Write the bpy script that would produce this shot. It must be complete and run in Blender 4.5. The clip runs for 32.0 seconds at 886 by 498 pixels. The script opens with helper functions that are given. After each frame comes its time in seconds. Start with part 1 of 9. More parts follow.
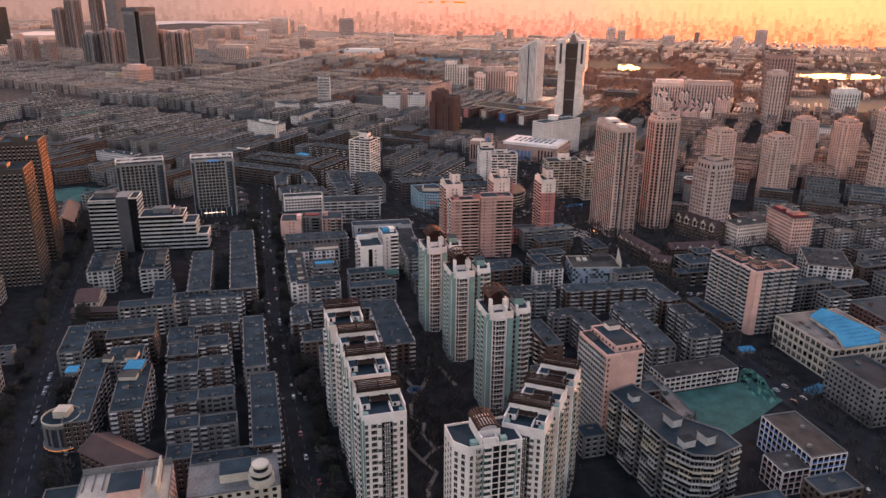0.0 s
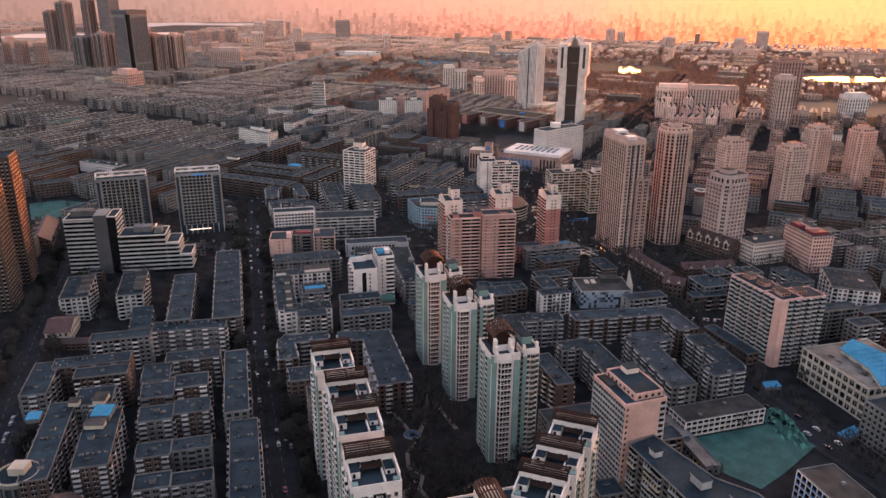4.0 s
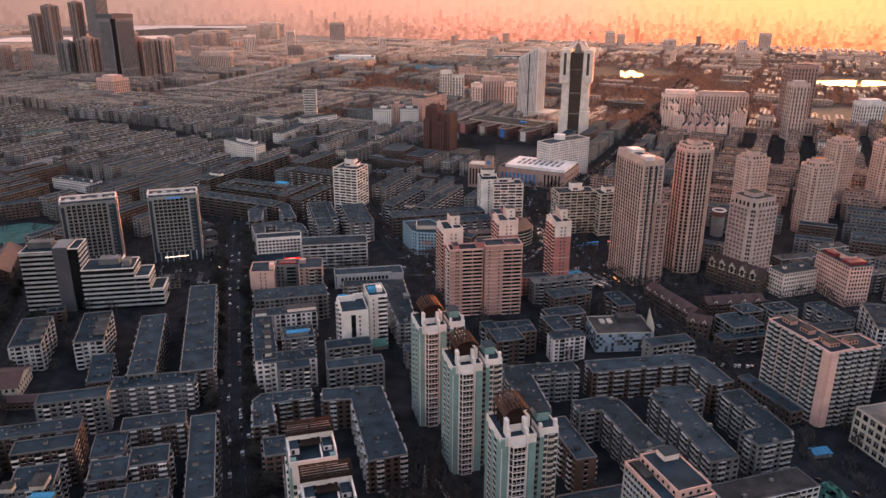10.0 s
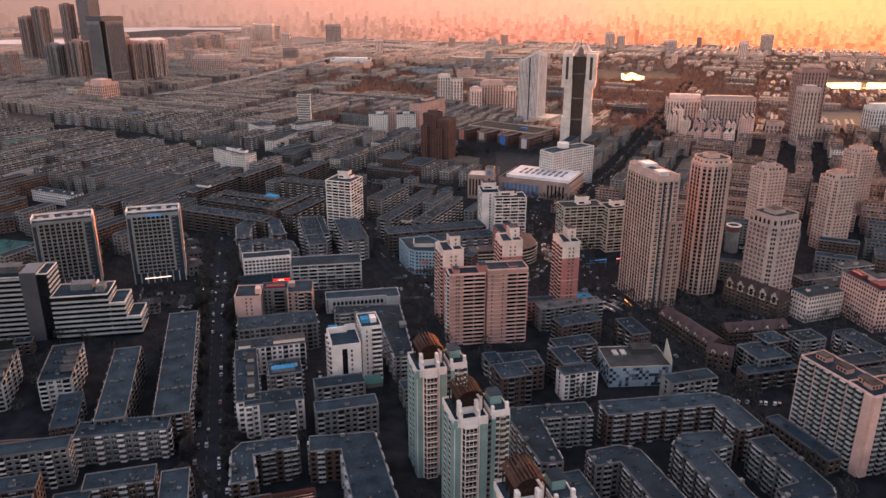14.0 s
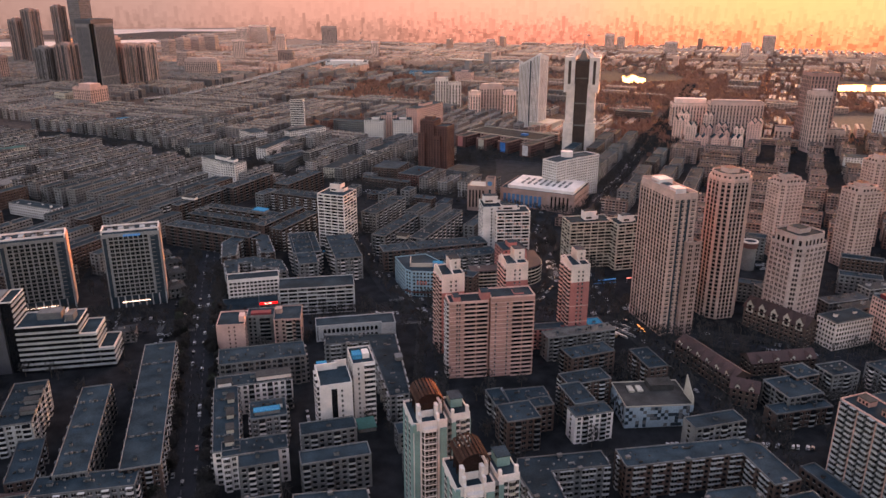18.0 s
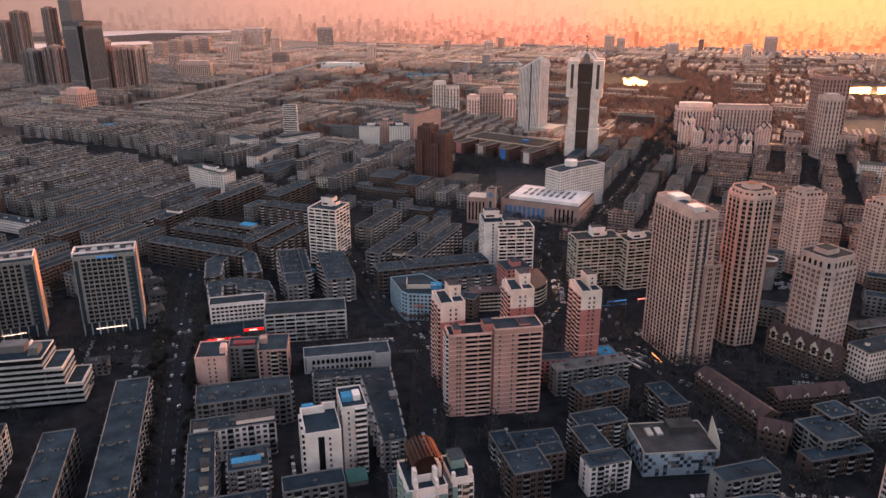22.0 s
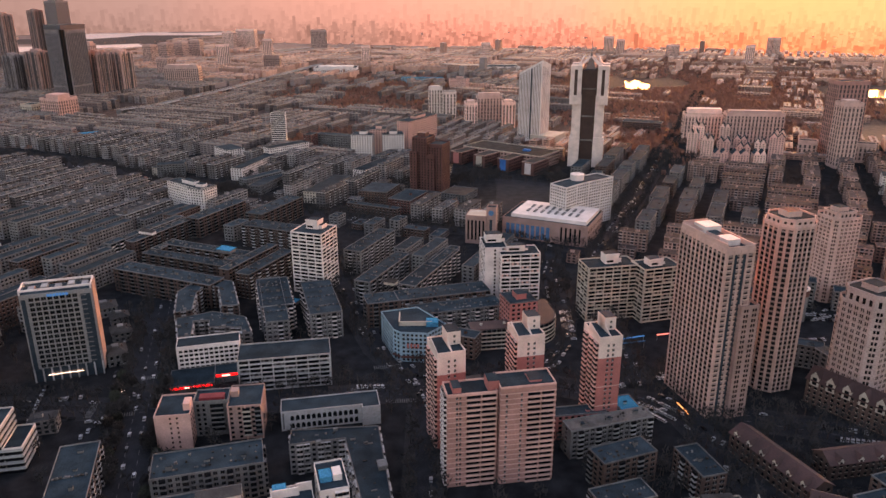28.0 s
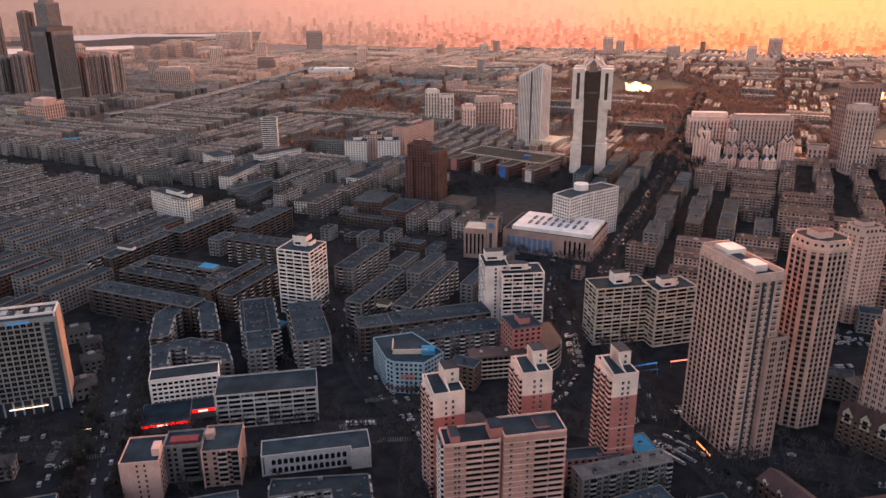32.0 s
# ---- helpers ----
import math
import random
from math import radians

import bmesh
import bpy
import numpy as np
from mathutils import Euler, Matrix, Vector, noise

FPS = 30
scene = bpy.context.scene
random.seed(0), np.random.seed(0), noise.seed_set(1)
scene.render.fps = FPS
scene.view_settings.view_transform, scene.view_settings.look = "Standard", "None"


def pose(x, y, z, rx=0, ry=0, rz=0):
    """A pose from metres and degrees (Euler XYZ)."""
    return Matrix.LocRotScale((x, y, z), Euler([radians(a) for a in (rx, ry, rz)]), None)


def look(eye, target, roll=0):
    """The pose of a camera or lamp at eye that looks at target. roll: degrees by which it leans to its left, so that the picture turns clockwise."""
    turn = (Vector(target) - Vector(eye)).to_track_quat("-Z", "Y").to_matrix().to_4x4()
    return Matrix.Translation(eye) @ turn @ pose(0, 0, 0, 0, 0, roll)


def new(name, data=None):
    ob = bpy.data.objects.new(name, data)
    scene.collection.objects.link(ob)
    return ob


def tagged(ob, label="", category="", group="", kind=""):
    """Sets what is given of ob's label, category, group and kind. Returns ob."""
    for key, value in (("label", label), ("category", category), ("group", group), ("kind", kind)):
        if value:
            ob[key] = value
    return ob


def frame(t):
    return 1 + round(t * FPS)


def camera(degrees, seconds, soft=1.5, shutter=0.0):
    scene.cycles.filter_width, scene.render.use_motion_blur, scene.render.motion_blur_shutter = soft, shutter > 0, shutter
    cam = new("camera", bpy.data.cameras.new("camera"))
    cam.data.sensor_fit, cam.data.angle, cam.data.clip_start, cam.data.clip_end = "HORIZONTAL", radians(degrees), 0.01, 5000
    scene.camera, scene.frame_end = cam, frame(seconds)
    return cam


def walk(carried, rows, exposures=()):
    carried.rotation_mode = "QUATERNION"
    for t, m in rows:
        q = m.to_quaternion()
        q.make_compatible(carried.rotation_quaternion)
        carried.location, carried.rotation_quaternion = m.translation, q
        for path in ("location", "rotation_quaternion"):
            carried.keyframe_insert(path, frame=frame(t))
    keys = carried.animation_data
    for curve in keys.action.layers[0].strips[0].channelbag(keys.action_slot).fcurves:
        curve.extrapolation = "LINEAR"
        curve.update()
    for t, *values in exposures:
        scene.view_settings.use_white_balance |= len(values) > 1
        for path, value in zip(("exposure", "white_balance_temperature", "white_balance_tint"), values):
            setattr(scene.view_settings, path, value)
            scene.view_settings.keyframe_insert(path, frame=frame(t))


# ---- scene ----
cam = camera(61.6, 32.0, soft=1.5)
ROWS = [
    (0.0, 0.0, 0.0, 218.97, 70.424, -0.473, 0.168),
    (2.0, -0.43, 20.15, 220.35, 70.446, -0.432, 0.067),
    (4.0, -0.86, 40.56, 221.62, 70.468, -0.391, -0.034),
    (6.0, -1.29, 61.2, 222.78, 70.49, -0.35, -0.135),
    (8.0, -1.7, 82.02, 223.83, 70.512, -0.309, -0.235),
    (10.0, -2.08, 102.98, 224.76, 70.534, -0.268, -0.336),
    (12.0, -2.41, 124.04, 225.59, 70.556, -0.227, -0.437),
    (14.0, -2.68, 145.16, 226.31, 70.578, -0.186, -0.538),
    (16.0, -2.88, 166.29, 226.92, 70.6, -0.145, -0.638),
    (18.0, -2.98, 187.4, 227.42, 70.622, -0.104, -0.739),
    (20.0, -2.99, 208.43, 227.8, 70.644, -0.063, -0.84),
    (22.0, -2.89, 229.35, 228.08, 70.665, -0.022, -0.94),
    (24.0, -2.65, 250.12, 228.25, 70.687, 0.019, -1.041),
    (26.0, -2.28, 270.69, 228.3, 70.709, 0.06, -1.141),
    (28.0, -1.75, 291.03, 228.25, 70.731, 0.101, -1.242),
    (30.0, -1.05, 311.08, 228.08, 70.753, 0.142, -1.342),
    (32.0, -0.17, 330.82, 227.81, 70.775, 0.184, -1.443),
]
walk(cam, [(t, pose(x, y, z, rx, ry, rz)) for t, x, y, z, rx, ry, rz in ROWS], [(0.0, 4.2, 10400.0, 42.0), (14.0, 4.13, 10400.0, 42.0), (32.0, 4.04, 10400.0, 42.0)])

# ---- light: a low evening sun ahead and to the right, a dim clear sky ----
SUN_AZ, SUN_EL = 27.0, 1.9      # degrees clockwise from +y, above the horizon
world = bpy.data.worlds.new("evening_sky")
scene.world = world
world.use_nodes = True
wn = world.node_tree.nodes
sky = wn.new("ShaderNodeTexSky")
sky.sky_type, sky.sun_disc = "NISHITA", False
sky.sun_elevation, sky.sun_rotation = radians(SUN_EL), radians(SUN_AZ)
sky.altitude, sky.air_density, sky.dust_density, sky.ozone_density = 200, 1.0, 4.0, 2.0
world.node_tree.links.new(sky.outputs[0], wn["Background"].inputs[0])
wn["Background"].inputs[1].default_value = 0.15
sun = new("sun", bpy.data.lights.new("sun", "SUN"))
sun.data.energy, sun.data.angle, sun.data.color = 0.72, radians(0.6), (1.0, 0.33, 0.15)
sun.matrix_world = look((0, 0, 0), (-math.sin(radians(SUN_AZ)), -math.cos(radians(SUN_AZ)), -math.tan(radians(SUN_EL))))

# ---- materials ----
def material(name, colour, rough=0.8, metal=0.0, spread=0.12, grain=0.35, stain=0.25, vary=0.0, sheen=0.0, spec=0.5, bump=0.0, island=False):
    """Colour with fine grain, broad stains, and a shift from piece to piece."""
    m = bpy.data.materials.new(name)
    m.use_nodes = True
    nt, bs = m.node_tree, m.node_tree.nodes["Principled BSDF"]
    L = nt.links.new
    tc = nt.nodes.new("ShaderNodeNewGeometry")
    fine, broad = nt.nodes.new("ShaderNodeTexNoise"), nt.nodes.new("ShaderNodeTexNoise")
    fine.inputs["Scale"].default_value, broad.inputs["Scale"].default_value = 1.7, 0.11
    fine.inputs["Detail"].default_value = broad.inputs["Detail"].default_value = 4
    L(tc.outputs["Position"], fine.inputs["Vector"])
    L(tc.outputs["Position"], broad.inputs["Vector"])

    def scaled(sock, lo, hi, a=0.3, b=0.7):
        r = nt.nodes.new("ShaderNodeMapRange")
        r.inputs[1].default_value, r.inputs[2].default_value = a, b
        r.inputs[3].default_value, r.inputs[4].default_value = lo, hi
        L(sock, r.inputs[0])
        return r.outputs[0]

    def times(a, b):
        n = nt.nodes.new("ShaderNodeMath")
        n.operation = "MULTIPLY"
        L(a, n.inputs[0]), L(b, n.inputs[1])
        return n.outputs[0]

    f = times(scaled(fine.outputs[0], 1 - grain, 1 + grain * 0.6), scaled(broad.outputs[0], 1 - stain, 1 + stain * 0.6))
    if vary:
        rnd = tc.outputs["Random Per Island"] if island else nt.nodes.new("ShaderNodeObjectInfo").outputs["Random"]
        f = times(f, scaled(rnd, 1 - vary, 1 + vary, 0, 1))
    hsv = nt.nodes.new("ShaderNodeHueSaturation")
    hsv.inputs["Color"].default_value = (*colour, 1)
    L(f, hsv.inputs["Value"])
    L(hsv.outputs[0], bs.inputs["Base Color"])
    bs.inputs["Roughness"].default_value, bs.inputs["Metallic"].default_value = rough, metal
    bs.inputs["Specular IOR Level"].default_value = spec
    if sheen:
        bs.inputs["Sheen Weight"].default_value, bs.inputs["Sheen Roughness"].default_value = sheen, 0.5
    if bump:
        bp = nt.nodes.new("ShaderNodeBump")
        bp.inputs["Strength"].default_value, bp.inputs["Distance"].default_value = bump, 0.1
        L(fine.outputs[0], bp.inputs["Height"])
        L(bp.outputs[0], bs.inputs["Normal"])
    return m


def glowing(name, colour, strength):
    m = bpy.data.materials.new(name)
    m.use_nodes = True
    bs = m.node_tree.nodes["Principled BSDF"]
    bs.inputs["Base Color"].default_value = (*colour, 1)
    bs.inputs["Emission Color"].default_value, bs.inputs["Emission Strength"].default_value = (*colour, 1), strength
    return m


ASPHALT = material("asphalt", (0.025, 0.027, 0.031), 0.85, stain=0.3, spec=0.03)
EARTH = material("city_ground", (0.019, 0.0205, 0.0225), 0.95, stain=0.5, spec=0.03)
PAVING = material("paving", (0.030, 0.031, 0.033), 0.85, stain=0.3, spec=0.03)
PATH = material("garden_paving", (0.14, 0.12, 0.105), 0.85, stain=0.3, spec=0.2)
PARAPET = material("weathered_coping", (0.13, 0.128, 0.128), 0.85, stain=0.3, vary=0.3, spec=0.2)
BLUE_PANEL = material("blue_facade_panel", (0.004, 0.13, 0.34), 0.5, stain=0.2, spec=0.1)
PAINT_LINE = material("road_paint", (0.09, 0.09, 0.088), 0.7)
ROOF = material("bitumen_roof", (0.021, 0.039, 0.049), 0.8, stain=0.4, vary=0.25, bump=0.3, spec=0.02)
ROOF_OLD = material("old_roof", (0.05, 0.047, 0.045), 0.9, stain=0.45, vary=0.2, bump=0.3, spec=0.05)
ROOF_RED = material("red_roof_tiles", (0.062, 0.024, 0.021), 0.8, stain=0.35, vary=0.15, bump=0.5)
ROOF_BLUE = material("blue_sheet_roof", (0.0, 0.20, 0.33), 0.75, stain=0.2, spec=0.0)
PLASTER = material("grey_plaster", (0.125, 0.122, 0.121), 0.85, stain=0.3, vary=0.2, spec=0.2)
BRICK = material("brown_brick", (0.085, 0.05, 0.041), 0.85, stain=0.3, vary=0.2, spec=0.2)
WHITE = material("white_render", (0.66, 0.56, 0.515), 0.75, grain=0.15, stain=0.2)
CREAM = material("cream_stone", (0.42, 0.35, 0.285), 0.75, grain=0.2, stain=0.2, vary=0.12)
PINK = material("pink_tiles", (0.42, 0.125, 0.108), 0.7, grain=0.2, stain=0.2)
PINK_PALE = material("pale_pink_render", (0.62, 0.33, 0.275), 0.75, grain=0.2, stain=0.2, vary=0.1)
SALMON = material("salmon_render", (0.33, 0.19, 0.16), 0.75, grain=0.2, stain=0.25, vary=0.1)
GREEN = material("sea_green_tiles", (0.125, 0.25, 0.23), 0.65, grain=0.2, stain=0.2)
BROWN_ROOF = material("brown_pergola", (0.034, 0.020, 0.017), 0.95, stain=0.3, spec=0.0)
RED_STONE = material("red_brown_cladding", (0.12, 0.052, 0.045), 0.7, stain=0.25, vary=0.1, spec=0.15)
MAUVE = material("mauve_brown_tower_render", (0.38, 0.235, 0.205), 0.85, stain=0.2, vary=0.1, spec=0.1)
SLATE_TILE = material("slate_grey_tower_tiles", (0.235, 0.195, 0.19), 0.85, stain=0.2, vary=0.1, spec=0.1)
CONCRETE = material("concrete", (0.15, 0.143, 0.139), 0.85, stain=0.3, vary=0.15, spec=0.2)
TOWER_BEIGE = material("beige_tower_render", (0.53, 0.325, 0.272), 0.75, grain=0.15, stain=0.2, vary=0.12)
BLUE_WALL = material("pale_blue_render", (0.19, 0.33, 0.39), 0.7, stain=0.2, spec=0.2)
GLASS = material("window_glass", (0.008, 0.009, 0.011), 0.2, grain=0.3, stain=0.1, spec=0.3)
BRONZE_GLASS = material("bronze_curtain_glass", (0.06, 0.036, 0.032), 0.3, stain=0.2, spec=0.3)
GLASS_BLUE = material("blue_glass", (0.05, 0.17, 0.30), 0.15, stain=0.2, spec=0.6)
GLASS_TEAL = material("dark_curtain_glass", (0.03, 0.045, 0.055), 0.12, stain=0.2, spec=0.4)
FRAME = material("window_frame", (0.36, 0.345, 0.335), 0.7, vary=0.2, spec=0.15)
OLD_SCREED = material("old_roof_screed", (0.15, 0.138, 0.128), 0.9, stain=0.5, spec=0.1)
METAL = material("roof_metal", (0.2, 0.2, 0.205), 0.45, metal=0.6, vary=0.2)
BARK = material("bark", (0.035, 0.026, 0.02), 0.9, stain=0.3)
TWIG = material("bare_twigs", (0.024, 0.020, 0.0185), 0.95, stain=0.3, vary=0.3)
LEAF = material("dry_evergreen", (0.026, 0.03, 0.018), 0.9, stain=0.35, vary=0.3)
COURT = material("teal_sports_court", (0.012, 0.095, 0.085), 0.8, stain=0.35, spec=0.1)
NET_LIGHT = material("pale_green_netting", (0.03, 0.20, 0.15), 0.8, stain=0.4, spec=0.1)
BASIN_BLUE = material("blue_tiled_water", (0.02, 0.07, 0.12), 0.25, stain=0.3, spec=0.3)
GRASS = material("winter_grass", (0.085, 0.048, 0.030), 0.95, stain=0.4)
BLUE_SIGN = glowing("blue_sign", (0.0, 0.16, 0.42), 0.05)
RED_SIGN = glowing("red_sign", (0.9, 0.02, 0.02), 0.14)
RED_STRIP = glowing("pale_red_strip", (0.9, 0.25, 0.22), 0.09)
LAMP_WARM = glowing("lit_strip", (1.0, 0.42, 0.15), 0.07)
LAMP_WHITE = glowing("white_strip_light", (1.0, 0.9, 0.82), 0.2)
TYRE = material("tyre", (0.02, 0.02, 0.02), 0.9)
CAR_PAINT = [material("white_car_paint", (0.32, 0.32, 0.32), 0.3), material("black_car_paint", (0.02, 0.02, 0.022), 0.25),
             material("silver_car_paint", (0.35, 0.36, 0.37), 0.3, metal=0.4), material("red_car_paint", (0.3, 0.03, 0.025), 0.3)]
# far ground, lighter than the city's: haze is put into these base colours
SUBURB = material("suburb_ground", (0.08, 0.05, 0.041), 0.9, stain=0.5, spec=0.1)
HAZE_PLAIN = material("haze_toned_plain", (0.26, 0.15, 0.115), 0.8, stain=0.4, spec=0.15)
RUST = material("rusty_slats", (0.065, 0.030, 0.022), 0.9, stain=0.4, vary=0.3, spec=0.05)
SPANDREL = material("grey_pink_spandrel", (0.28, 0.20, 0.18), 0.75, stain=0.2, spec=0.2)
RED_SHEET = material("red_sheet", (0.2, 0.025, 0.03), 0.7, stain=0.2, spec=0.2)
TOP_CREAM = material("warm_cream_render", (0.68, 0.51, 0.44), 0.75, grain=0.15, stain=0.2, spec=0.3)
DULL_PINK = material("dull_pink_render", (0.42, 0.20, 0.165), 0.75, grain=0.2, stain=0.2, spec=0.3)
# lake surface: the reflected evening sky is painted in as pale peach
LAKE_SHINE = material("lake_sky_shine", (0.78, 0.50, 0.40), 0.6, stain=0.12, spec=0.1)
WATER = material("lake_water", (0.05, 0.05, 0.055), 0.12, spec=1.0)
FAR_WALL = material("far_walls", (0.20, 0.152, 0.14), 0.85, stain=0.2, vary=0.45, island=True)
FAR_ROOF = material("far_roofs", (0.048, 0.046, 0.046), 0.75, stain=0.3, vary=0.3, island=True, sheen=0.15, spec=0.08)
WOODS = material("far_winter_woods", (0.15, 0.095, 0.080), 0.9, stain=0.3, vary=0.3, island=True, spec=0.1)
FILL_WALL = material("row_walls", (0.215, 0.187, 0.18), 0.85, stain=0.3, vary=0.5, island=True, spec=0.2)
ROOF_FAR = material("row_roofs", (0.048, 0.052, 0.055), 0.8, stain=0.4, vary=0.35, island=True, spec=0.05)
# eastern copies of the row materials, reddened to imitate the sunward haze
EAST_WALL = material("haze_pink_row_walls", (0.36, 0.215, 0.18), 0.85, stain=0.3, vary=0.5, island=True, spec=0.1)
EAST_ROOF = material("haze_brown_row_roofs", (0.085, 0.06, 0.055), 0.85, stain=0.4, vary=0.35, island=True, spec=0.03)
EAST_TRIM = material("haze_pale_row_trim", (0.42, 0.30, 0.27), 0.8, vary=0.3, island=True, spec=0.1)
SLATE_GLASS = material("slate_grey_glazing", (0.075, 0.072, 0.08), 0.5, stain=0.2, spec=0.3)
# pale render, its colour also lifted and reddened in place of distance haze
HIGH_RISE = material("hazy_pale_high_rise_render", (0.80, 0.49, 0.40), 0.8, grain=0.15, stain=0.2, vary=0.2)
# far windows: glass paled in colour, cutting contrast the way haze would
FAR_GLASS = material("haze_paled_glazing", (0.075, 0.062, 0.06), 0.6, stain=0.2, spec=0.05)
ROW_GLASS = material("dull_row_glazing", (0.018, 0.018, 0.02), 0.6, stain=0.2, spec=0.05)
for m_, colour_, share in ((WOODS, (0.33, 0.175, 0.135), 0.55),):
    nt_ = m_.node_tree
    tl_, mx_ = nt_.nodes.new("ShaderNodeBsdfTranslucent"), nt_.nodes.new("ShaderNodeMixShader")
    tl_.inputs[0].default_value, mx_.inputs[0].default_value = (*colour_, 1), share
    nt_.links.new(nt_.nodes["Principled BSDF"].outputs[0], mx_.inputs[1])
    nt_.links.new(tl_.outputs[0], mx_.inputs[2])
    nt_.links.new(mx_.outputs[0], nt_.nodes["Material Output"].inputs[0])
# estate walls and roofs: distance haze painted in as paler, pinker base colours
HAZE_WALL = material("haze_toned_estate_walls", (0.46, 0.25, 0.19), 0.85, stain=0.2, vary=0.5, island=True)
HAZE_ROOF = material("haze_toned_estate_roofs", (0.17, 0.095, 0.075), 0.7, stain=0.3, vary=0.5, island=True, sheen=0.2, spec=0.15)
PALE_TOWER = material("pale_mauve_tower_render", (0.43, 0.30, 0.27), 0.8, stain=0.2, spec=0.2)
DARK_TOWER = material("dark_brown_cladding", (0.06, 0.046, 0.038), 0.7, stain=0.25, spec=0.2)

# ---- mesh helpers ----
class Mesh:
    """Collects boxes, prisms and faces for one mesh object."""

    def __init__(self):
        self.v, self.f, self.m = [], [], []

    def face(self, points, mat=0):
        n = len(self.v)
        self.v += [tuple(p) for p in points]
        self.f.append(tuple(range(n, n + len(points))))
        self.m.append(mat)

    def hexa(self, p, mat=0, top=None):
        """Eight corners: four below, four above, both counter-clockwise from above."""
        n = len(self.v)
        self.v += [tuple(q) for q in p]
        for k, q in enumerate(((0, 3, 2, 1), (4, 5, 6, 7), (0, 1, 5, 4), (1, 2, 6, 5), (2, 3, 7, 6), (3, 0, 4, 7))):
            self.f.append(tuple(n + i for i in q))
            self.m.append(top if top is not None and k == 1 else mat)

    def box(self, x0, x1, y0, y1, z0, z1, mat=0, top=None):
        self.hexa([(x0, y0, z0), (x1, y0, z0), (x1, y1, z0), (x0, y1, z0), (x0, y0, z1), (x1, y0, z1), (x1, y1, z1), (x0, y1, z1)], mat, top)

    def turned(self, cx, cy, w, d, z0, z1, deg, mat=0, top=None):
        c, s = math.cos(radians(deg)), math.sin(radians(deg))
        q = [(cx + x * c - y * s, cy + x * s + y * c) for x, y in ((-w / 2, -d / 2), (w / 2, -d / 2), (w / 2, d / 2), (-w / 2, d / 2))]
        self.hexa([(*p, z0) for p in q] + [(*p, z1) for p in q], mat, top)

    def prism(self, poly, z0, z1, mat=0, top=None, lid=True):
        n, k = len(self.v), len(poly)
        self.v += [(x, y, z0) for x, y in poly] + [(x, y, z1) for x, y in poly]
        for i in range(k):
            j = (i + 1) % k
            self.f.append((n + i, n + j, n + k + j, n + k + i))
            self.m.append(mat)
        if lid:
            self.f.append(tuple(range(n + k, n + 2 * k)))
            self.m.append(mat if top is None else top)

    def on(self, fc, s0, s1, z0, z1, p0, p1, mat=0):
        """A box on a facade: s along it, z up, p outwards."""
        (ox, oy), (ux, uy), (nx, ny), _ = fc
        q = [(ox + ux * s + nx * p, oy + uy * s + ny * p) for s, p in ((s0, p1), (s1, p1), (s1, p0), (s0, p0))]
        n = len(self.v)
        self.v += [(*a, z0) for a in q] + [(*a, z1) for a in q]
        for f in ((0, 3, 2, 1), (4, 5, 6, 7), (0, 1, 5, 4), (1, 2, 6, 5), (3, 0, 4, 7)):
            self.f.append(tuple(n + i for i in f))
            self.m.append(mat)

    def pane(self, fc, s0, s1, z0, z1, p1, mat=0):
        """A glazed panel standing a little proud of a facade."""
        (ox, oy), (ux, uy), (nx, ny), _ = fc
        q = [(ox + ux * s + nx * p, oy + uy * s + ny * p) for s, p in ((s0, p1), (s1, p1), (s1, 0), (s0, 0))]
        n = len(self.v)
        self.v += [(*a, z0) for a in q] + [(*a, z1) for a in q]
        for f in ((0, 3, 2, 1), (4, 5, 6, 7), (0, 1, 5, 4)):
            self.f.append(tuple(n + i for i in f))
            self.m.append(mat)

    def hoop(self, outer, inner, z0, z1, mat=0):
        """A closed kerb between two outlines of the same number of corners."""
        n, k = len(self.v), len(outer)
        for z in (z0, z1):
            self.v += [(x, y, z) for x, y in outer] + [(x, y, z) for x, y in inner]
        for i in range(k):
            j = (i + 1) % k
            a, b, c, d = n + i, n + j, n + k + i, n + k + j
            for f in ((a, b, b + 2 * k, a + 2 * k), (d, c, c + 2 * k, d + 2 * k), (a + 2 * k, b + 2 * k, d + 2 * k, c + 2 * k), (b, a, c, d)):
                self.f.append(f)
                self.m.append(mat)

    def made(self, name, mats):
        me = bpy.data.meshes.new(name)
        me.from_pydata(self.v, [], self.f)
        for m in mats:
            me.materials.append(m)
        me.polygons.foreach_set("material_index", self.m)
        me.update()
        return me


def faces_of(poly):
    """Facades of a counter-clockwise outline: start, direction, outward normal, length."""
    out = []
    for (ax, ay), (bx, by) in zip(poly, poly[1:] + poly[:1]):
        L = math.hypot(bx - ax, by - ay)
        u = ((bx - ax) / L, (by - ay) / L)
        out.append(((ax, ay), u, (u[1], -u[0]), L))
    return out


def rect(w, d, cx=0.0, cy=0.0):
    return [(cx - w / 2, cy - d / 2), (cx + w / 2, cy - d / 2), (cx + w / 2, cy + d / 2), (cx - w / 2, cy + d / 2)]


def inset(poly, k):
    """The outline moved inwards by k (convex or nearly so)."""
    fs, out = faces_of(poly), []
    for i in range(len(poly)):
        a, b = fs[i - 1], fs[i]
        nx, ny = a[2][0] + b[2][0], a[2][1] + b[2][1]
        q = 1 + a[2][0] * b[2][0] + a[2][1] * b[2][1]
        out.append((poly[i][0] - nx * k / q, poly[i][1] - ny * k / q))
    return out


def thing(name, x, y, rot, label, category, group="", z=0.0, kind=""):
    ob = new(name)
    ob.empty_display_size = 1
    ob.matrix_world = pose(x, y, z, 0, 0, rot)
    return tagged(ob, label, category, group, kind)


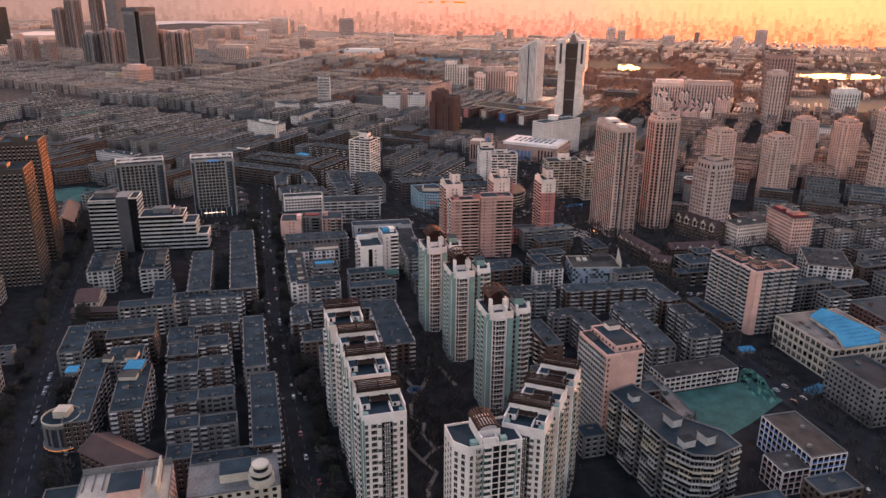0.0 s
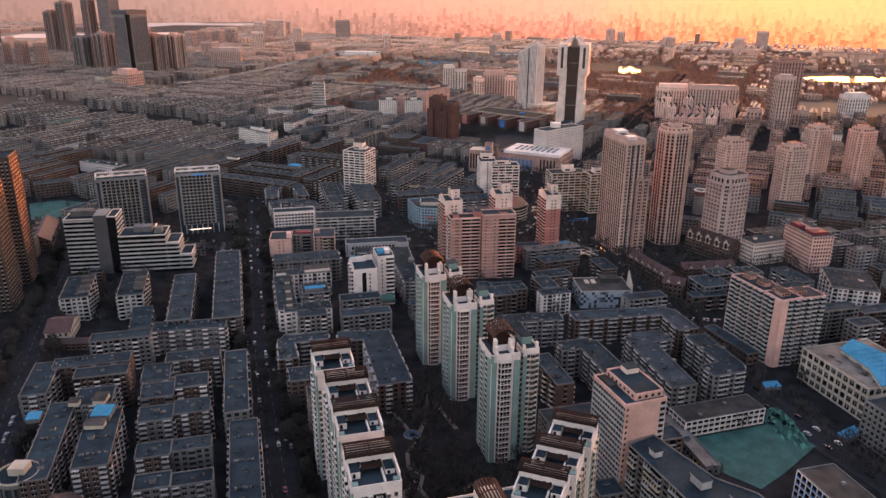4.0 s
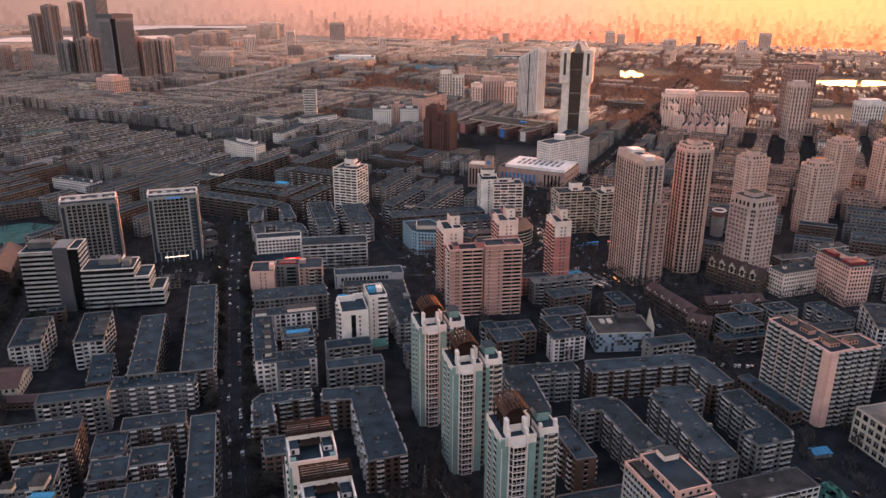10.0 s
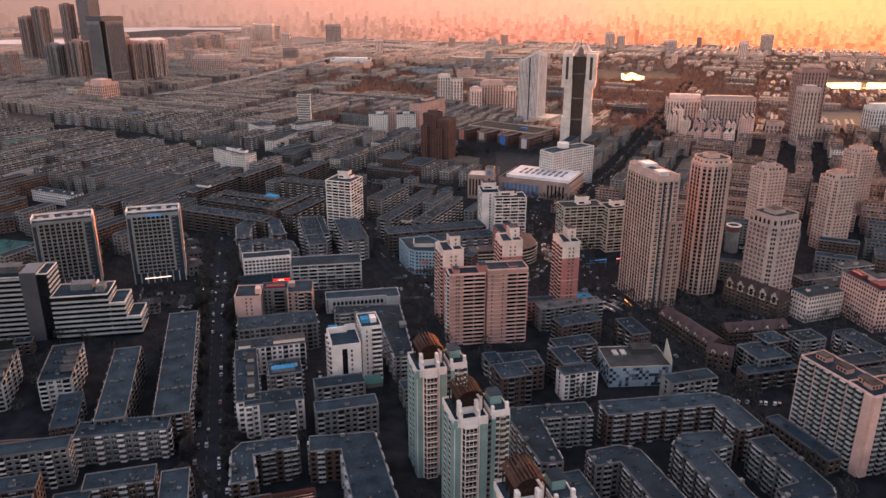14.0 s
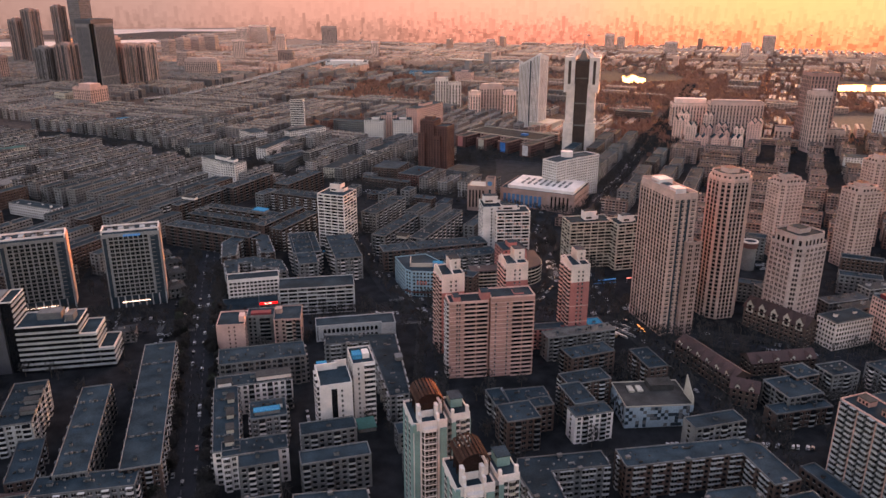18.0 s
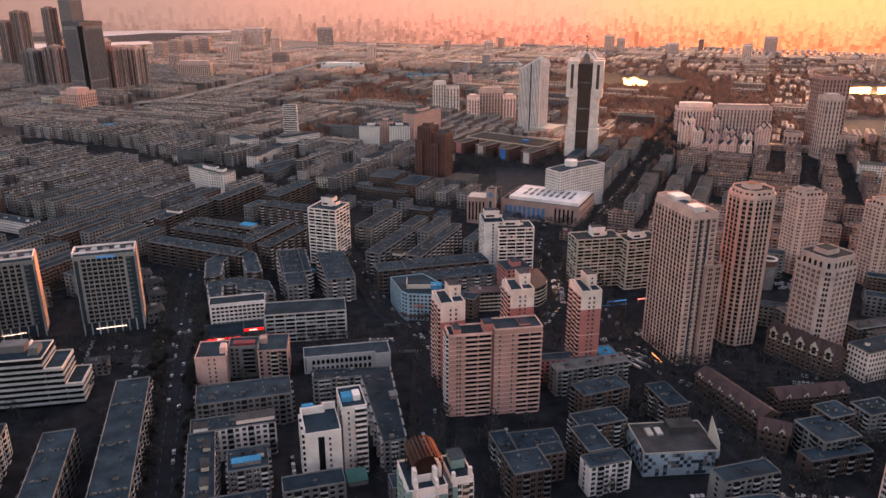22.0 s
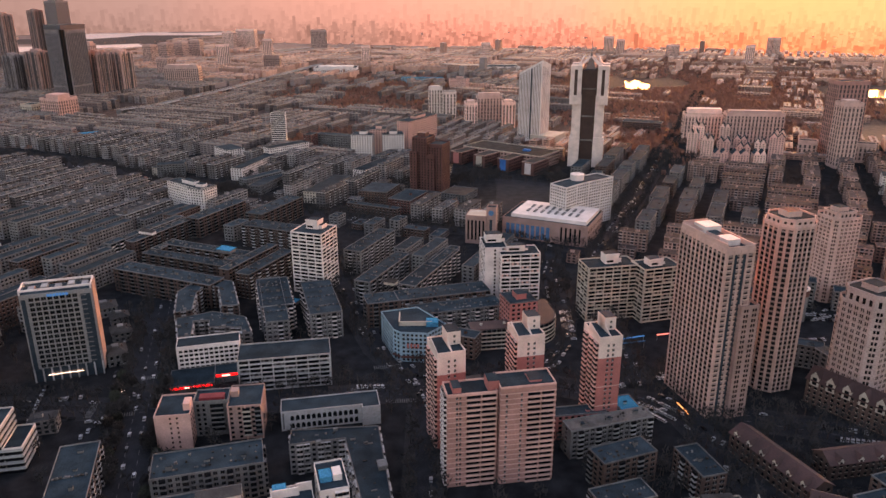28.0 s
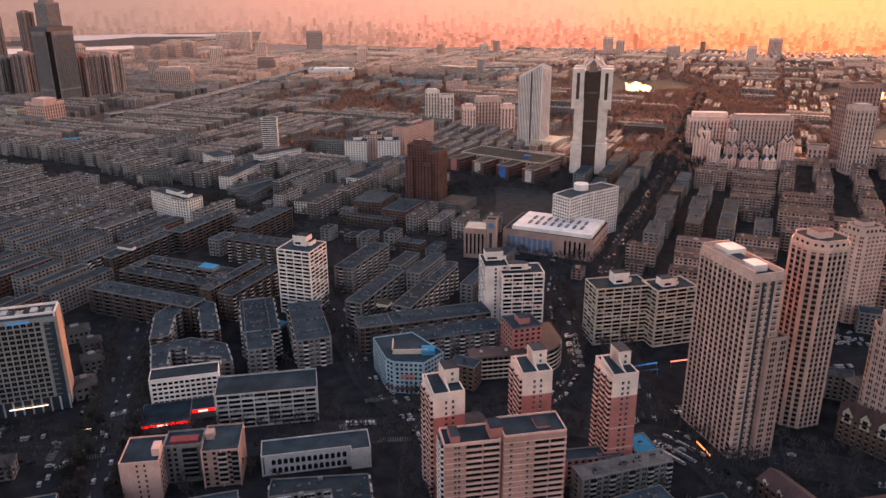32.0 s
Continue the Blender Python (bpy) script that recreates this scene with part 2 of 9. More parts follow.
def part(name, mb, mats, parent, label="", kind="", at=None):
    """One mesh under a thing or under a part."""
    me = mb.made(name, mats if isinstance(mats, (list, tuple)) else [mats]) if isinstance(mb, Mesh) else mb
    ob = new(name, me)
    ob.parent = parent
    if at is not None:
        ob.matrix_local = at
    return tagged(ob, label, kind=kind)


def walls(parent, poly, h, mat, z0=0.0, name="wall"):
    mb = Mesh()
    mb.prism(poly, z0, h, 0)
    return part(name, mb, mat, parent)


def flat_roof(parent, poly, h, mat=None, rim=None, up=0.8, thick=0.3):
    """A roof skin with a parapet round it."""
    mb = Mesh()
    mb.prism(inset(poly, thick * 0.9), h + 0.02, h + 0.12, 0)
    roof = part("roof", mb, mat or ROOF, parent)
    pb = Mesh()
    pb.hoop(poly, inset(poly, thick), h - 0.02, h + up)
    part("parapet", pb, rim or PARAPET, roof)
    return roof


def at_face(fc, s, z, p=0.0):
    """A pose on a facade whose x runs along it and whose -y points outwards."""
    (ox, oy), (ux, uy), (nx, ny), _ = fc
    return Matrix.Translation((ox + ux * s + nx * p, oy + uy * s + ny * p, z)) @ Matrix.Rotation(math.atan2(uy, ux), 4, "Z")


def window_mesh(w, h, frame=0.12, mullion=1, glass=None, rim=None, proud=0.12):
    """A framed pane: sill, frame bars and glass, origin at its lower middle."""
    key = (w, h, mullion, (glass or GLASS).name, (rim or FRAME).name, proud)
    if key not in WINDOW_MESHES:
        mb = Mesh()
        mb.face([(-w / 2, -0.03, 0), (w / 2, -0.03, 0), (w / 2, -0.03, h), (-w / 2, -0.03, h)], 0)
        for x0, x1, z0, z1 in ((-w / 2 - frame, -w / 2, -frame, h + frame), (w / 2, w / 2 + frame, -frame, h + frame), (-w / 2, w / 2, -frame, 0), (-w / 2, w / 2, h, h + frame)):
            mb.box(x0, x1, -proud, 0, z0, z1, 1)
        for k in range(mullion):
            x = -w / 2 + w * (k + 1) / (mullion + 1)
            mb.box(x - 0.04, x + 0.04, -0.07, -0.03, 0, h, 1)
        WINDOW_MESHES[key] = mb.made("window", [glass or GLASS, rim or FRAME])
    return WINDOW_MESHES[key]


WINDOW_MESHES = {}


def roof_boxes(parent, poly, h, n, rng, mat=None, name="stair_head"):
    xs, ys = [p[0] for p in poly], [p[1] for p in poly]
    w, d = max(xs) - min(xs), max(ys) - min(ys)
    for k in range(n):
        a, b, c = rng.uniform(1.2, 3.0), rng.uniform(1.0, 2.4), rng.uniform(0.9, 2.4)
        x = min(xs) + w * (k + 0.5) / n + rng.uniform(-0.6, 0.6) if w > d else rng.uniform(min(xs) + w * 0.25, max(xs) - w * 0.25)
        y = rng.uniform(min(ys) + d * 0.3, max(ys) - d * 0.3) if w > d else min(ys) + d * (k + 0.5) / n + rng.uniform(-0.6, 0.6)
        mb = Mesh()
        mb.box(x - a / 2, x + a / 2, y - b / 2, y + b / 2, h + 0.1, h + 0.1 + c, 0)
        mb.box(x - a / 2 - 0.15, x + a / 2 + 0.15, y - b / 2 - 0.15, y + b / 2 + 0.15, h + 0.1 + c, h + 0.3 + c, 1)
        part(name, mb, [mat or PLASTER, ROOF], parent)


def rows_on(mb, fc, n, fh, bay, wfrac=0.5, z0=0.0, hfrac=0.5, skip=(), rim=1, glass=0, lo=1.0, edge=0.6, fine=False):
    """Framed windows in every bay of n floors of a facade, into one mesh."""
    L = fc[3] - 2 * edge
    k = max(1, int(L / bay))
    b = L / k
    for fl in range(n):
        z = z0 + fl * fh + lo
        for i in range(k):
            if i in skip:
                continue
            s = edge + (i + 0.5) * b
            ww = b * wfrac / 2
            mb.on(fc, s - ww - 0.1, s + ww + 0.1, z - 0.14, z, 0, 0.15, rim)
            mb.pane(fc, s - ww, s + ww, z, z + fh * hfrac, 0.05, glass)
            if fine:
                mb.on(fc, s - 0.06, s + 0.06, z, z + fh * hfrac, 0.05, 0.1, rim)
    return k


def balcony_mesh(w, fh, out, mats):
    """One glazed balcony: parapet, glazing with mullions and a thin head slab; origin at its lower middle."""
    key = ("balcony", w, round(fh, 2), out, mats[0].name, mats[2].name)
    if key not in WINDOW_MESHES:
        mb = Mesh()
        profile = [(0, -0.05), (-out, -0.05), (-out, 1.05), (-out + 0.1, 1.05), (-out + 0.1, fh - 0.2), (-out - 0.05, fh - 0.2), (-out - 0.05, fh - 0.05), (0, fh - 0.05)]
        cols = [-w / 2]
        for k in range(3):
            x = -w / 2 + w * (k + 0.5) / 3
            cols += [x - 0.06, x + 0.06]
        cols.append(w / 2)
        n = len(cols)
        mb.v = [(x, y, z) for y, z in profile for x in cols]
        for i in range(7):
            for j in range(n - 1):
                mb.f.append((i * n + j, i * n + j + 1, (i + 1) * n + j + 1, (i + 1) * n + j))
                mb.m.append((1 + j % 2) if i == 3 else 0)
        for j, x in ((0, -w / 2), (n - 1, w / 2)):
            e = len(mb.v)
            mb.v += [(x, 0, 1.05), (x, 0, fh - 0.2)]
            for q, m in (((0, 1, 2, e), 0), ((e, 3, 4, e + 1), 1), ((e + 1, 5, 6, 7), 0)):
                loop = [k if k >= e else k * n + j for k in q]
                mb.f.append(tuple(loop if j else loop[::-1]))
                mb.m.append(m)
        WINDOW_MESHES[key] = mb.made("balcony", mats)
    return WINDOW_MESHES[key]


def balcony_stack(parent, fc, s0, s1, n, fh, z0=0.0, out=1.2, mats=None, into=None):
    """Glazed balconies one over another, each a part (or joined, where they are small)."""
    mats = mats or [FRAME, GLASS, FRAME]
    if into is None:
        me = balcony_mesh(round(s1 - s0, 1), fh, round(out, 1), mats)
        for fl in range(n):
            part("balcony", me, None, parent, at=at_face(fc, (s0 + s1) / 2, z0 + fl * fh))
        return
    for fl in range(n):
        z = z0 + fl * fh
        into.on(fc, s0, s1, z - 0.05, z + 1.05, 0, out, 1)
        into.on(fc, s0 + 0.08, s1 - 0.08, z + 1.05, z + fh - 0.15, 0, out - 0.1, 0)


JITTER = [0]


def lifted(h):
    """A few centimetres more on every other building, as no two are of one height."""
    JITTER[0] = (JITTER[0] + 7) % 41
    return h + 0.021 * JITTER[0]


def roof_vents(parent, poly, h, rng, n):
    """Small flues and fans scattered on a flat roof."""
    xs, ys = [p[0] for p in poly], [p[1] for p in poly]
    mb = Mesh()
    w, d = max(xs) - min(xs) - 3, max(ys) - min(ys) - 3
    for k in range(n):
        x, y = min(xs) + 1.5 + rng.random() * w, min(ys) + 1.5 + rng.choice((0.2, 0.5, 0.8)) * d
        r, t = rng.uniform(0.25, 0.55), rng.uniform(0.5, 1.3)
        mb.box(x - r, x + r, y - r, y + r, h + 0.1, h + t, rng.randrange(2))
    part("roof_vents", mb, [PLASTER, ROOF_OLD], parent, kind="stuff")


FLOOR = 2.9
SLAB_WALLS = (PLASTER, BRICK, PLASTER, CONCRETE, BRICK)


def slab(x, y, w, d, rot, h, rng, wall=None, rich=True, label="", group="apartment blocks", trim=None, roof=None):
    """A walk-up block of flats: rows of windows, glazed balconies, a flat roof with stair heads."""
    wall = wall or rng.choice(SLAB_WALLS)
    trim = trim or rng.choice((FRAME, FRAME, PLASTER, WHITE))
    n = max(2, round(h / FLOOR))
    h = lifted(h)
    fh = h / n
    tone = {"grey_plaster": "grey plastered", "brown_brick": "brown brick", "concrete": "concrete", "white_render": "white rendered"}.get(wall.name, "rendered")
    ob = thing("apartment_block", x, y, rot, label or f"{tone} {n}-storey apartment block with dark flat roof", "apartment block", group)
    poly = rect(w, d)
    walls(ob, poly, h, wall)
    top = flat_roof(ob, poly, h, roof or ROOF)
    rest = Mesh()
    for i, fc in enumerate(faces_of(poly)):
        if fc[3] <= 6:
            continue
        stacks = []
        if fc[3] > 13 and i != 2:
            k = max(1, int((fc[3] - 1.2) / 3.3))
            b = (fc[3] - 1.2) / k
            first = rng.randrange(3)
            stacks = [j for j in range(k) if j % 3 == first]
            out = rng.choice((0.9, 1.1, 1.3))
            for j in stacks:
                balcony_stack(ob, fc, 0.6 + j * b + 0.2, 0.6 + (j + 1) * b - 0.2, n, fh, 0, out, [trim, GLASS, trim], None if rich and i == 0 and y < 520 else rest)
        if fc[3] > 11:
            rows_on(rest, fc, n, fh, 3.3, 0.55, 0, 0.52, stacks, fine=rich and i == 0)
        else:
            rows_on(rest, fc, n, fh, fc[3] / 2.2, 0.2)
    if rest.v:
        part("glazing", rest, [GLASS, trim], ob, kind="stuff")
    roof_boxes(top, poly, h, max(1, int(max(w, d) / (14 if rich else 30))), rng)
    if rich:
        roof_vents(top, poly, h, rng, int(w * d / 30))
    return ob


def plain_block(x, y, w, d, rot, h, rng, wall, name="building", label="", category="building", group="", roof=None, pitch=3.3):
    """A mid-distance block: walls, roof with parapet, framed windows, a lift house."""
    n = max(1, round(h / 3.0))
    h = lifted(h)
    ob = thing(name, x, y, rot, label or f"{n}-storey {wall.name.replace('_', ' ')} block with a flat roof", category, group)
    poly = rect(w, d)
    walls(ob, poly, h, wall)
    top = flat_roof(ob, poly, h, roof or ROOF)
    mb = Mesh()
    for fc in faces_of(poly):
        rows_on(mb, fc, n, h / n, pitch, 0.5, 0, 0.5)
    part("glazing", mb, [GLASS, FRAME], ob, kind="stuff")
    if h > 25:
        lb = Mesh()
        lb.box(-w * 0.15, w * 0.2, -d * 0.2, d * 0.25, h, h + 4, 0, 1)
        part("lift_house", lb, [wall, ROOF], ob)
    elif y < 1100:
        roof_boxes(top, poly, h, max(1, int(w / 16)), rng, wall)
    return ob


def banded(x, y, w, d, rot, h, wall, band, rng, name="tower_block", label="", n=None, out=1.1, group="", gaps=True, top=True):
    """A block whose floors show as long balconies or pale bands over dark recesses; each band is a part."""
    n = n or round(h / 2.9)
    h = lifted(h)
    fh = h / n
    ob = thing(name, x, y, rot, label, "apartment tower", group)
    poly = rect(w, d)
    walls(ob, inset(poly, out), h, wall)
    flat_roof(ob, poly, h, ROOF, band, 1.0)
    fs = faces_of(poly)
    inner = faces_of(inset(poly, out))
    glass = Mesh()
    for fc in inner:
        rows_on(glass, fc, n, fh, 3.4, 0.6, 0, 0.55)
    for fl in range(n):
        mb = Mesh()
        z = fl * fh
        mb.hoop(poly, inset(poly, out), z - 0.1, z + 1.0)
        part("balcony_band", mb, band, ob)
        for fi, fc in enumerate(fs if gaps else ()):
            k = max(1, round(fc[3] / 6.8))
            for j in range(k):
                if (fl * 7 + j * 3 + fi) % 4:
                    glass.on(fc, fc[3] * j / k + 0.45, fc[3] * (j + 1) / k - 0.45, z + 1.0, z + fh - 0.15, -out + 0.3, -0.15, 0)
    part("glazing", glass, [GLASS, FRAME], ob, kind="stuff")
    if gaps:
        for fc in fs:
            k = max(1, round(fc[3] / 6.8))
            for j in range(k + 1):
                s = min(max(fc[3] * j / k, 0.3), fc[3] - 0.3)
                fins = Mesh()
                fins.on(fc, s - 0.3, s + 0.3, 0, h, -out, 0.05, 0)
                part("pier", fins, band, ob)
    return ob

# ---- ground, roads, water ----
def strip(name, pts, width, mat, z, label, category, kind="structure"):
    """A road or path along a line of points."""
    mb = Mesh()
    n = len(pts)
    left, right = [], []
    for i, (x, y) in enumerate(pts):
        ax, ay = pts[max(0, i - 1)]
        bx, by = pts[min(n - 1, i + 1)]
        L = math.hypot(bx - ax, by - ay)
        nx, ny = -(by - ay) / L * width / 2, (bx - ax) / L * width / 2
        left.append((x + nx, y + ny)), right.append((x - nx, y - ny))
    for i in range(n - 1):
        q = [right[i], right[i + 1], left[i + 1], left[i]]
        mb.hexa([(*p, z - 0.3) for p in q] + [(*p, z) for p in q])
    return tagged(new(name, mb.made(name, [mat])), label, category, kind=kind)


gm = Mesh()
STEP = 500
for i in range(-10, 10):
    for j in range(-2, 10):
        x, y = i * STEP, j * STEP
        gm.face([(x, y, 0), (x + STEP, y, 0), (x + STEP, y + STEP, 0), (x, y + STEP, 0)])
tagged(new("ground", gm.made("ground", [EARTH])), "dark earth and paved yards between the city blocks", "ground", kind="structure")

ROADS = {
    "avenue": ([(10, -40), (-15, 100), (-63, 287), (-108, 438), (-162, 644), (-199, 800), (-235, 960)], 24),
    "west_street": ([(-150, 100), (-191, 277), (-239, 404), (-281, 532), (-330, 690)], 26),
    "cross_street": ([(-420, 684), (-300, 674), (-170, 668), (-90, 675), (-25, 684), (60, 696), (147, 660), (330, 600)], 19),
    "diagonal_street": ([(-10, 700), (-34, 740), (-60, 820), (-95, 930), (-120, 1010)], 18),
    "ring_street": ([(60, 700), (92, 770), (102, 820), (97, 880), (110, 930)], 16),
    "north_street": ([(125, 690), (128, 800), (150, 915), (176, 980), (228, 1089), (334, 1331), (420, 1520), (620, 2000)], 15),
    "west_road": ([(-760, 1430), (-615, 1367), (-395, 1260), (-229, 1135), (-166, 1091), (-108, 1051), (60, 985), (150, 930)], 15),
    "garden_road": ([(20, 470), (-6, 560), (-4, 690)], 14),
    "east_street": ([(190, 250), (215, 330), (180, 420), (165, 540), (140, 660)], 14),
}
for k, (name, (pts, width)) in enumerate(ROADS.items()):
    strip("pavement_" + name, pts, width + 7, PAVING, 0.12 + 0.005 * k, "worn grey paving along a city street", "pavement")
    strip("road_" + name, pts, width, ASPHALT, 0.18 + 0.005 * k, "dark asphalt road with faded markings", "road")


def lane_marks(name, pts, offset):
    mb = Mesh()
    for (ax, ay), (bx, by) in zip(pts, pts[1:]):
        L = math.hypot(bx - ax, by - ay)
        ux, uy = (bx - ax) / L, (by - ay) / L
        for k in range(int(L / 9)):
            s = k * 9 + 2
            mb.turned(ax + ux * (s + 2) - uy * offset, ay + uy * (s + 2) + ux * offset, 4, 0.25, 0.2, 0.24, math.degrees(math.atan2(uy, ux)))
    return tagged(new(name, mb.made(name, [PAINT_LINE])), "dashed white lane line on asphalt", "road marking", kind="structure")


for name in ("avenue", "cross_street", "north_street", "west_street"):
    for off in (-3.4, 3.4):
        lane_marks("lane_line_" + name, ROADS[name][0], off)


def crossing(x, y, rot, bars):
    mb = Mesh()
    for k in range(bars):
        mb.box((k - bars / 2) * 1.3, (k - bars / 2) * 1.3 + 0.6, -2.2, 2.2, 0.205, 0.245)
    ob = tagged(new("zebra_crossing", mb.made("zebra_crossing", [PAINT_LINE])), "worn white zebra crossing bars on asphalt", "road marking", kind="structure")
    ob.matrix_world = pose(x, y, 0, 0, 0, rot)


for x, y, rot in ((-46, 681, 98), (8, 692, 98), (-28, 716, 10), (-18, 674, 2), (-196, 669, 95), (-150, 669, 95), (-178, 662, 15), (-172, 706, 15)):
    crossing(x, y, rot, 14)


def sheet(name, poly, z, mat, label, category, kind="structure"):
    mb = Mesh()
    mb.prism(poly, z - 0.2, z, 0)
    return tagged(new(name, mb.made(name, [mat])), label, category, kind=kind)


sheet("sports_court", [(129.5, 372), (174.6, 385.5), (184, 384), (192, 366), (166, 343), (150, 331), (131, 348)], 0.3, COURT, "teal surfaced school yard with scuffed patches", "sports court")
sheet("mall_yard", [(84, 1215), (148, 1190), (136, 1106), (80, 1132)], 0.2, ASPHALT, "dark empty yard in front of a shopping centre", "yard")
sheet("west_court", [(-438, 800), (-406, 743), (-384, 752), (-379, 806), (-411, 814)], 0.3, COURT, "teal sports court beside a red-roofed hall", "sports court")
sheet("lake", [(-1830, 4150), (-1650, 4120), (-1575, 4230), (-1500, 4420), (-1280, 4440), (-1040, 4390), (-1090, 4690), (-1400, 4620), (-1540, 4790), (-1720, 4740), (-1900, 4640)], 0.3, LAKE_SHINE, "wide lake painted pale for the bright sky it reflects", "water")
sheet("lake_arm", [(-1900, 3300), (-1640, 3310), (-1480, 3350), (-1350, 3450), (-1200, 3580), (-1290, 3760), (-1430, 3680), (-1600, 3610), (-1900, 3570)], 0.3, LAKE_SHINE, "narrow lake arm painted pale for the bright sky it reflects", "water")
sheet("park_pond", [(480, 2110), (530, 2090), (560, 2180), (550, 2290), (515, 2260), (500, 2190)], 0.3, WATER, "small park pond mirroring the bright sky", "water")
sheet("river_pond", [(900, 1960), (1010, 1930), (1120, 1960), (1180, 2040), (1060, 2060), (940, 2030)], 0.3, WATER, "pond among trees mirroring the bright sky", "water")
sheet("far_lake", [(2050, 4300), (2350, 4250), (2500, 4500), (2200, 4600)], 0.3, WATER, "distant strip of water glinting under the sun", "water")
sheet("playing_field", [(640, 1420), (900, 1380), (930, 1560), (670, 1600)], 0.2, GRASS, "brown winter playing field", "sports field")
sheet("school_field", [(70, 1060), (135, 1050), (150, 1170), (85, 1190)], 0.25, PAVING, "dark sports field between school buildings", "sports field")

# two far sheets, each paler than the last, imitate haze over the ground
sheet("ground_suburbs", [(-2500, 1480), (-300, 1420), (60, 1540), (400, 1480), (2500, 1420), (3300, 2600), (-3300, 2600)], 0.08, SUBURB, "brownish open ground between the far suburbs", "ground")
sheet("ground_plain", [(-3300, 2600), (3300, 2600), (4200, 5260), (-4200, 5260)], 0.09, HAZE_PLAIN, "far plain beyond the suburbs, paled in colour for haze", "ground")

sheet("lake_shore", [(-2200, 3780), (-1430, 3700), (-1290, 3790), (-1180, 3620), (-1000, 4050), (-1040, 4385), (-1500, 4400), (-1640, 4110), (-2200, 4120)], 0.2, SUBURB, "dark wooded shore between the lake arms", "ground")

# ---- landmarks ----
def windows_each(parent, fc, cols, n, fh, w, h, z0=0.0, lo=0.9, mullion=1, glass=None, rim=None, skip=None, into=None):
    """Framed windows on chosen columns: joined into a mesh, or each an object on one shared mesh."""
    me = None if into is not None else window_mesh(w, h, 0.12, mullion, glass, rim)
    for fl in range(n):
        for j, s in enumerate(cols):
            if skip and skip(fl, j):
                continue
            z = z0 + fl * fh + lo
            if into is not None:
                into.on(fc, s - w / 2 - 0.12, s + w / 2 + 0.12, z - 0.2, z, 0, 0.2, 1)
                into.on(fc, s - w / 2, s + w / 2, z, z + h, -0.03, 0.06, 0)
                into.on(fc, s - 0.05, s + 0.05, z, z + h, 0.06, 0.12, 1)
            else:
                part("window", me, None, parent, at=at_face(fc, s, z))


def spread(L, k, edge=1.0):
    return [edge + (L - 2 * edge) * (i + 0.5) / k for i in range(k)]


def barrel(parent, x0, x1, y0, y1, z, rise, along_x, mat=None, slats=11):
    """An open barrel canopy: bent end hoops carrying spaced boards."""
    k = 8
    a0, a1, L0, L1 = (y0, y1, x0, x1) if along_x else (x0, x1, y0, y1)

    def put(c, z_, l):
        return (l, c, z_) if along_x else (c, l, z_)

    arc = [(a0 + (a1 - a0) * (0.5 - 0.5 * math.cos(math.pi * i / k)), z + rise * math.sin(math.pi * i / k)) for i in range(k + 1)]
    for l in (L0, (L0 + L1) / 2 - 0.2, L1 - 0.4):
        hb = Mesh()
        hb.v = [p for c, z_ in arc for p in (put(c, z_, l), put(c, z_, l + 0.4), put(c, z_ + 0.35, l + 0.4), put(c, z_ + 0.35, l))]
        for q in range(k):
            for e in range(4):
                hb.f.append((4 * q + e, 4 * q + (e + 1) % 4, 4 * q + 4 + (e + 1) % 4, 4 * q + 4 + e))
                hb.m.append(0)
        roof = part("roof_hoop", hb, mat or BROWN_ROOF, parent)
    for i in range(slats):
        t = math.pi * (i + 0.5) / slats
        w = (a1 - a0) / slats * (0.47 if along_x else 0.42)
        c, zz = a0 + (a1 - a0) * (0.5 - 0.5 * math.cos(t)), z + rise * math.sin(t) + 0.35
        dz = w * math.cos(t) * rise / (a1 - a0) * 2
        sb = Mesh()
        q = [put(c - w, zz - dz, L0 - 0.3), put(c + w, zz + dz, L0 - 0.3), put(c + w, zz + dz, L1 + 0.3), put(c - w, zz - dz, L1 + 0.3)]
        sb.hexa(q + [(a, b, e + 0.12) for a, b, e in q])
        part("slat", sb, BROWN_ROOF if along_x else RUST, roof)
    return roof


def simple_part(parent, name, mat, *boxes):
    mb = Mesh()
    for bx in boxes:
        mb.box(*bx)
    return part(name, mb, mat, parent)


def strip_on(parent, fc, s0, s1, z0, z1, out, mat, name="green_strip"):
    mb = Mesh()
    mb.on(fc, s0, s1, z0, z1, 0, out)
    return part(name, mb, mat, parent)


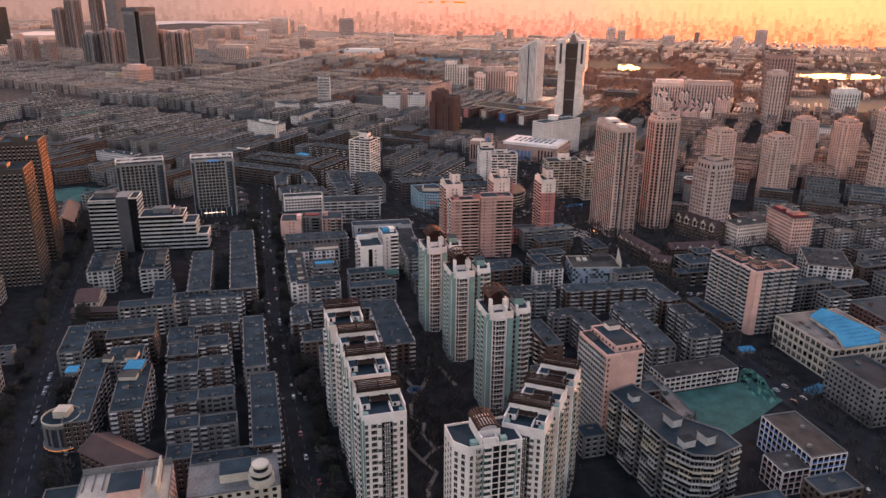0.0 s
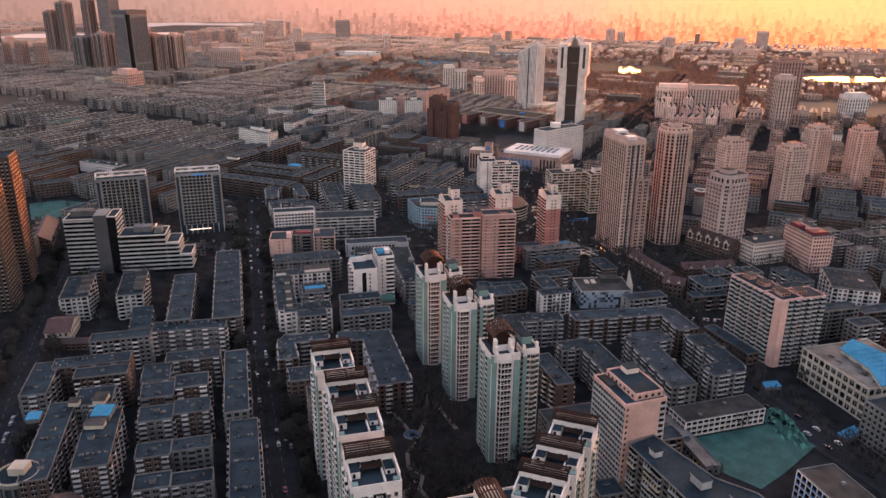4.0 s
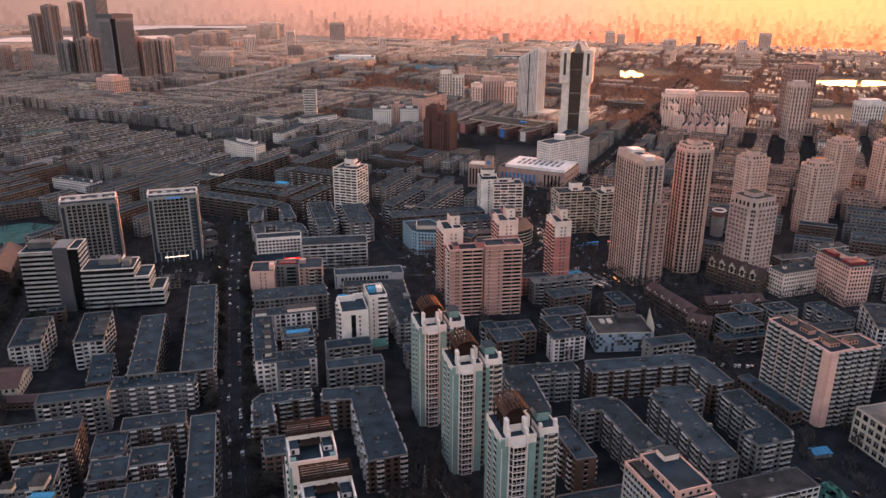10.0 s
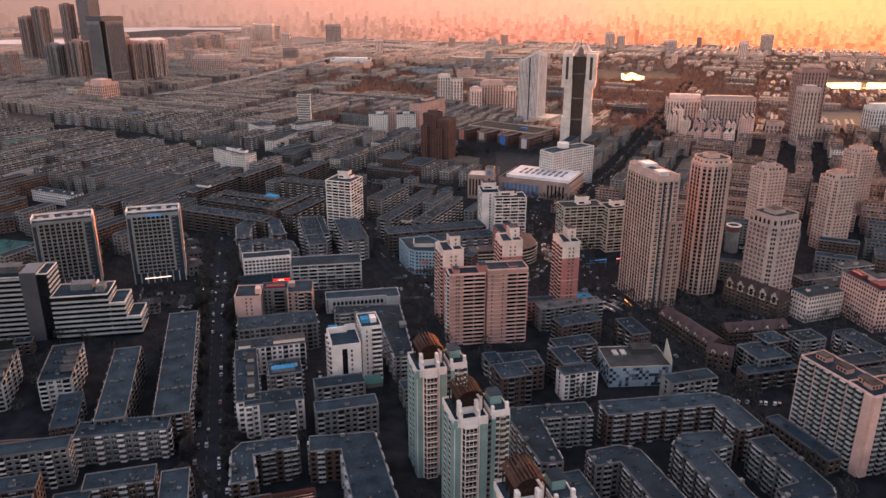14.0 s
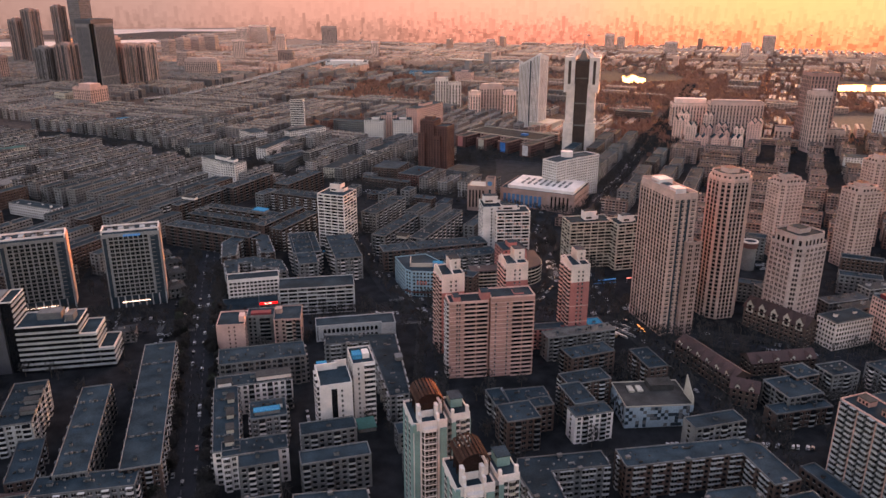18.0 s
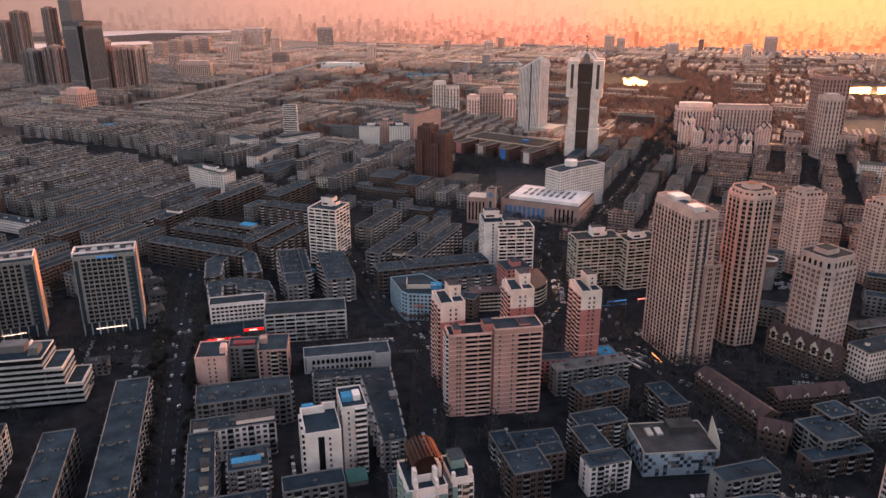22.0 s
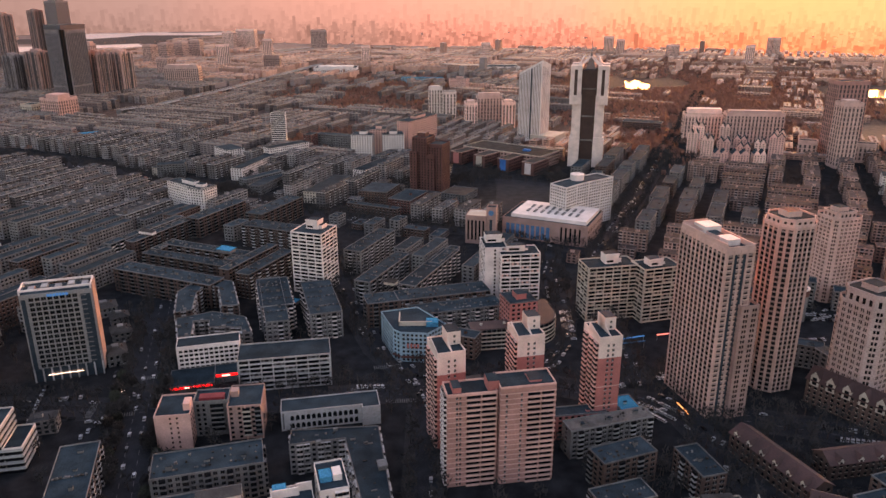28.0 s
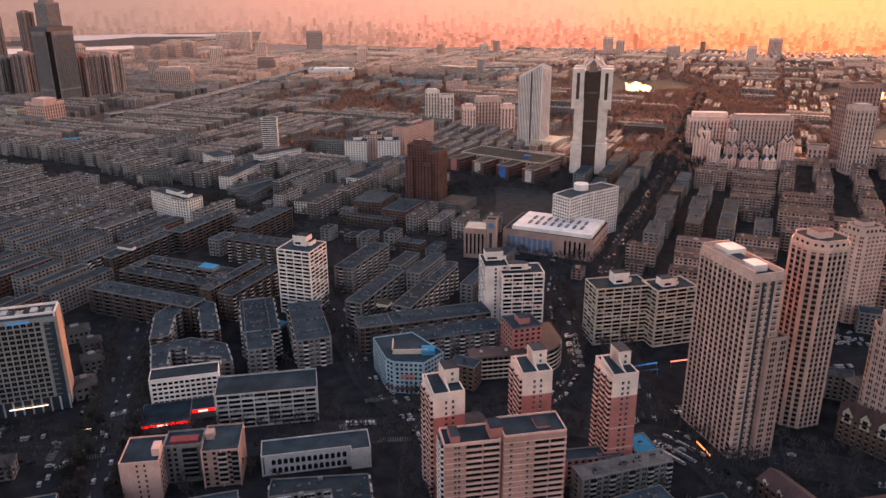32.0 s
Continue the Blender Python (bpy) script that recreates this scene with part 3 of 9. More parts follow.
def green_tower(x, y, rot, h):
    """White and sea-green tower with a bowed glazed bay, white roof horns and a rusty barrel roof."""
    ob = thing("apartment_tower", x, y, rot, "slim white and sea-green apartment tower with rusty barrel roof", "apartment tower", "green apartment towers")
    n = 20
    fh = h / n
    body = rect(14.5, 19, -4.5, 0)
    walls(ob, body, h, WHITE)
    flat_roof(ob, body, h, ROOF, WHITE, 1.0)
    link = rect(3.2, 14, 4.0, 1.0)
    walls(ob, link, h - 2, CONCRETE, name="link_wall")
    wing = rect(8.6, 15, 9.6, 2.0)
    walls(ob, wing, h - 1, WHITE, name="wing_wall")
    flat_roof(ob, wing, h - 1, ROOF, WHITE, 1.0)
    bay = [(-8.6, -9.5), (-7.6, -11.6), (-2.4, -11.6), (-1.4, -9.5)]
    walls(ob, bay, h - 1.5, WHITE, name="bay_wall")
    bf, wf, yf, lf = faces_of(bay), faces_of(wing), faces_of(body), faces_of(link)
    for fl in range(n - 1):
        z = fl * fh
        mb = Mesh()
        mb.on(bf[1], 0.15, 5.05, z + 0.5, z + fh - 0.1, -0.1, 0.12, 0)
        for side in (bf[0], bf[2]):
            mb.on(side, 0.2, side[3] - 0.2, z + 0.5, z + fh - 0.1, -0.1, 0.08, 0)
        part("bay_window", mb, GLASS, ob)
        fb = Mesh()
        fb.on(bf[1], 0.0, 5.2, z - 0.05, z + 0.5, 0, 0.4 if fl % 5 else 0.15, 0)
        for q in (0.15, 1.75, 3.45, 5.05):
            fb.on(bf[1], q - 0.07, q + 0.07, z + 0.5, z + fh - 0.05, 0.1, 0.22, 0)
        fb.on(bf[1], 0.2, 5.0, z + 1.15, z + 1.25, 0.1, 0.2, 0)
        part("bay_frame", fb, WHITE, ob)
    for a, b in ((0.3, 2.6), (11.2, 14.2)):
        strip_on(ob, yf[0], a, b, 0, h - 3, 0.7, GREEN)
    for a in (2.7, 10.2):
        strip_on(ob, yf[0], a, a + 0.6, 0, h + 1, 0.9, WHITE, "pier")
    strip_on(ob, wf[0], 0.2, 2.4, 0, h - 4, 0.5, GREEN)
    for a in (0.2, 7.3, 14.0):
        strip_on(ob, yf[3], a, a + 2.6 if a < 14 else a + 4.6, 0, h - 2, 0.25, GREEN)
    strip_on(ob, wf[1], 0.2, 2.6, 0, h - 3, 0.4, GREEN)
    strip_on(ob, wf[1], 12.0, 14.8, 0, h - 3, 0.4, GREEN)
    win = Mesh()
    windows_each(ob, lf[0], [1.6], n - 1, fh, 2.2, 1.9, into=win)
    windows_each(ob, wf[0], [3.2, 7.7], n - 1, fh, 1.5, 1.7, into=win)
    windows_each(ob, wf[1], [4.6, 7.4, 10.2], n - 1, fh, 1.6, 1.6, into=win)
    windows_each(ob, yf[3], [4.2, 6.2, 11.2, 13.0], n - 1, fh, 1.7, 1.6, into=win)
    for fc in (yf[2], wf[2]):
        rows_on(win, fc, n - 1, fh, 3.6, 0.45)
    part("glazing", win, [GLASS, FRAME], ob, kind="stuff")
    for s in (5.5,):
        balcony_stack(ob, wf[0], s - 1.2, s + 1.2, n - 1, fh, 0, 1.1, [CREAM, GLASS, FRAME])
    balcony_stack(ob, lf[0], 0.2, 3.0, n - 1, fh, 0, 0.7, [CONCRETE, GLASS, CONCRETE])
    # white horns over the bay, the terrace between them
    for k, (fx, w2) in enumerate(((-9.6, 1.6), (-2.0, 1.6))):
        for box_ in ((fx + 0.3, fx + w2 - 0.4, -11.0, -9.4, h - 1.5, h + 2.0 - k * 0.4), (fx + 0.2, fx + w2 - 0.2, -9.4, -7.3, h, h + 4.4 - k), (fx + 0.1, fx + w2 - 0.1, -7.3, -4.6, h, h + 7.2 - k * 0.6)):
            simple_part(ob, "roof_horn", WHITE, box_)
    simple_part(ob, "back_wall", WHITE, (-8.0, -2.0, -4.7, -4.0, h, h + 3.0))
    # lift house coloured dark so the terrace round it reads as shaded
    simple_part(ob, "lift_house", BROWN_ROOF, (-8.0, 0.6, -3.0, 8.0, h, h + 5.4))
    simple_part(ob, "stair_wall", WHITE, (0.9, 2.1, -3.6, 1.5, h, h + 5.0))
    barrel(ob, -8.8, 2.4, -4.4, 9.0, h + 6.2, 4.0, False)
    for k in range(4):
        simple_part(ob, "frame_post", BROWN_ROOF, (2.2, 2.6, -4 + k * 4.0, -3.5 + k * 4.0, h, h + 6.4))
        simple_part(ob, "frame_post", BROWN_ROOF, (-9.0, -8.6, -4 + k * 4.0, -3.5 + k * 4.0, h, h + 6.4))
    for z in (2.0, 4.2, 6.0):
        simple_part(ob, "frame_rail", BROWN_ROOF, (2.25, 2.55, -4, 8.4, h + z, h + z + 0.3))
    simple_part(ob, "roof_horn", WHITE, (12.3, 13.6, -4.8, -3.4, h - 1, h + 2.6))
    simple_part(ob, "roof_horn", WHITE, (5.8, 7.0, -5.2, -3.8, h - 1, h + 1.8))
    simple_part(ob, "roof_box", GREEN, (7.2, 12.4, 1.0, 7.5, h - 1, h + 3.2))
    simple_part(ob, "box_roof", ROOF, (6.9, 12.7, 0.7, 7.8, h + 3.2, h + 3.6))
    simple_part(ob, "corner_balcony", GREEN, (-12.2, -10.6, -10.4, -9.4, h - 3, h + 0.6))
    return ob


def white_tower(x, y, rot, h, w=18.0, d=22.0, left=True, top_blank=1, side=(WHITE, GLASS, FRAME)):
    """White residential unit: a dark bowed centre bay, small balconies, a walled terrace and a brown barrel roof."""
    ob = thing("apartment_tower", x, y, rot, "white apartment tower with walled roof terrace and brown barrel roof", "apartment tower", "white apartment towers")
    n = 20
    fh = h / n
    poly = rect(w, d)
    walls(ob, poly, h, WHITE)
    flat_roof(ob, poly, h, ROOF, WHITE, 1.3, 0.4)
    fs = faces_of(poly)
    c0, c1 = w * 0.42, w * 0.68
    m = n - top_blank
    for fl in range(m):
        z = fl * fh
        mb = Mesh()
        mb.on(fs[0], c0, c1, z, z + 0.85, 0, 0.9, 1)
        mb.on(fs[0], c0 + 0.15, c1 - 0.15, z + 0.85, z + fh, 0, 0.75, 0)
        for q in (0.3, 0.5, 0.7):
            s = c0 + (c1 - c0) * q
            mb.on(fs[0], s - 0.09, s + 0.09, z + 0.85, z + fh - 0.1, 0.7, 0.85, 2)
        mb.on(fs[0], c0 + 1.1, c1 - 1.1, z + 1.9, z + 2.1, 0.7, 0.85, 2)
        part("bay_window", mb, [GLASS, CONCRETE, WHITE], ob)
    for a, b in ((c0 - 1.5, c0 - 0.1), (c1 + 0.1, c1 + 1.5)):
        me = balcony_mesh(round(b - a, 1), fh, 0.9, [WHITE, GLASS, FRAME])
        for fl in range(m):
            if fl % 2 == 0 or a > c1:
                part("balcony", me, None, ob, at=at_face(fs[0], (a + b) / 2, fl * fh))
    win = Mesh()
    windows_each(ob, fs[0], [w * 0.09, w * 0.23, c0 - 2.4, w * 0.88], m, fh, 1.25, 1.6, into=win)
    windows_each(ob, fs[1], spread(d, 6), m, fh, 1.6, 1.7, into=win)
    windows_each(ob, fs[3], spread(d, 6), m, fh, 1.6, 1.7, into=win)
    rows_on(win, fs[2], n - 1, fh, 3.4, 0.45)
    part("glazing", win, [GLASS, FRAME], ob, kind="stuff")
    strip_on(ob, fs[0], 0.0, 0.8, 0, h - 1, 0.3, GREEN)
    for fc, cols in ((fs[1], (0.18, 0.62)), (fs[3], (0.3, 0.8))):
        for q in cols:
            strip_on(ob, fc, d * q - 0.5, d * q + 0.5, 0, h - 2, 0.4, GREEN)
    if left:
        for q in (0.2, 0.5, 0.72):
            balcony_stack(ob, fs[3], d * q - 1.3, d * q + 1.3, m, fh, 0, 1.0, list(side))
    else:
        for q in (0.3, 0.5, 0.8):
            balcony_stack(ob, fs[1], d * q - 1.3, d * q + 1.3, m, fh, 0, 1.0, list(side))
    # dark strip drawn on the flat side for the shade of a recess
    strip_on(ob, fs[3], d * 0.6 - 0.9, d * 0.6 + 0.9, 8, h + 1.2, 0.15, GLASS_TEAL, "stair_glazing")
    # terrace: side walls, a back wall with openings, small corner glass rooms
    for box_ in ((-w / 2 + 0.1, -w / 2 + 0.7, -d / 2 + 1.5, d * 0.05, h, h + 3.2), (w / 2 - 0.7, w / 2 - 0.1, -d / 2 + 1.5, d * 0.05, h, h + 3.6), (w * 0.17, w * 0.2, -d / 2 + 0.5, -d * 0.1, h, h + 1.8)):
        simple_part(ob, "terrace_wall", WHITE, box_)
    bw = Mesh()
    bw.box(-w / 2 + 0.1, w / 2 - 0.1, d * 0.05, d * 0.05 + 0.5, h, h + 5.0, 0)
    for q in (-0.28, 0.02, 0.14):
        bw.box(w * q, w * q + 1.1, d * 0.05 - 0.05, d * 0.05, h + 0.8, h + 2.9, 1)
    part("terrace_wall", bw, [WHITE, GLASS], ob)
    for q in (-w / 2 + 0.5, w / 2 - 2.7):
        simple_part(ob, "glass_room", GREEN, (q, q + 2.2, -d / 2 + 0.6, -d / 2 + 2.6, h, h + 1.7))
    for q, tall in ((-w / 2 + 0.9, 2.8), (w * 0.24, 2.2)):
        room = Mesh()
        room.box(q, q + 3.4, -d * 0.22, d * 0.05 - 0.05, h, h + tall, 0, 1)
        room.box(q + 0.7, q + 1.7, -d * 0.22 - 0.05, -d * 0.22, h + 0.4, h + tall - 0.5, 2)
        part("terrace_room", room, [WHITE, ROOF, GLASS], ob)
    # made-up cover, added to make the open terrace look dark
    simple_part(ob, "terrace_canopy", BROWN_ROOF, (-w * 0.22, w * 0.2, -d * 0.16, d * 0.04, h + 2.5, h + 2.7))
    simple_part(ob, "lift_house", WHITE, (-w * 0.46, w * 0.46, d * 0.09, d * 0.40, h, h + 4.6))
    barrel(ob, -w * 0.5, w * 0.5, d * 0.03, d * 0.44, h + 4.7, 2.2, True)
    return ob


def wide_white_tower(x, y, rot, h):
    """Broad white front tower: big glazed grid, sea-green corners and a brown barrel roof running back."""
    ob = thing("apartment_tower", x, y, rot, "broad white apartment tower with glazed grid front and brown barrel roof", "apartment tower", "white apartment towers")
    n = 20
    fh = h / n
    w, d = 26.0, 17.0
    poly = [(-13, -3), (-8.5, -8.5), (13, -8.5), (13, 8.5), (-13, 8.5)]
    walls(ob, poly, h, WHITE)
    flat_roof(ob, poly, h, ROOF, WHITE, 1.1, 0.35)
    link = rect(11, 10, 18, 3)
    walls(ob, link, h - 1.2, BLUE_WALL, name="link_wall")
    flat_roof(ob, link, h - 1.2, ROOF, WHITE, 0.8)
    fs, lf = faces_of(poly), faces_of(link)
    fr = fs[1]
    for fl in range(n):
        z = fl * fh
        for q in (9.6, 12.6):
            mb = Mesh()
            mb.on(fr, q, q + 2.6, z + 0.3, z + fh - 0.3, -0.1, 0.15)
            part("bay_window", mb, GLASS, ob)
    for q in (9.2, 12.3, 15.3):
        strip_on(ob, fr, q, q + 0.4, 0, h + 0.8, 0.6, WHITE, "pier")
    for a, b, mats in ((6.2, 8.9, [WHITE, GLASS, GREEN]), (15.8, 18.4, [WHITE, GLASS, GREEN]), (3.0, 4.6, [CREAM, GLASS, WHITE])):
        balcony_stack(ob, fr, a, b, n, fh, 0, 0.9, mats)
    balcony_stack(ob, lf[0], 3.5, 6.5, n - 1, fh, 0, 1.2, [CREAM, GLASS, WHITE])
    strip_on(ob, fr, 5.6, 6.2, 0, h - 1, 0.3, GREEN)
    strip_on(ob, fr, 18.5, 19.3, 0, h - 1, 0.3, GREEN)
    win = Mesh()
    windows_each(ob, fr, [1.2, 5.0, 20.3], n - 1, fh, 1.1, 1.6, into=win)
    windows_each(ob, fs[0], [1.6, 4.8], n - 1, fh, 1.5, 1.7, into=win)
    windows_each(ob, lf[0], [1.6, 8.8], n - 2, fh, 1.4, 1.7, into=win)
    for fc in (fs[2], fs[3], fs[4], lf[1]):
        rows_on(win, fc, n - 1, fh, 3.3, 0.45)
    part("glazing", win, [GLASS, FRAME], ob, kind="stuff")
    for box_ in ((-3.6, -3.0, -8.2, 6.5, h, h + 4.2), (-2.6, 2.6, -8.2, -7.6, h, h + 3.4), (3.0, 3.6, -8.2, 2.5, h, h + 2.4), (-3.0, 5.6, -4.0, -3.4, h, h + 4.0)):
        simple_part(ob, "terrace_wall", WHITE, box_)
    for q in (-7.2, 4.4):
        simple_part(ob, "glass_room", GREEN, (q, q + 2.6, -8.0, -5.6, h, h + 2.4))
    simple_part(ob, "lift_house", WHITE, (-2.4, 4.6, -3.2, 7.6, h, h + 4.0))
    barrel(ob, -3.2, 5.4, -4.2, 8.3, h + 4.0, 2.3, False)
    return ob


for x, y in ((-2.5, 463), (14, 421), (32, 363)):
    green_tower(x, y, 15, 58)
for k, (x, y) in enumerate(((-51, 349), (-40.5, 321), (-34, 298), (-25.5, 267))):
    white_tower(x, y, 15, 57, top_blank=1 if k in (1, 3) else 3)
for x, y in ((51, 289), (42.5, 272), (34.5, 256)):
    white_tower(x, y, -20, 57, 17, 17, left=False, side=(CREAM, GLASS, GREEN))
wide_white_tower(16, 246, 16, 56)


HOTEL_STONE = material("grey_stone_cladding", (0.215, 0.20, 0.19), 0.7, stain=0.2, vary=0.1, spec=0.3)


def hotel(x, y, rot, w, d, h, sign):
    """Slab hotel: concrete grid front, dark glass ends, tall white roof frame and a glazed base."""
    ob = thing("hotel_tower", x, y, rot, "grey gridded slab tower with white roof frame", "office tower", "twin slab towers")
    n = 15
    z0 = 9.0
    fh = (h - z0 - 5) / n
    poly = rect(w, d)
    walls(ob, poly, h - 3, HOTEL_STONE, z0)
    base = Mesh()
    base.prism(rect(w - 1.5, d - 1.5), 0, z0, 0)
    part("glazed_base", base, GLASS_TEAL, ob)
    for k in range(9):
        cb = Mesh()
        s = -w / 2 + 0.5 + (w - 1) * k / 8
        cb.box(s - 0.4, s + 0.4, -d / 2 - 0.2, -d / 2 + 0.6, 0, z0)
        part("column", cb, FRAME, ob)
    fs = faces_of(poly)
    for a, b in ((w - 6.5, w - 1.0), (0.8, 3.2)):
        glass = Mesh()
        glass.on(fs[0], a, b, z0, h - 6, 0, 0.15)
        part("glass_strip", glass, GLASS_TEAL, ob)
    for fl in range(n):
        lb = Mesh()
        lb.on(fs[0], w - 6.5, w - 3.5, z0 + fl * fh + fh * 0.4, z0 + fl * fh + fh * 0.55, 0.1, 0.5)
        part("ledge", lb, CONCRETE, ob)
    windows_each(ob, fs[0], [4.6 + (w - 12.5) * (i + 0.5) / 8 for i in range(8)], n, fh, 2.6, 2.15, z0, 0.6, glass=GLASS, rim=HOTEL_STONE)
    ribs = Mesh()
    for i in range(9):
        s = 4.6 + (w - 12.5) * i / 8
        ribs.on(fs[0], s - 0.35, s + 0.35, z0, h - 5, 0, 0.5)
    part("ribs", ribs, HOTEL_STONE, ob)
    side = Mesh()
    rows_on(side, fs[1], n, fh, d / 2.0, 0.16, z0, 0.4)
    rows_on(side, fs[3], n, fh, 4, 0.4, z0, 0.5)
    rows_on(side, fs[2], n, fh, 4, 0.4, z0, 0.5)
    part("side_glazing", side, [GLASS, FRAME], ob, kind="stuff")
    # end wall: orange of the low sun is mixed into its salmon colour
    fin = Mesh()
    fin.on(fs[1], 0.4, d - 0.4, z0 - 6, h - 1, 0.0, 0.6)
    part("end_wall", fin, SALMON, ob, "smooth end wall tinted salmon for the orange evening sun")
    rb = Mesh()
    rb.prism(inset(poly, 0.5), h - 3.2, h - 2.9)
    part("roof", rb, ROOF, ob)
    fr = Mesh()
    inn = inset(poly, 0.7)
    for i in range(4):
        j = (i + 1) % 4
        q = [poly[i], poly[j], inn[j], inn[i]]
        fr.hexa([(*p, h - 1.2) for p in q] + [(*p, h) for p in q])
        fr.box(poly[i][0] * 0.98 - 0.4, poly[i][0] * 0.98 + 0.4, poly[i][1] * 0.95 - 0.4, poly[i][1] * 0.95 + 0.4, h - 3, h - 1.2)
    part("roof_frame", fr, WHITE, ob)
    for k in range(5):
        xb = Mesh()
        x0 = -w / 2 + 4 + k * (w - 10) / 4
        xb.box(x0, x0 + 3.5, -d * 0.2, d * 0.25, h - 2.9, h - 1.6 + (k % 2))
        part("roof_plant", xb, METAL, ob)
    if sign:
        for k in range(7):
            strip_on(ob, fs[0], 15 + k * 1.7, 16.3 + k * 1.7, h - 5.4, h - 3.9, 0.5, BLUE_SIGN, "sign_bar")
    cb = Mesh()
    cb.on(fs[0], 8, w - 12, 4.2, 4.5, 0.2, 0.5)
    part("entrance_canopy", cb, LAMP_WHITE, ob, "lit white entrance canopy")
    return ob


hotel(-293, 701.4, 22, 43, 16, 59, False)
hotel(-227, 713.6, 17, 39.6, 15, 61, True)


BAND_STONE = material("pale_stone_band", (0.36, 0.345, 0.335), 0.7, stain=0.2, spec=0.3)


def striped_office(x, y, rot):
    """Office of white and dark bands: a tower with a glass corner and a wing that steps down."""
    ob = thing("striped_office", x, y, rot, "office building of white and black bands stepping down from a tower", "office building")

    def bands(poly, z0, h, step, faces):
        walls(ob, inset(poly, 0.4), h, GLASS, z0, "glass_wall")
        flat_roof(ob, poly, h, ROOF, WHITE, 0.9)
        for k in range(int((h - z0) / step)):
            mb = Mesh()
            for i in faces:
                fc = faces_of(poly)[i]
                mb.on(fc, 0, fc[3], z0 + k * step + step * 0.6, z0 + (k + 1) * step, -0.4, 0.15)
            part("white_band", mb, BAND_STONE, ob)

    bands(rect(22, 24, -25, 8), 0, 46, 3.5, (0, 3, 2))
    core = Mesh()
    core.prism(rect(10, 20, -9, 6), 0, 49, 0)
    part("glass_core", core, SLATE_GLASS, ob)
    bands(rect(7, 22, -0.5, 8), 0, 47, 3.5, (1, 2))
    bands(rect(36, 24, 21, 6), 0, 31, 3.5, (0, 1))
    bands(rect(10, 23, 44, 5.5), 0, 24.5, 3.5, (0, 1))
    bands(rect(9, 22, 53.5, 5), 0, 14, 3.5, (0, 1))
    for bx, by, bz, bw in ((-25, 10, 46, 16), (20, 9, 31, 14), (33, 4, 31, 5)):
        lb = Mesh()
        lb.box(bx - bw / 2, bx + bw / 2, by - 4, by + 5, bz, bz + 4.5)
        part("lift_house", lb, PLASTER, ob)
    fb = Mesh()
    fb.hexa([(30, 0, 31), (31, 0, 31), (31, 9, 31), (30, 9, 31), (30, 6, 37), (31, 6, 37), (31, 9, 37), (30, 9, 37)])
    part("roof_fin", fb, WHITE, ob)
    return ob


striped_office(-262, 606, 10)


def grid_tower(x, y, rot, w, d, h, wall, n, label, bay=3.3, ribs=True, crown=None, chamfer=0.0, name="tower_block", group="", wfrac=0.5, notch=False):
    """A tower with ribs and a window row for each floor and face."""
    ob = thing(name, x, y, rot, label, "tower block", group)
    if chamfer:
        c = chamfer
        poly = [(-w / 2 + c, -d / 2), (w / 2 - c, -d / 2), (w / 2, -d / 2 + c), (w / 2, d / 2 - c), (w / 2 - c, d / 2), (-w / 2 + c, d / 2), (-w / 2, d / 2 - c), (-w / 2, -d / 2 + c)]
    else:
        poly = rect(w, d)
    fh = h / n
    walls(ob, poly, h, wall)
    flat_roof(ob, poly, h, ROOF, wall, 1.6, 0.5)
    fs = faces_of(poly)
    seen = [f for f in fs if f[2][1] < 0.5 or abs(f[2][0]) > 0.5]
    mb = Mesh()
    for fc in seen:
        k = max(1, int((fc[3] - 1) / bay))
        b = (fc[3] - 1) / k
        if fc[3] < 3:
            continue
        for i in range(k):
            s0, s1 = 0.5 + i * b + b * (1 - wfrac) / 2, 0.5 + (i + 1) * b - b * (1 - wfrac) / 2
            if ribs:
                mb.on(fc, s0, s1, 1.2, h - 1.5, 0, 0.06, 0)
                for fl in range(n):
                    mb.on(fc, s0, s1, fl * fh - 0.1, fl * fh + 1.0, 0, 0.2, 1)
            else:
                mid = (s0 + s1) / 2
                for fl in range(n):
                    z = fl * fh + 0.9
                    for p0, p1 in ((s0, mid - 0.25), (mid + 0.25, s1)):
                        mb.pane(fc, p0, p1, z, z + fh * 0.56, 0.05, 0)
                    mb.on(fc, s0 - 0.1, s1 + 0.1, z - 0.25, z, 0, 0.2, 1)
    part("glazing", mb, [GLASS, SPANDREL if ribs else wall], ob, kind="stuff")
    if ribs:
        for fc in seen:
            k = max(1, int((fc[3] - 1) / bay))
            for i in range(k + 1):
                mb = Mesh()
                s = 0.5 + (fc[3] - 1) * i / k
                mb.on(fc, s - 0.26, s + 0.26, 0, h + 1.0, 0, 0.5)
                part("rib", mb, wall, ob)
    if crown:
        for z0, z1, k in crown:
            cp = inset(poly, k)
            walls(ob, cp, h + z1, wall, h + z0, "crown")
            flat_roof(ob, cp, h + z1, ROOF_OLD, wall, 1.1, 0.5)
            cw = Mesh()
            for fc in faces_of(cp):
                if fc[3] > 4:
                    rows_on(cw, fc, 1, z1 - z0, bay, 0.45, h + z0, 0.5)
            if cw.v:
                part("crown_glazing", cw, [GLASS, wall], ob, kind="stuff")
    lb = Mesh()
    zc = h + (crown[-1][1] if crown else 0)
    lb.box(-w * 0.2, w * 0.15, -d * 0.15, d * 0.2, zc, zc + 3.5, 0, 1)
    part("lift_house", lb, [wall, ROOF], ob)
    return ob


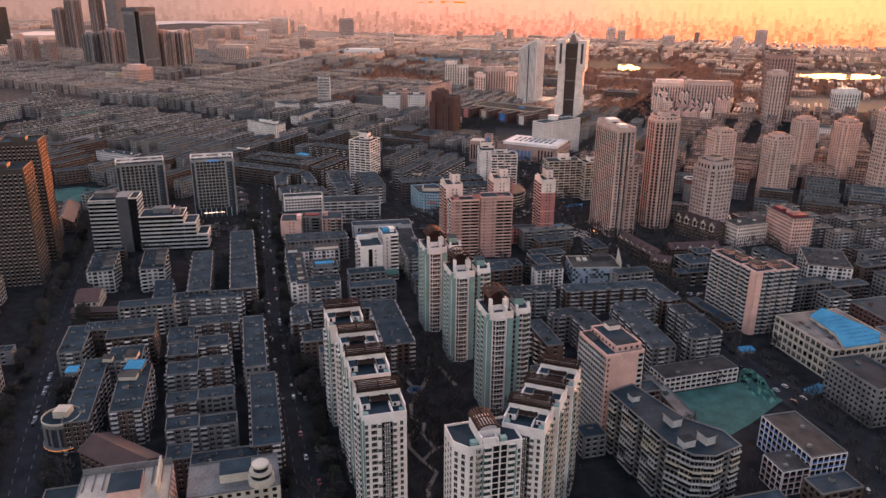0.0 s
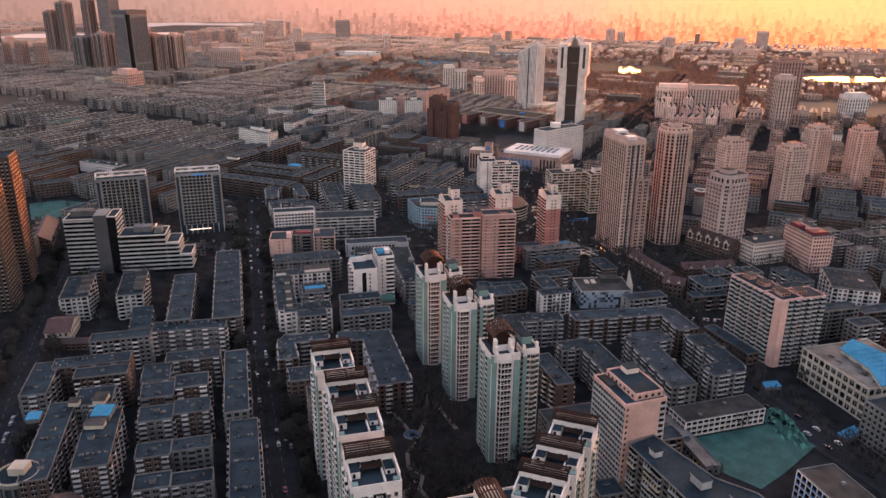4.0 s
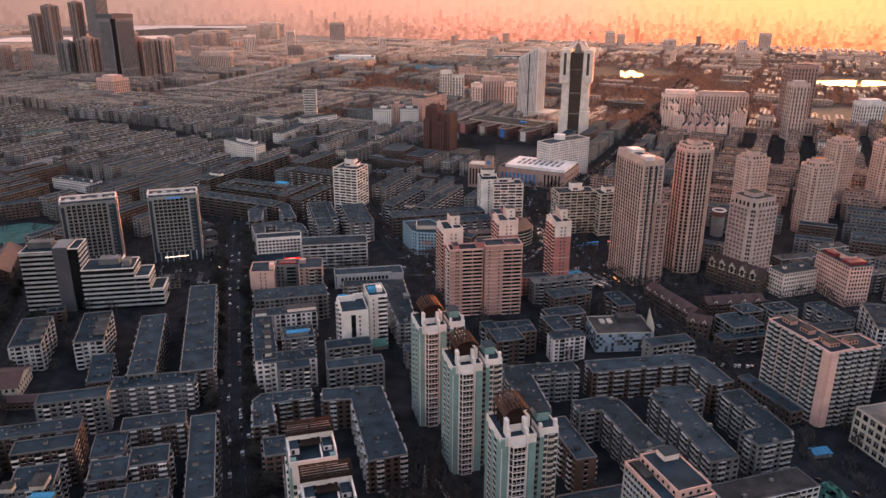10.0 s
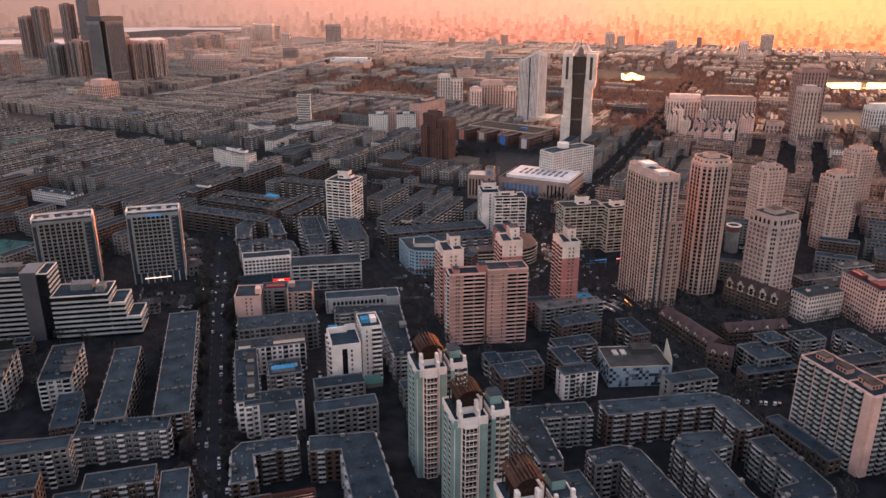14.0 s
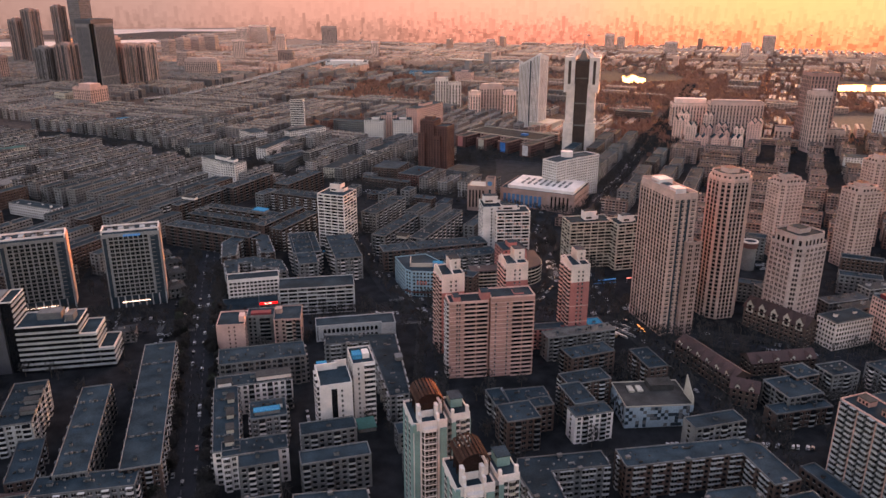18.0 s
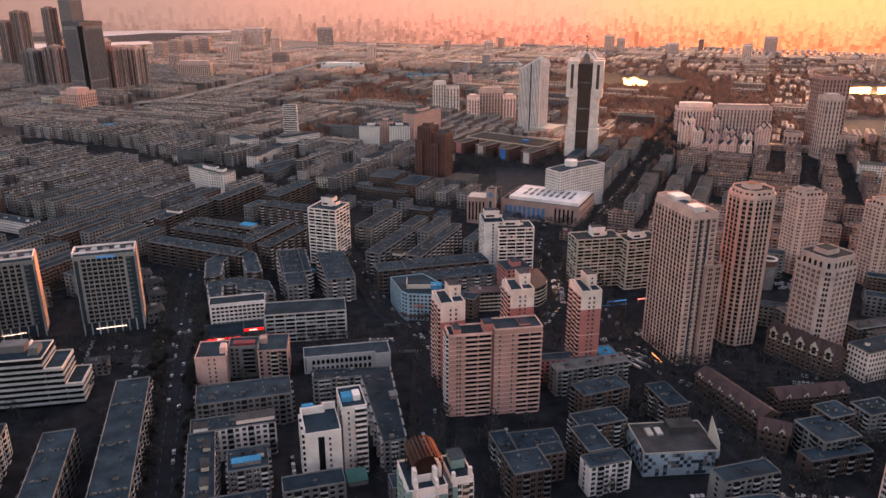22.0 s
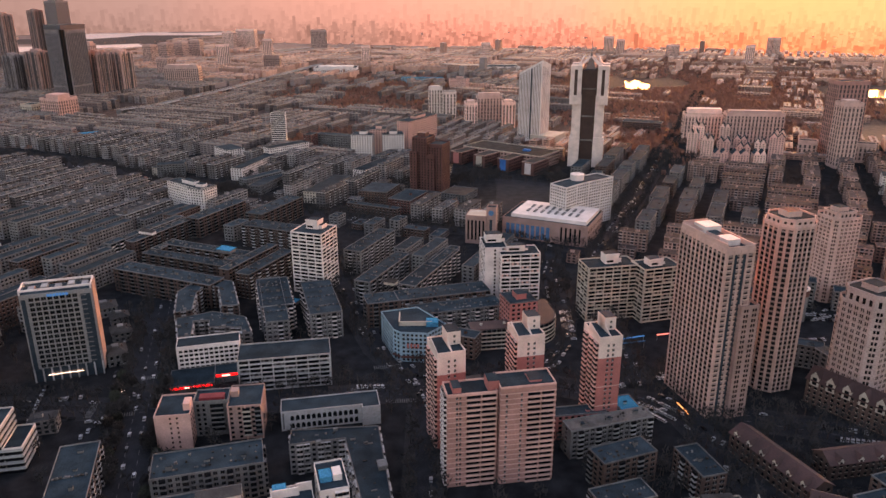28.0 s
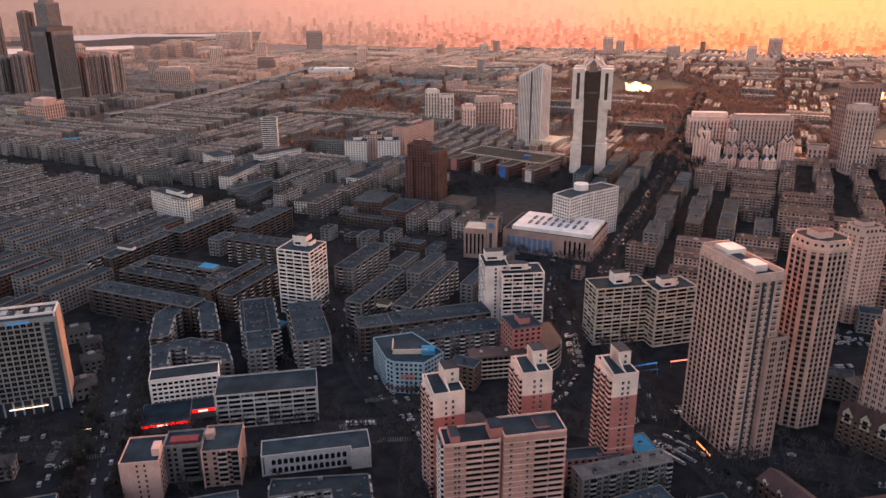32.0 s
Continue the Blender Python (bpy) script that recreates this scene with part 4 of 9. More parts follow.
ta = grid_tower(156.3, 673.6, 15, 17.4, 42, 99, TOWER_BEIGE, 33, "tall beige ribbed apartment tower with small windows and open roof frame", bay=3.5, wfrac=0.6)
for box_ in ((-8.5, -7.9, -20.7, 20.7, 99, 103), (7.9, 8.5, -20.7, 9, 99, 102), (-7.9, 7.9, -20.9, -20.3, 99, 101.5), (-7.9, 7.9, 20.3, 20.9, 99, 104)):
    simple_part(ta, "roof_wall", TOWER_BEIGE, box_)
for box_ in ((-3, 5, -13, -4, 99, 102.6), (-4, 6, 5, 16, 99, 104.6)):
    simple_part(ta, "roof_room", WHITE, box_)
front_a = faces_of(rect(17.4, 42))[0]
for k in range(2):
    strip_on(ta, front_a, 4.6 + k * 5.4, 6.2 + k * 5.4, 0, 97, 0.62, GLASS_TEAL, "glass_strip")
for k in range(33):
    strip_on(ta, front_a, 0.2, 17.2, 1.3 + k * 3, 2.0 + k * 3, 0.56, TOWER_BEIGE, "floor_band")
for k in range(8):
    simple_part(ta, "roof_beam", TOWER_BEIGE, (-7.8, 7.8, 7 + k * 1.7, 7.4 + k * 1.7, 102.6, 103.1))
grid_tower(169, 656.5, 15, 11.5, 10, 67, SALMON, 22, "narrow pinkish stair tower against a taller block", bay=5, ribs=False, wfrac=0.5)
grid_tower(205, 692, 15, 25.5, 25, 103, TOWER_BEIGE, 34, "tall brownish chamfered apartment tower with ribbed front", bay=3.1, chamfer=6, wfrac=0.58, crown=[(0, 3.5, 1.2)])
grid_tower(-327, 536, 15, 36, 28, 89, DARK_TOWER, 29, "tall brown tower with a dark window grid", bay=3.2)
grid_tower(-338, 587, 15, 30, 24, 99, DARK_TOWER, 33, "tall brown tower with a dark glass flank", bay=3.2)
grid_tower(249, 670, 25, 31, 29, 63, PALE_TOWER, 18, "pale pink tower with paired windows and a stepped chamfered crown", bay=3.4, ribs=False, chamfer=5, crown=[(0, 7, 2.5)])
for x, y, r in ((310, 824, 15), (360, 793, 15), (440, 905, 15), (487, 896, 15), (492, 815, 15)):
    grid_tower(x, y, r, 27, 24, 92 if y == 815 else 66, TOWER_BEIGE, 22, "beige apartment tower with balconies and a white roof frame", bay=3.6, chamfer=4, crown=[(0, 4, 4.0)], ribs=False, group="beige towers")


def pink_slab(x, y, rot):
    """Pink slab of flats with long pale balcony bands."""
    ob = thing("apartment_slab", x, y, rot, "pink high-rise apartment slab with pale balcony bands and dark roof", "apartment tower")
    h, n = 50.0, 18
    fh = h / n
    for k, (poly, up) in enumerate(((rect(24, 13, -13, 1.5), 0), (rect(27, 15, 13.5, 0.5), 2.5))):
        walls(ob, poly, h + up, DULL_PINK, name="wall")
        flat_roof(ob, poly, h + up, ROOF, PINK_PALE, 1.0)
        fs = faces_of(poly)
        for fl in range(n):
            z = fl * fh
            band, deep = Mesh(), Mesh()
            for fi in (0, 1, 3):
                fc = fs[fi]
                band.on(fc, 0, fc[3], z + fh - 0.45, z + fh - 0.1, -0.1, 0.3)
            part("floor_band", band, PINK_PALE, ob)
            a, b = (8.8, 23.6) if k == 0 else (12.8, 26.4)
            for q in range(2):
                s0, s1 = a + (b - a) * q / 2 + 0.3, a + (b - a) * (q + 1) / 2 - 0.3
                bal = Mesh()
                bal.on(fs[0], s0, s1, z - 0.1, z + 0.75, 0, 1.1, 0)
                bal.on(fs[0], s0 + 0.1, s1 - 0.1, z + 0.75, z + fh - 0.45, -0.1, 0.32, 1)
                part("balcony", bal, [PINK_PALE, GLASS], ob)
            if k == 0:
                for q in range(2):
                    bal = Mesh()
                    bal.on(fs[3], 1.0 + q * 6, 5.5 + q * 6, z, z + 1.0, 0, 1.4, 0)
                    bal.on(fs[3], 1.2 + q * 6, 5.3 + q * 6, z + 1.0, z + fh - 0.3, 0, 1.2, 1)
                    part("balcony", bal, [WHITE, GLASS], ob)
        win = Mesh()
        windows_each(ob, fs[0], [4.6, 6.2] if k == 0 else [3.0, 10.2], n, fh, 0.9, 1.3, into=win)
        windows_each(ob, fs[1], [4.0, 9.0], n, fh, 1.0, 1.3, into=win)
        part("glazing", win, [GLASS, FRAME], ob, kind="stuff")
        rear = Mesh()
        rows_on(rear, fs[2], n, fh, 3.5, 0.45)
        part("rear_windows", rear, [GLASS, FRAME], ob, kind="stuff")
    for bx, bw, bz in ((-2.5, 5.5, 5.0), (-20, 4, 3.0), (18, 6, 3.5)):
        lb = Mesh()
        lb.box(bx - bw / 2, bx + bw / 2, -3, 5, h, h + bz, 0, 1)
        part("lift_house", lb, [PINK, ROOF], ob)
    return ob


def pink_tower(x, y, rot, h, w=15.0, d=19.0, split=0.8):
    """Tower with a pink shaft, a white top storey block and pointed roof fins."""
    ob = thing("apartment_tower", x, y, rot, "narrow pink tower with white upper storeys and pointed roof walls", "apartment tower", "pink towers")
    n = round(h / 2.9)
    fh = h / n
    poly = rect(w, d)
    zs = round(n * split) * fh
    walls(ob, poly, zs, PINK)
    walls(ob, poly, h, TOP_CREAM, zs, "upper_wall")
    flat_roof(ob, poly, h, ROOF, TOP_CREAM, 0.9, 0.4)
    fs = faces_of(poly)
    rear = Mesh()
    windows_each(ob, fs[0], [w * 0.4, w * 0.62], n - 1, fh, 1.1, 1.3, into=rear)
    windows_each(ob, fs[1], [d * 0.25, d * 0.7], n - 1, fh, 1.1, 1.3, into=rear)
    for s in (d * 0.2, d * 0.55, d * 0.85):
        balcony_stack(ob, fs[3], s - 2.2, s + 2.2, n - 1, fh, 0, 1.2, [PINK_PALE, GLASS, FRAME])
    band = Mesh()
    for k in (0.3, 0.5):
        z = round(n * k) * fh
        for fc in fs:
            band.on(fc, 0, fc[3], z, z + 0.5, 0, 0.12)
    part("string_course", band, PINK_PALE, ob)
    rows_on(rear, fs[2], n, fh, 3.5, 0.4)
    part("glazing", rear, [GLASS, FRAME], ob, kind="stuff")
    up = Mesh()
    up.box(w * 0.02, w / 2, -d * 0.05, d * 0.42, h, h + 7.5, 0, 1)
    up.hexa([(w * 0.02, -d / 2, h), (w * 0.06, -d / 2, h), (w * 0.06, d * 0.3, h), (w * 0.02, d * 0.3, h), (w * 0.02, -d * 0.3, h + 1), (w * 0.06, -d * 0.3, h + 1), (w * 0.06, d * 0.3, h + 7), (w * 0.02, d * 0.3, h + 7)])
    part("stair_tower", up, [TOP_CREAM, ROOF], ob)
    wm = window_mesh(1.0, 1.3)
    for k in range(2):
        part("window", wm, None, ob, at=Matrix.Translation((w * 0.28, -d * 0.05, h + 1.2 + 3 * k)))
    fin = Mesh()
    fin.hexa([(-w / 2, -d / 2 + 0.4, h), (-w / 2 + 0.4, -d / 2 + 0.4, h), (-w / 2 + 0.4, d * 0.2, h), (-w / 2, d * 0.2, h), (-w / 2, -d / 2 + 0.4, h + 1), (-w / 2 + 0.4, -d / 2 + 0.4, h + 1), (-w / 2 + 0.4, d * 0.2, h + 4), (-w / 2, d * 0.2, h + 4)])
    part("roof_fin", fin, TOP_CREAM, ob)
    return ob


pink_slab(30.4, 601.9, 9)
pink_tower(7.0, 636.6, 15, 55, 15, 20)
pink_tower(50, 650, 12, 57, 15, 18)
pink_tower(91, 648, 12, 57, 13, 20)
rngL = random.Random(8)
plain_block(62, 636, 62, 9, 8, 14, rngL, PINK, "podium", "low pink podium linking the towers", "building")
plain_block(108, 652, 12, 18, 12, 9, rngL, BLUE_WALL, "blue_shed", "small blue sheet-roofed hall beside the towers", "building", roof=ROOF_BLUE)

# slab of flats and others near the right edge


def bent_slab(points, h, wall, band, label, huts=()):
    """Flats on a bent plan: a pale balcony band for each floor, a dark roof and pale roof huts."""
    cx, cy = sum(p[0] for p in points) / len(points), sum(p[1] for p in points) / len(points)
    ob = thing("apartment_slab", cx, cy, 0, label, "apartment block", "banded slabs")
    poly = [(x - cx, y - cy) for x, y in points]
    walls(ob, inset(poly, 1.0), h, wall)
    flat_roof(ob, poly, h, ROOF, wall, 0.7, 0.4)
    n = round(h / 2.9)
    fh = h / n
    glass = Mesh()
    outer = [f for f in faces_of(poly) if f[2][1] < 0.6]
    for fl in range(n):
        for fc in outer:
            k = max(1, round(fc[3] / 5.5))
            for j in range(k):
                a, b = fc[3] * j / k + 0.15, fc[3] * (j + 1) / k - 0.15
                if j % 3 != 1 or k < 3:
                    mb = Mesh()
                    deep = (0.1, 0.45, -0.15)[(fl * 5 + j * 7) % 3]
                    mb.on(fc, a, b, fl * fh, fl * fh + 1.0, -1.0, deep, 0)
                    for q in range(3):
                        s_ = a + (b - a) * (q + 0.3) / 3
                        mb.on(fc, s_, s_ + 0.12, fl * fh + 1.0, fl * fh + fh - 0.25, -0.6, deep - 0.05, 0)
                    part("balcony", mb, (band, CONCRETE, band, FRAME, CREAM)[(fl * 3 + j * 5 + (fl * j) % 4) % 5], ob)
                    glass.on(fc, a + 0.1, b - 0.1, fl * fh + 1.05, fl * fh + fh - 0.25, -1.0, -0.1, 0)
                else:
                    glass.on(fc, a + 1.4, b - 1.4, fl * fh + 1.0, fl * fh + 2.4, -1.0, -0.9, 0)
    part("glazing", glass, [GLASS], ob, kind="stuff")
    for x, y, w, d, hh, rot in huts:
        mb = Mesh()
        mb.turned(x - cx, y - cy, w, d, h, h + hh, rot, 0)
        mb.turned(x - cx, y - cy, w + 0.6, d + 0.6, h + hh, h + hh + 0.35, rot, 0, 1)
        part("roof_hut", mb, [band, ROOF], ob)
    return ob


bent_slab([(82, 319), (98, 276), (107, 267), (116, 266.5), (130, 274.5), (126, 286), (112, 296), (95, 327)], 32, PLASTER, BAND_STONE, "bent slab of flats with white balcony bands and roof huts",
          ((104.8, 292, 7, 5, 3.6, -70), (106, 275, 6, 4.5, 3.2, 20), (115.5, 278, 5, 6, 4, 25), (92, 312, 4, 4, 2.6, -70)))


def office_slab(x, y, rot):
    """A tall slab: thin bands on the long side, a blank pink end and a set-back penthouse."""
    ob = thing("office_slab", x, y, rot, "tall slab with thin grey bands, blank pink end wall and penthouse", "office tower")
    w, d, h = 21, 27.6, 50
    poly = rect(w, d)
    walls(ob, poly, h, PINK_PALE)
    flat_roof(ob, poly, h, ROOF, PINK_PALE, 0.9, 0.4)
    fs = faces_of(poly)
    glass = Mesh()
    for fl in range(17):
        z = fl * 2.9 + 0.9
        glass.on(fs[3], 0.6, d - 0.6, z, z + 1.5, 0, 0.05, 0)
        for k in range(13):
            glass.on(fs[3], 0.8 + k * 2.1, 1.1 + k * 2.1, z, z + 1.5, 0, 0.3, 1)
        mb = Mesh()
        mb.on(fs[3], 0.3, d - 0.3, z - 1.2, z, 0, 0.35)
        part("floor_band", mb, BAND_STONE, ob)
        for s in (3, 8, 13, 18, 23):
            glass.on(fs[1], s, s + 2.0, z, z + 1.5, 0, 0.06, 0)
        glass.on(fs[0], 0.8, 1.6, z, z + 1.2, 0, 0.06, 0)
        glass.on(fs[0], w - 3, w - 0.6, z, z + 1.5, 0, 0.06, 0)
        glass.on(fs[0], w - 3.2, w - 0.2, z - 1.0, z, 0, 0.6, 1)
    part("glazing", glass, [GLASS, BAND_STONE], ob, kind="stuff")
    pent = [(-4.5, -11.5), (w / 2 - 0.6, -11.5), (w / 2 - 0.6, d / 2 - 1), (-4.5, d / 2 - 1)]
    walls(ob, pent, h + 2.8, PINK_PALE, h, "penthouse_wall")
    flat_roof(ob, pent, h + 2.8, ROOF, PINK_PALE, 0.8, 0.4)
    pw = Mesh()
    for fc in (faces_of(pent)[3], faces_of(pent)[0]):
        rows_on(pw, fc, 1, 2.6, 3.2, 0.4, h)
    part("penthouse_glazing", pw, [GLASS, FRAME], ob, kind="stuff")
    simple_part(ob, "roof_hut", TOP_CREAM, (2, 8.5, 6, 11.5, h + 2.9, h + 5.6))
    simple_part(ob, "hut_roof", ROOF, (1.7, 8.8, 5.7, 11.8, h + 5.6, h + 5.9))
    simple_part(ob, "roof_step", ROOF_OLD, (-9, -5.2, 2, 12, h + 0.1, h + 1.3))
    return ob


office_slab(85.3, 338, 19)


def school_wing(x, y, rot, w, d, h, wall, fill, label):
    """A school wing whose faces are grids of white frames round coloured panels and glass."""
    ob = thing("school_building", x, y, rot, label, "school")
    poly = rect(w, d)
    walls(ob, poly, h, wall)
    flat_roof(ob, poly, h, ROOF_OLD, PARAPET, 0.6, 0.3)
    n = max(1, round(h / 3.5))
    fh = h / n
    for fc in faces_of(poly):
        if fc[2][1] > 0.7:
            continue
        k = max(2, round(fc[3] / 3.4))
        b = fc[3] / k
        grid = Mesh()
        for i in range(k + 1):
            s = min(max(i * b, 0.2), fc[3] - 0.2)
            grid.on(fc, s - 0.18, s + 0.18, 0, h, 0, 0.4)
        for fl in range(n + 1):
            grid.on(fc, 0, fc[3], max(0, fl * fh - 0.18), fl * fh + 0.12, 0, 0.34)
        part("facade_frame", grid, WHITE, ob)
        for fl in range(n):
            for i in range(k):
                mb = Mesh()
                mb.on(fc, i * b + 0.2, (i + 1) * b - 0.2, fl * fh + 0.15, fl * fh + 1.1, 0, 0.14, 0)
                mb.on(fc, i * b + 0.35, (i + 1) * b - 0.35, fl * fh + 1.1, fl * fh + fh - 0.35, 0, 0.08, 1)
                part("window_panel", mb, [fill, GLASS], ob)
    for q in (-0.3, 0.1):
        simple_part(ob, "roof_box", CONCRETE, (w * q, w * q + 1.8, d * q, d * q + 1.4, h + 0.1, h + 1.4))
    return ob


school_wing(174, 307.5, 14, 19, 36, 17, BLUE_WALL, BLUE_PANEL, "school block with white frames round blue panels")
school_wing(159.5, 291, 14, 14, 14, 13, BRICK, RED_STONE, "brown school annex with white framed window grid")
school_wing(148, 387.5, 17, 49, 15, 9, CREAM, CREAM, "old two-storey school with cream framed windows")

# ---- walk-up apartment blocks, street by street ----
RNG = random.Random(4)
slab(-199.3, 419.2, 41.1, 11.9, 15, 18, RNG)
slab(-219.1, 399.6, 13.4, 37.4, 15, 17, RNG)
slab(-187.0, 344.0, 12.5, 66.9, 15, 16, RNG)
slab(-162.5, 342.0, 16.0, 48.6, 15, 19, RNG)
slab(-181.8, 382.5, 18.5, 18.2, 15, 17, RNG)
slab(-158.7, 407.7, 15.1, 20.5, 15, 17, RNG)
slab(-144.0, 426.2, 30.4, 12.5, 15, 18, RNG)
slab(-150.9, 388.0, 16.9, 16.4, 15, 17, RNG)
slab(-136.2, 398.4, 17.5, 14.8, 15, 17, RNG)
slab(-144.0, 366.1, 16.7, 14.9, 15, 17, RNG)
slab(-128.0, 373.2, 18.1, 14.0, 15, 17, RNG)
slab(-133.7, 334.5, 15.8, 12.2, 15, 17, RNG)
slab(-117.5, 339.6, 18.2, 10.3, 15, 17, RNG)
slab(-125.6, 311.1, 15.5, 11.9, 15, 17, RNG)
slab(-109.0, 313.6, 17.8, 10.0, 15, 17, RNG)
slab(-119.4, 287.9, 11.6, 12.3, 15, 17, RNG)
slab(-97.9, 284.6, 29.3, 10.9, 15, 17, RNG)
slab(-112.1, 398.9, 12.5, 68.8, 15, 18, RNG)
slab(-88.9, 325.0, 13.5, 69.5, 15, 18, RNG)
slab(-161, 472, 45, 14, 10, 15, RNG)
slab(-179.6, 514.6, 15.1, 82.6, 15, 17, RNG)
slab(-156.5, 544.4, 18.3, 132.3, 15, 17, RNG)
slab(-259.5, 531, 18.5, 43, 17, 17, RNG, BAND_STONE, label="grey flats with white end wall and stepped roof huts")
slab(-223, 538, 17.5, 46, 16, 17, RNG, BAND_STONE, label="grey flats with white end wall and stepped roof huts")
slab(-203, 499, 13, 36, 18, 8, RNG, BRICK)
slab(-78.4, 406.2, 12.8, 15.9, 15, 17, RNG)
slab(62.4, 411.5, 10.4, 35.9, 15, 18, RNG)
slab(-107.0, 593.0, 51.0, 20.5, 14, 18, RNG, CONCRETE)
slab(-105.0, 561.5, 42.0, 13.0, 15, 18, RNG, WHITE)
slab(-110.0, 521.0, 13.0, 62.0, 15, 18, RNG, WHITE)
slab(-90.5, 530.5, 19.0, 18.0, 15, 17, RNG, CONCRETE)
slab(-89.5, 495.5, 31.0, 13.0, 15, 18, RNG, WHITE)
slab(76.0, 546.0, 13.0, 22.0, 15, 16, RNG)
slab(80.0, 530.0, 22.0, 10.0, 15, 16, RNG, WHITE)
slab(211.0, 571.0, 16.0, 14.0, 17, 16, RNG)
slab(198.0, 542.0, 36.0, 10.0, 13, 10, RNG, BRICK)
slab(41.2, 524.8, 18.6, 17.4, 15, 18, RNG)
slab(92.0, 597.5, 30.0, 14.0, 20, 16, RNG)
slab(84.0, 566.0, 27.0, 14.0, 17, 16, RNG)
slab(91.5, 626, 48, 10.5, 16, 16, RNG, CONCRETE, roof=OLD_SCREED)
slab(128.0, 592.0, 13.0, 25.0, 14, 14, RNG)
slab(33.7, 552.6, 23.1, 9.0, -75, 9, RNG)
slab(50.0, 556.0, 24.0, 16.0, 10, 9, RNG)
slab(200.2, 555.7, 22.8, 21.8, 15, 14, RNG)
slab(268.8, 571.1, 31.4, 14.8, -75, 14, RNG)
slab(234.7, 573.7, 19.4, 14.4, 15, 16, RNG)
slab(301.9, 551.3, 31.4, 43.6, -16, 18, RNG, WHITE)
slab(-113.7, 786.4, 15.8, 83.1, 15, 18, RNG)
slab(-115.3, 798.9, 23.4, 54.5, 15, 18, RNG)
slab(-79.9, 788.4, 22.3, 62.0, 15, 18, RNG)
slab(8.1, 798.3, 69.0, 19.6, 15, 18, RNG)
slab(16.9, 773.2, 66.0, 17.7, 15, 17, RNG)
slab(-36.2, 785.7, 23.1, 18.4, 15, 18, RNG)
slab(-37.9, 849.5, 13.6, 71.0, -24, 18, RNG)
slab(0.0, 849.1, 14.6, 88.9, -24, 18, RNG)
slab(12.3, 876.3, 9.0, 45.1, -24, 18, RNG)
slab(-52.8, 912.8, 16.7, 64.9, -24, 20, RNG)
slab(-190.0, 894.0, 88.0, 12.5, -24, 20, RNG)
slab(-199.5, 871.5, 88.0, 12.0, -24, 19, RNG)
slab(-232.0, 897.5, 9.0, 10.5, -24, 19.4, RNG)
slab(-163.0, 869.0, 9.0, 10.0, -24, 19.5, RNG)
slab(-147.7, 864.7, 9.5, 66.0, -24, 22, RNG)
slab(-133.5, 859.4, 12.9, 62.4, -24, 20, RNG)
slab(-264.5, 954.5, 9.5, 93.0, -24, 18, RNG)
slab(-248.0, 961.5, 9.5, 90.0, -24, 17, RNG)
slab(-205.8, 838.6, 95.2, 17.5, -24, 18, RNG)
slab(-278.1, 927.9, 11.8, 45.7, -24, 15, RNG)
slab(-215.3, 1019.1, 15.5, 73.3, -24, 18, RNG)
slab(-141.8, 954.2, 66.1, 20.3, -24, 20, RNG)
slab(-158.3, 1027.2, 20.1, 71.6, -24, 20, RNG)

# ---- other buildings of the middle distance ----
rng5 = random.Random(5)


def gabled(x, y, w, d, rot, h, wall, roof, label, dormers=0, rise=None, size=1.0):
    """A pitched-roof building with gables, eaves and dormers."""
    ob = thing("pitched_building", x, y, rot, label, "building")
    walls(ob, rect(w, d), h, wall)
    r = rise or d * 0.3
    mb = Mesh()
    e = 0.7
    for sgn in (-1, 1):
        a = [(-w / 2 - e, sgn * (d / 2 + e), h - 0.3), (w / 2 + e, sgn * (d / 2 + e), h - 0.3), (w / 2 + e, 0, h + r), (-w / 2 - e, 0, h + r)]
        if sgn > 0:
            a = [a[1], a[0], a[3], a[2]]
        mb.hexa(a + [(px, py, pz + 0.35) for px, py, pz in a])
    part("roof", mb, roof, ob)
    for sx in (-w / 2, w / 2):
        gb = Mesh()
        gb.face([(sx, -d / 2, h), (sx, d / 2, h), (sx, 0, h + r)])
        part("gable", gb, wall, ob)
    ws = Mesh()
    n = max(1, round(h / 3.2))
    for fc in faces_of(rect(w, d)):
        rows_on(ws, fc, n, h / n, 3.4, 0.42)
    part("glazing", ws, [GLASS, CREAM], ob, kind="stuff")
    for k in range(dormers):
        xk = -w / 2 + w * (k + 0.5) / dormers
        db = Mesh()
        q, y0, y1, z0, z1 = 1.3 * size, -d / 2 - 0.2, -d * 0.1, h - 0.5 - (2.5 if size > 1 else 0), h + r * 0.45
        db.box(xk - q, xk + q, y0, y1, z0, z1)
        e0, e1, zr = xk - q - 0.4, xk + q + 0.4, z1 + 2 * size
        db.hexa([(e0, y0 - 0.3, z1 - 0.3), (e1, y0 - 0.3, z1 - 0.3), (e1, y1, z1 - 0.3), (e0, y1, z1 - 0.3), (xk - 0.05, y0 - 0.3, zr), (xk + 0.05, y0 - 0.3, zr), (xk + 0.05, y1, zr), (xk - 0.05, y1, zr)], 1)
        db.face([(e0 + 0.2, y0 - 0.36, z1 - 0.2), (e1 - 0.2, y0 - 0.36, z1 - 0.2), (xk, y0 - 0.36, zr - 0.3)], 0)
        db.box(xk - q * 0.5, xk + q * 0.5, y0 - 0.06, y0 + 0.02, z0 + 0.8, z1 - 0.5, 2)
        part("dormer", db, [CREAM, roof, GLASS], ob)
    return ob


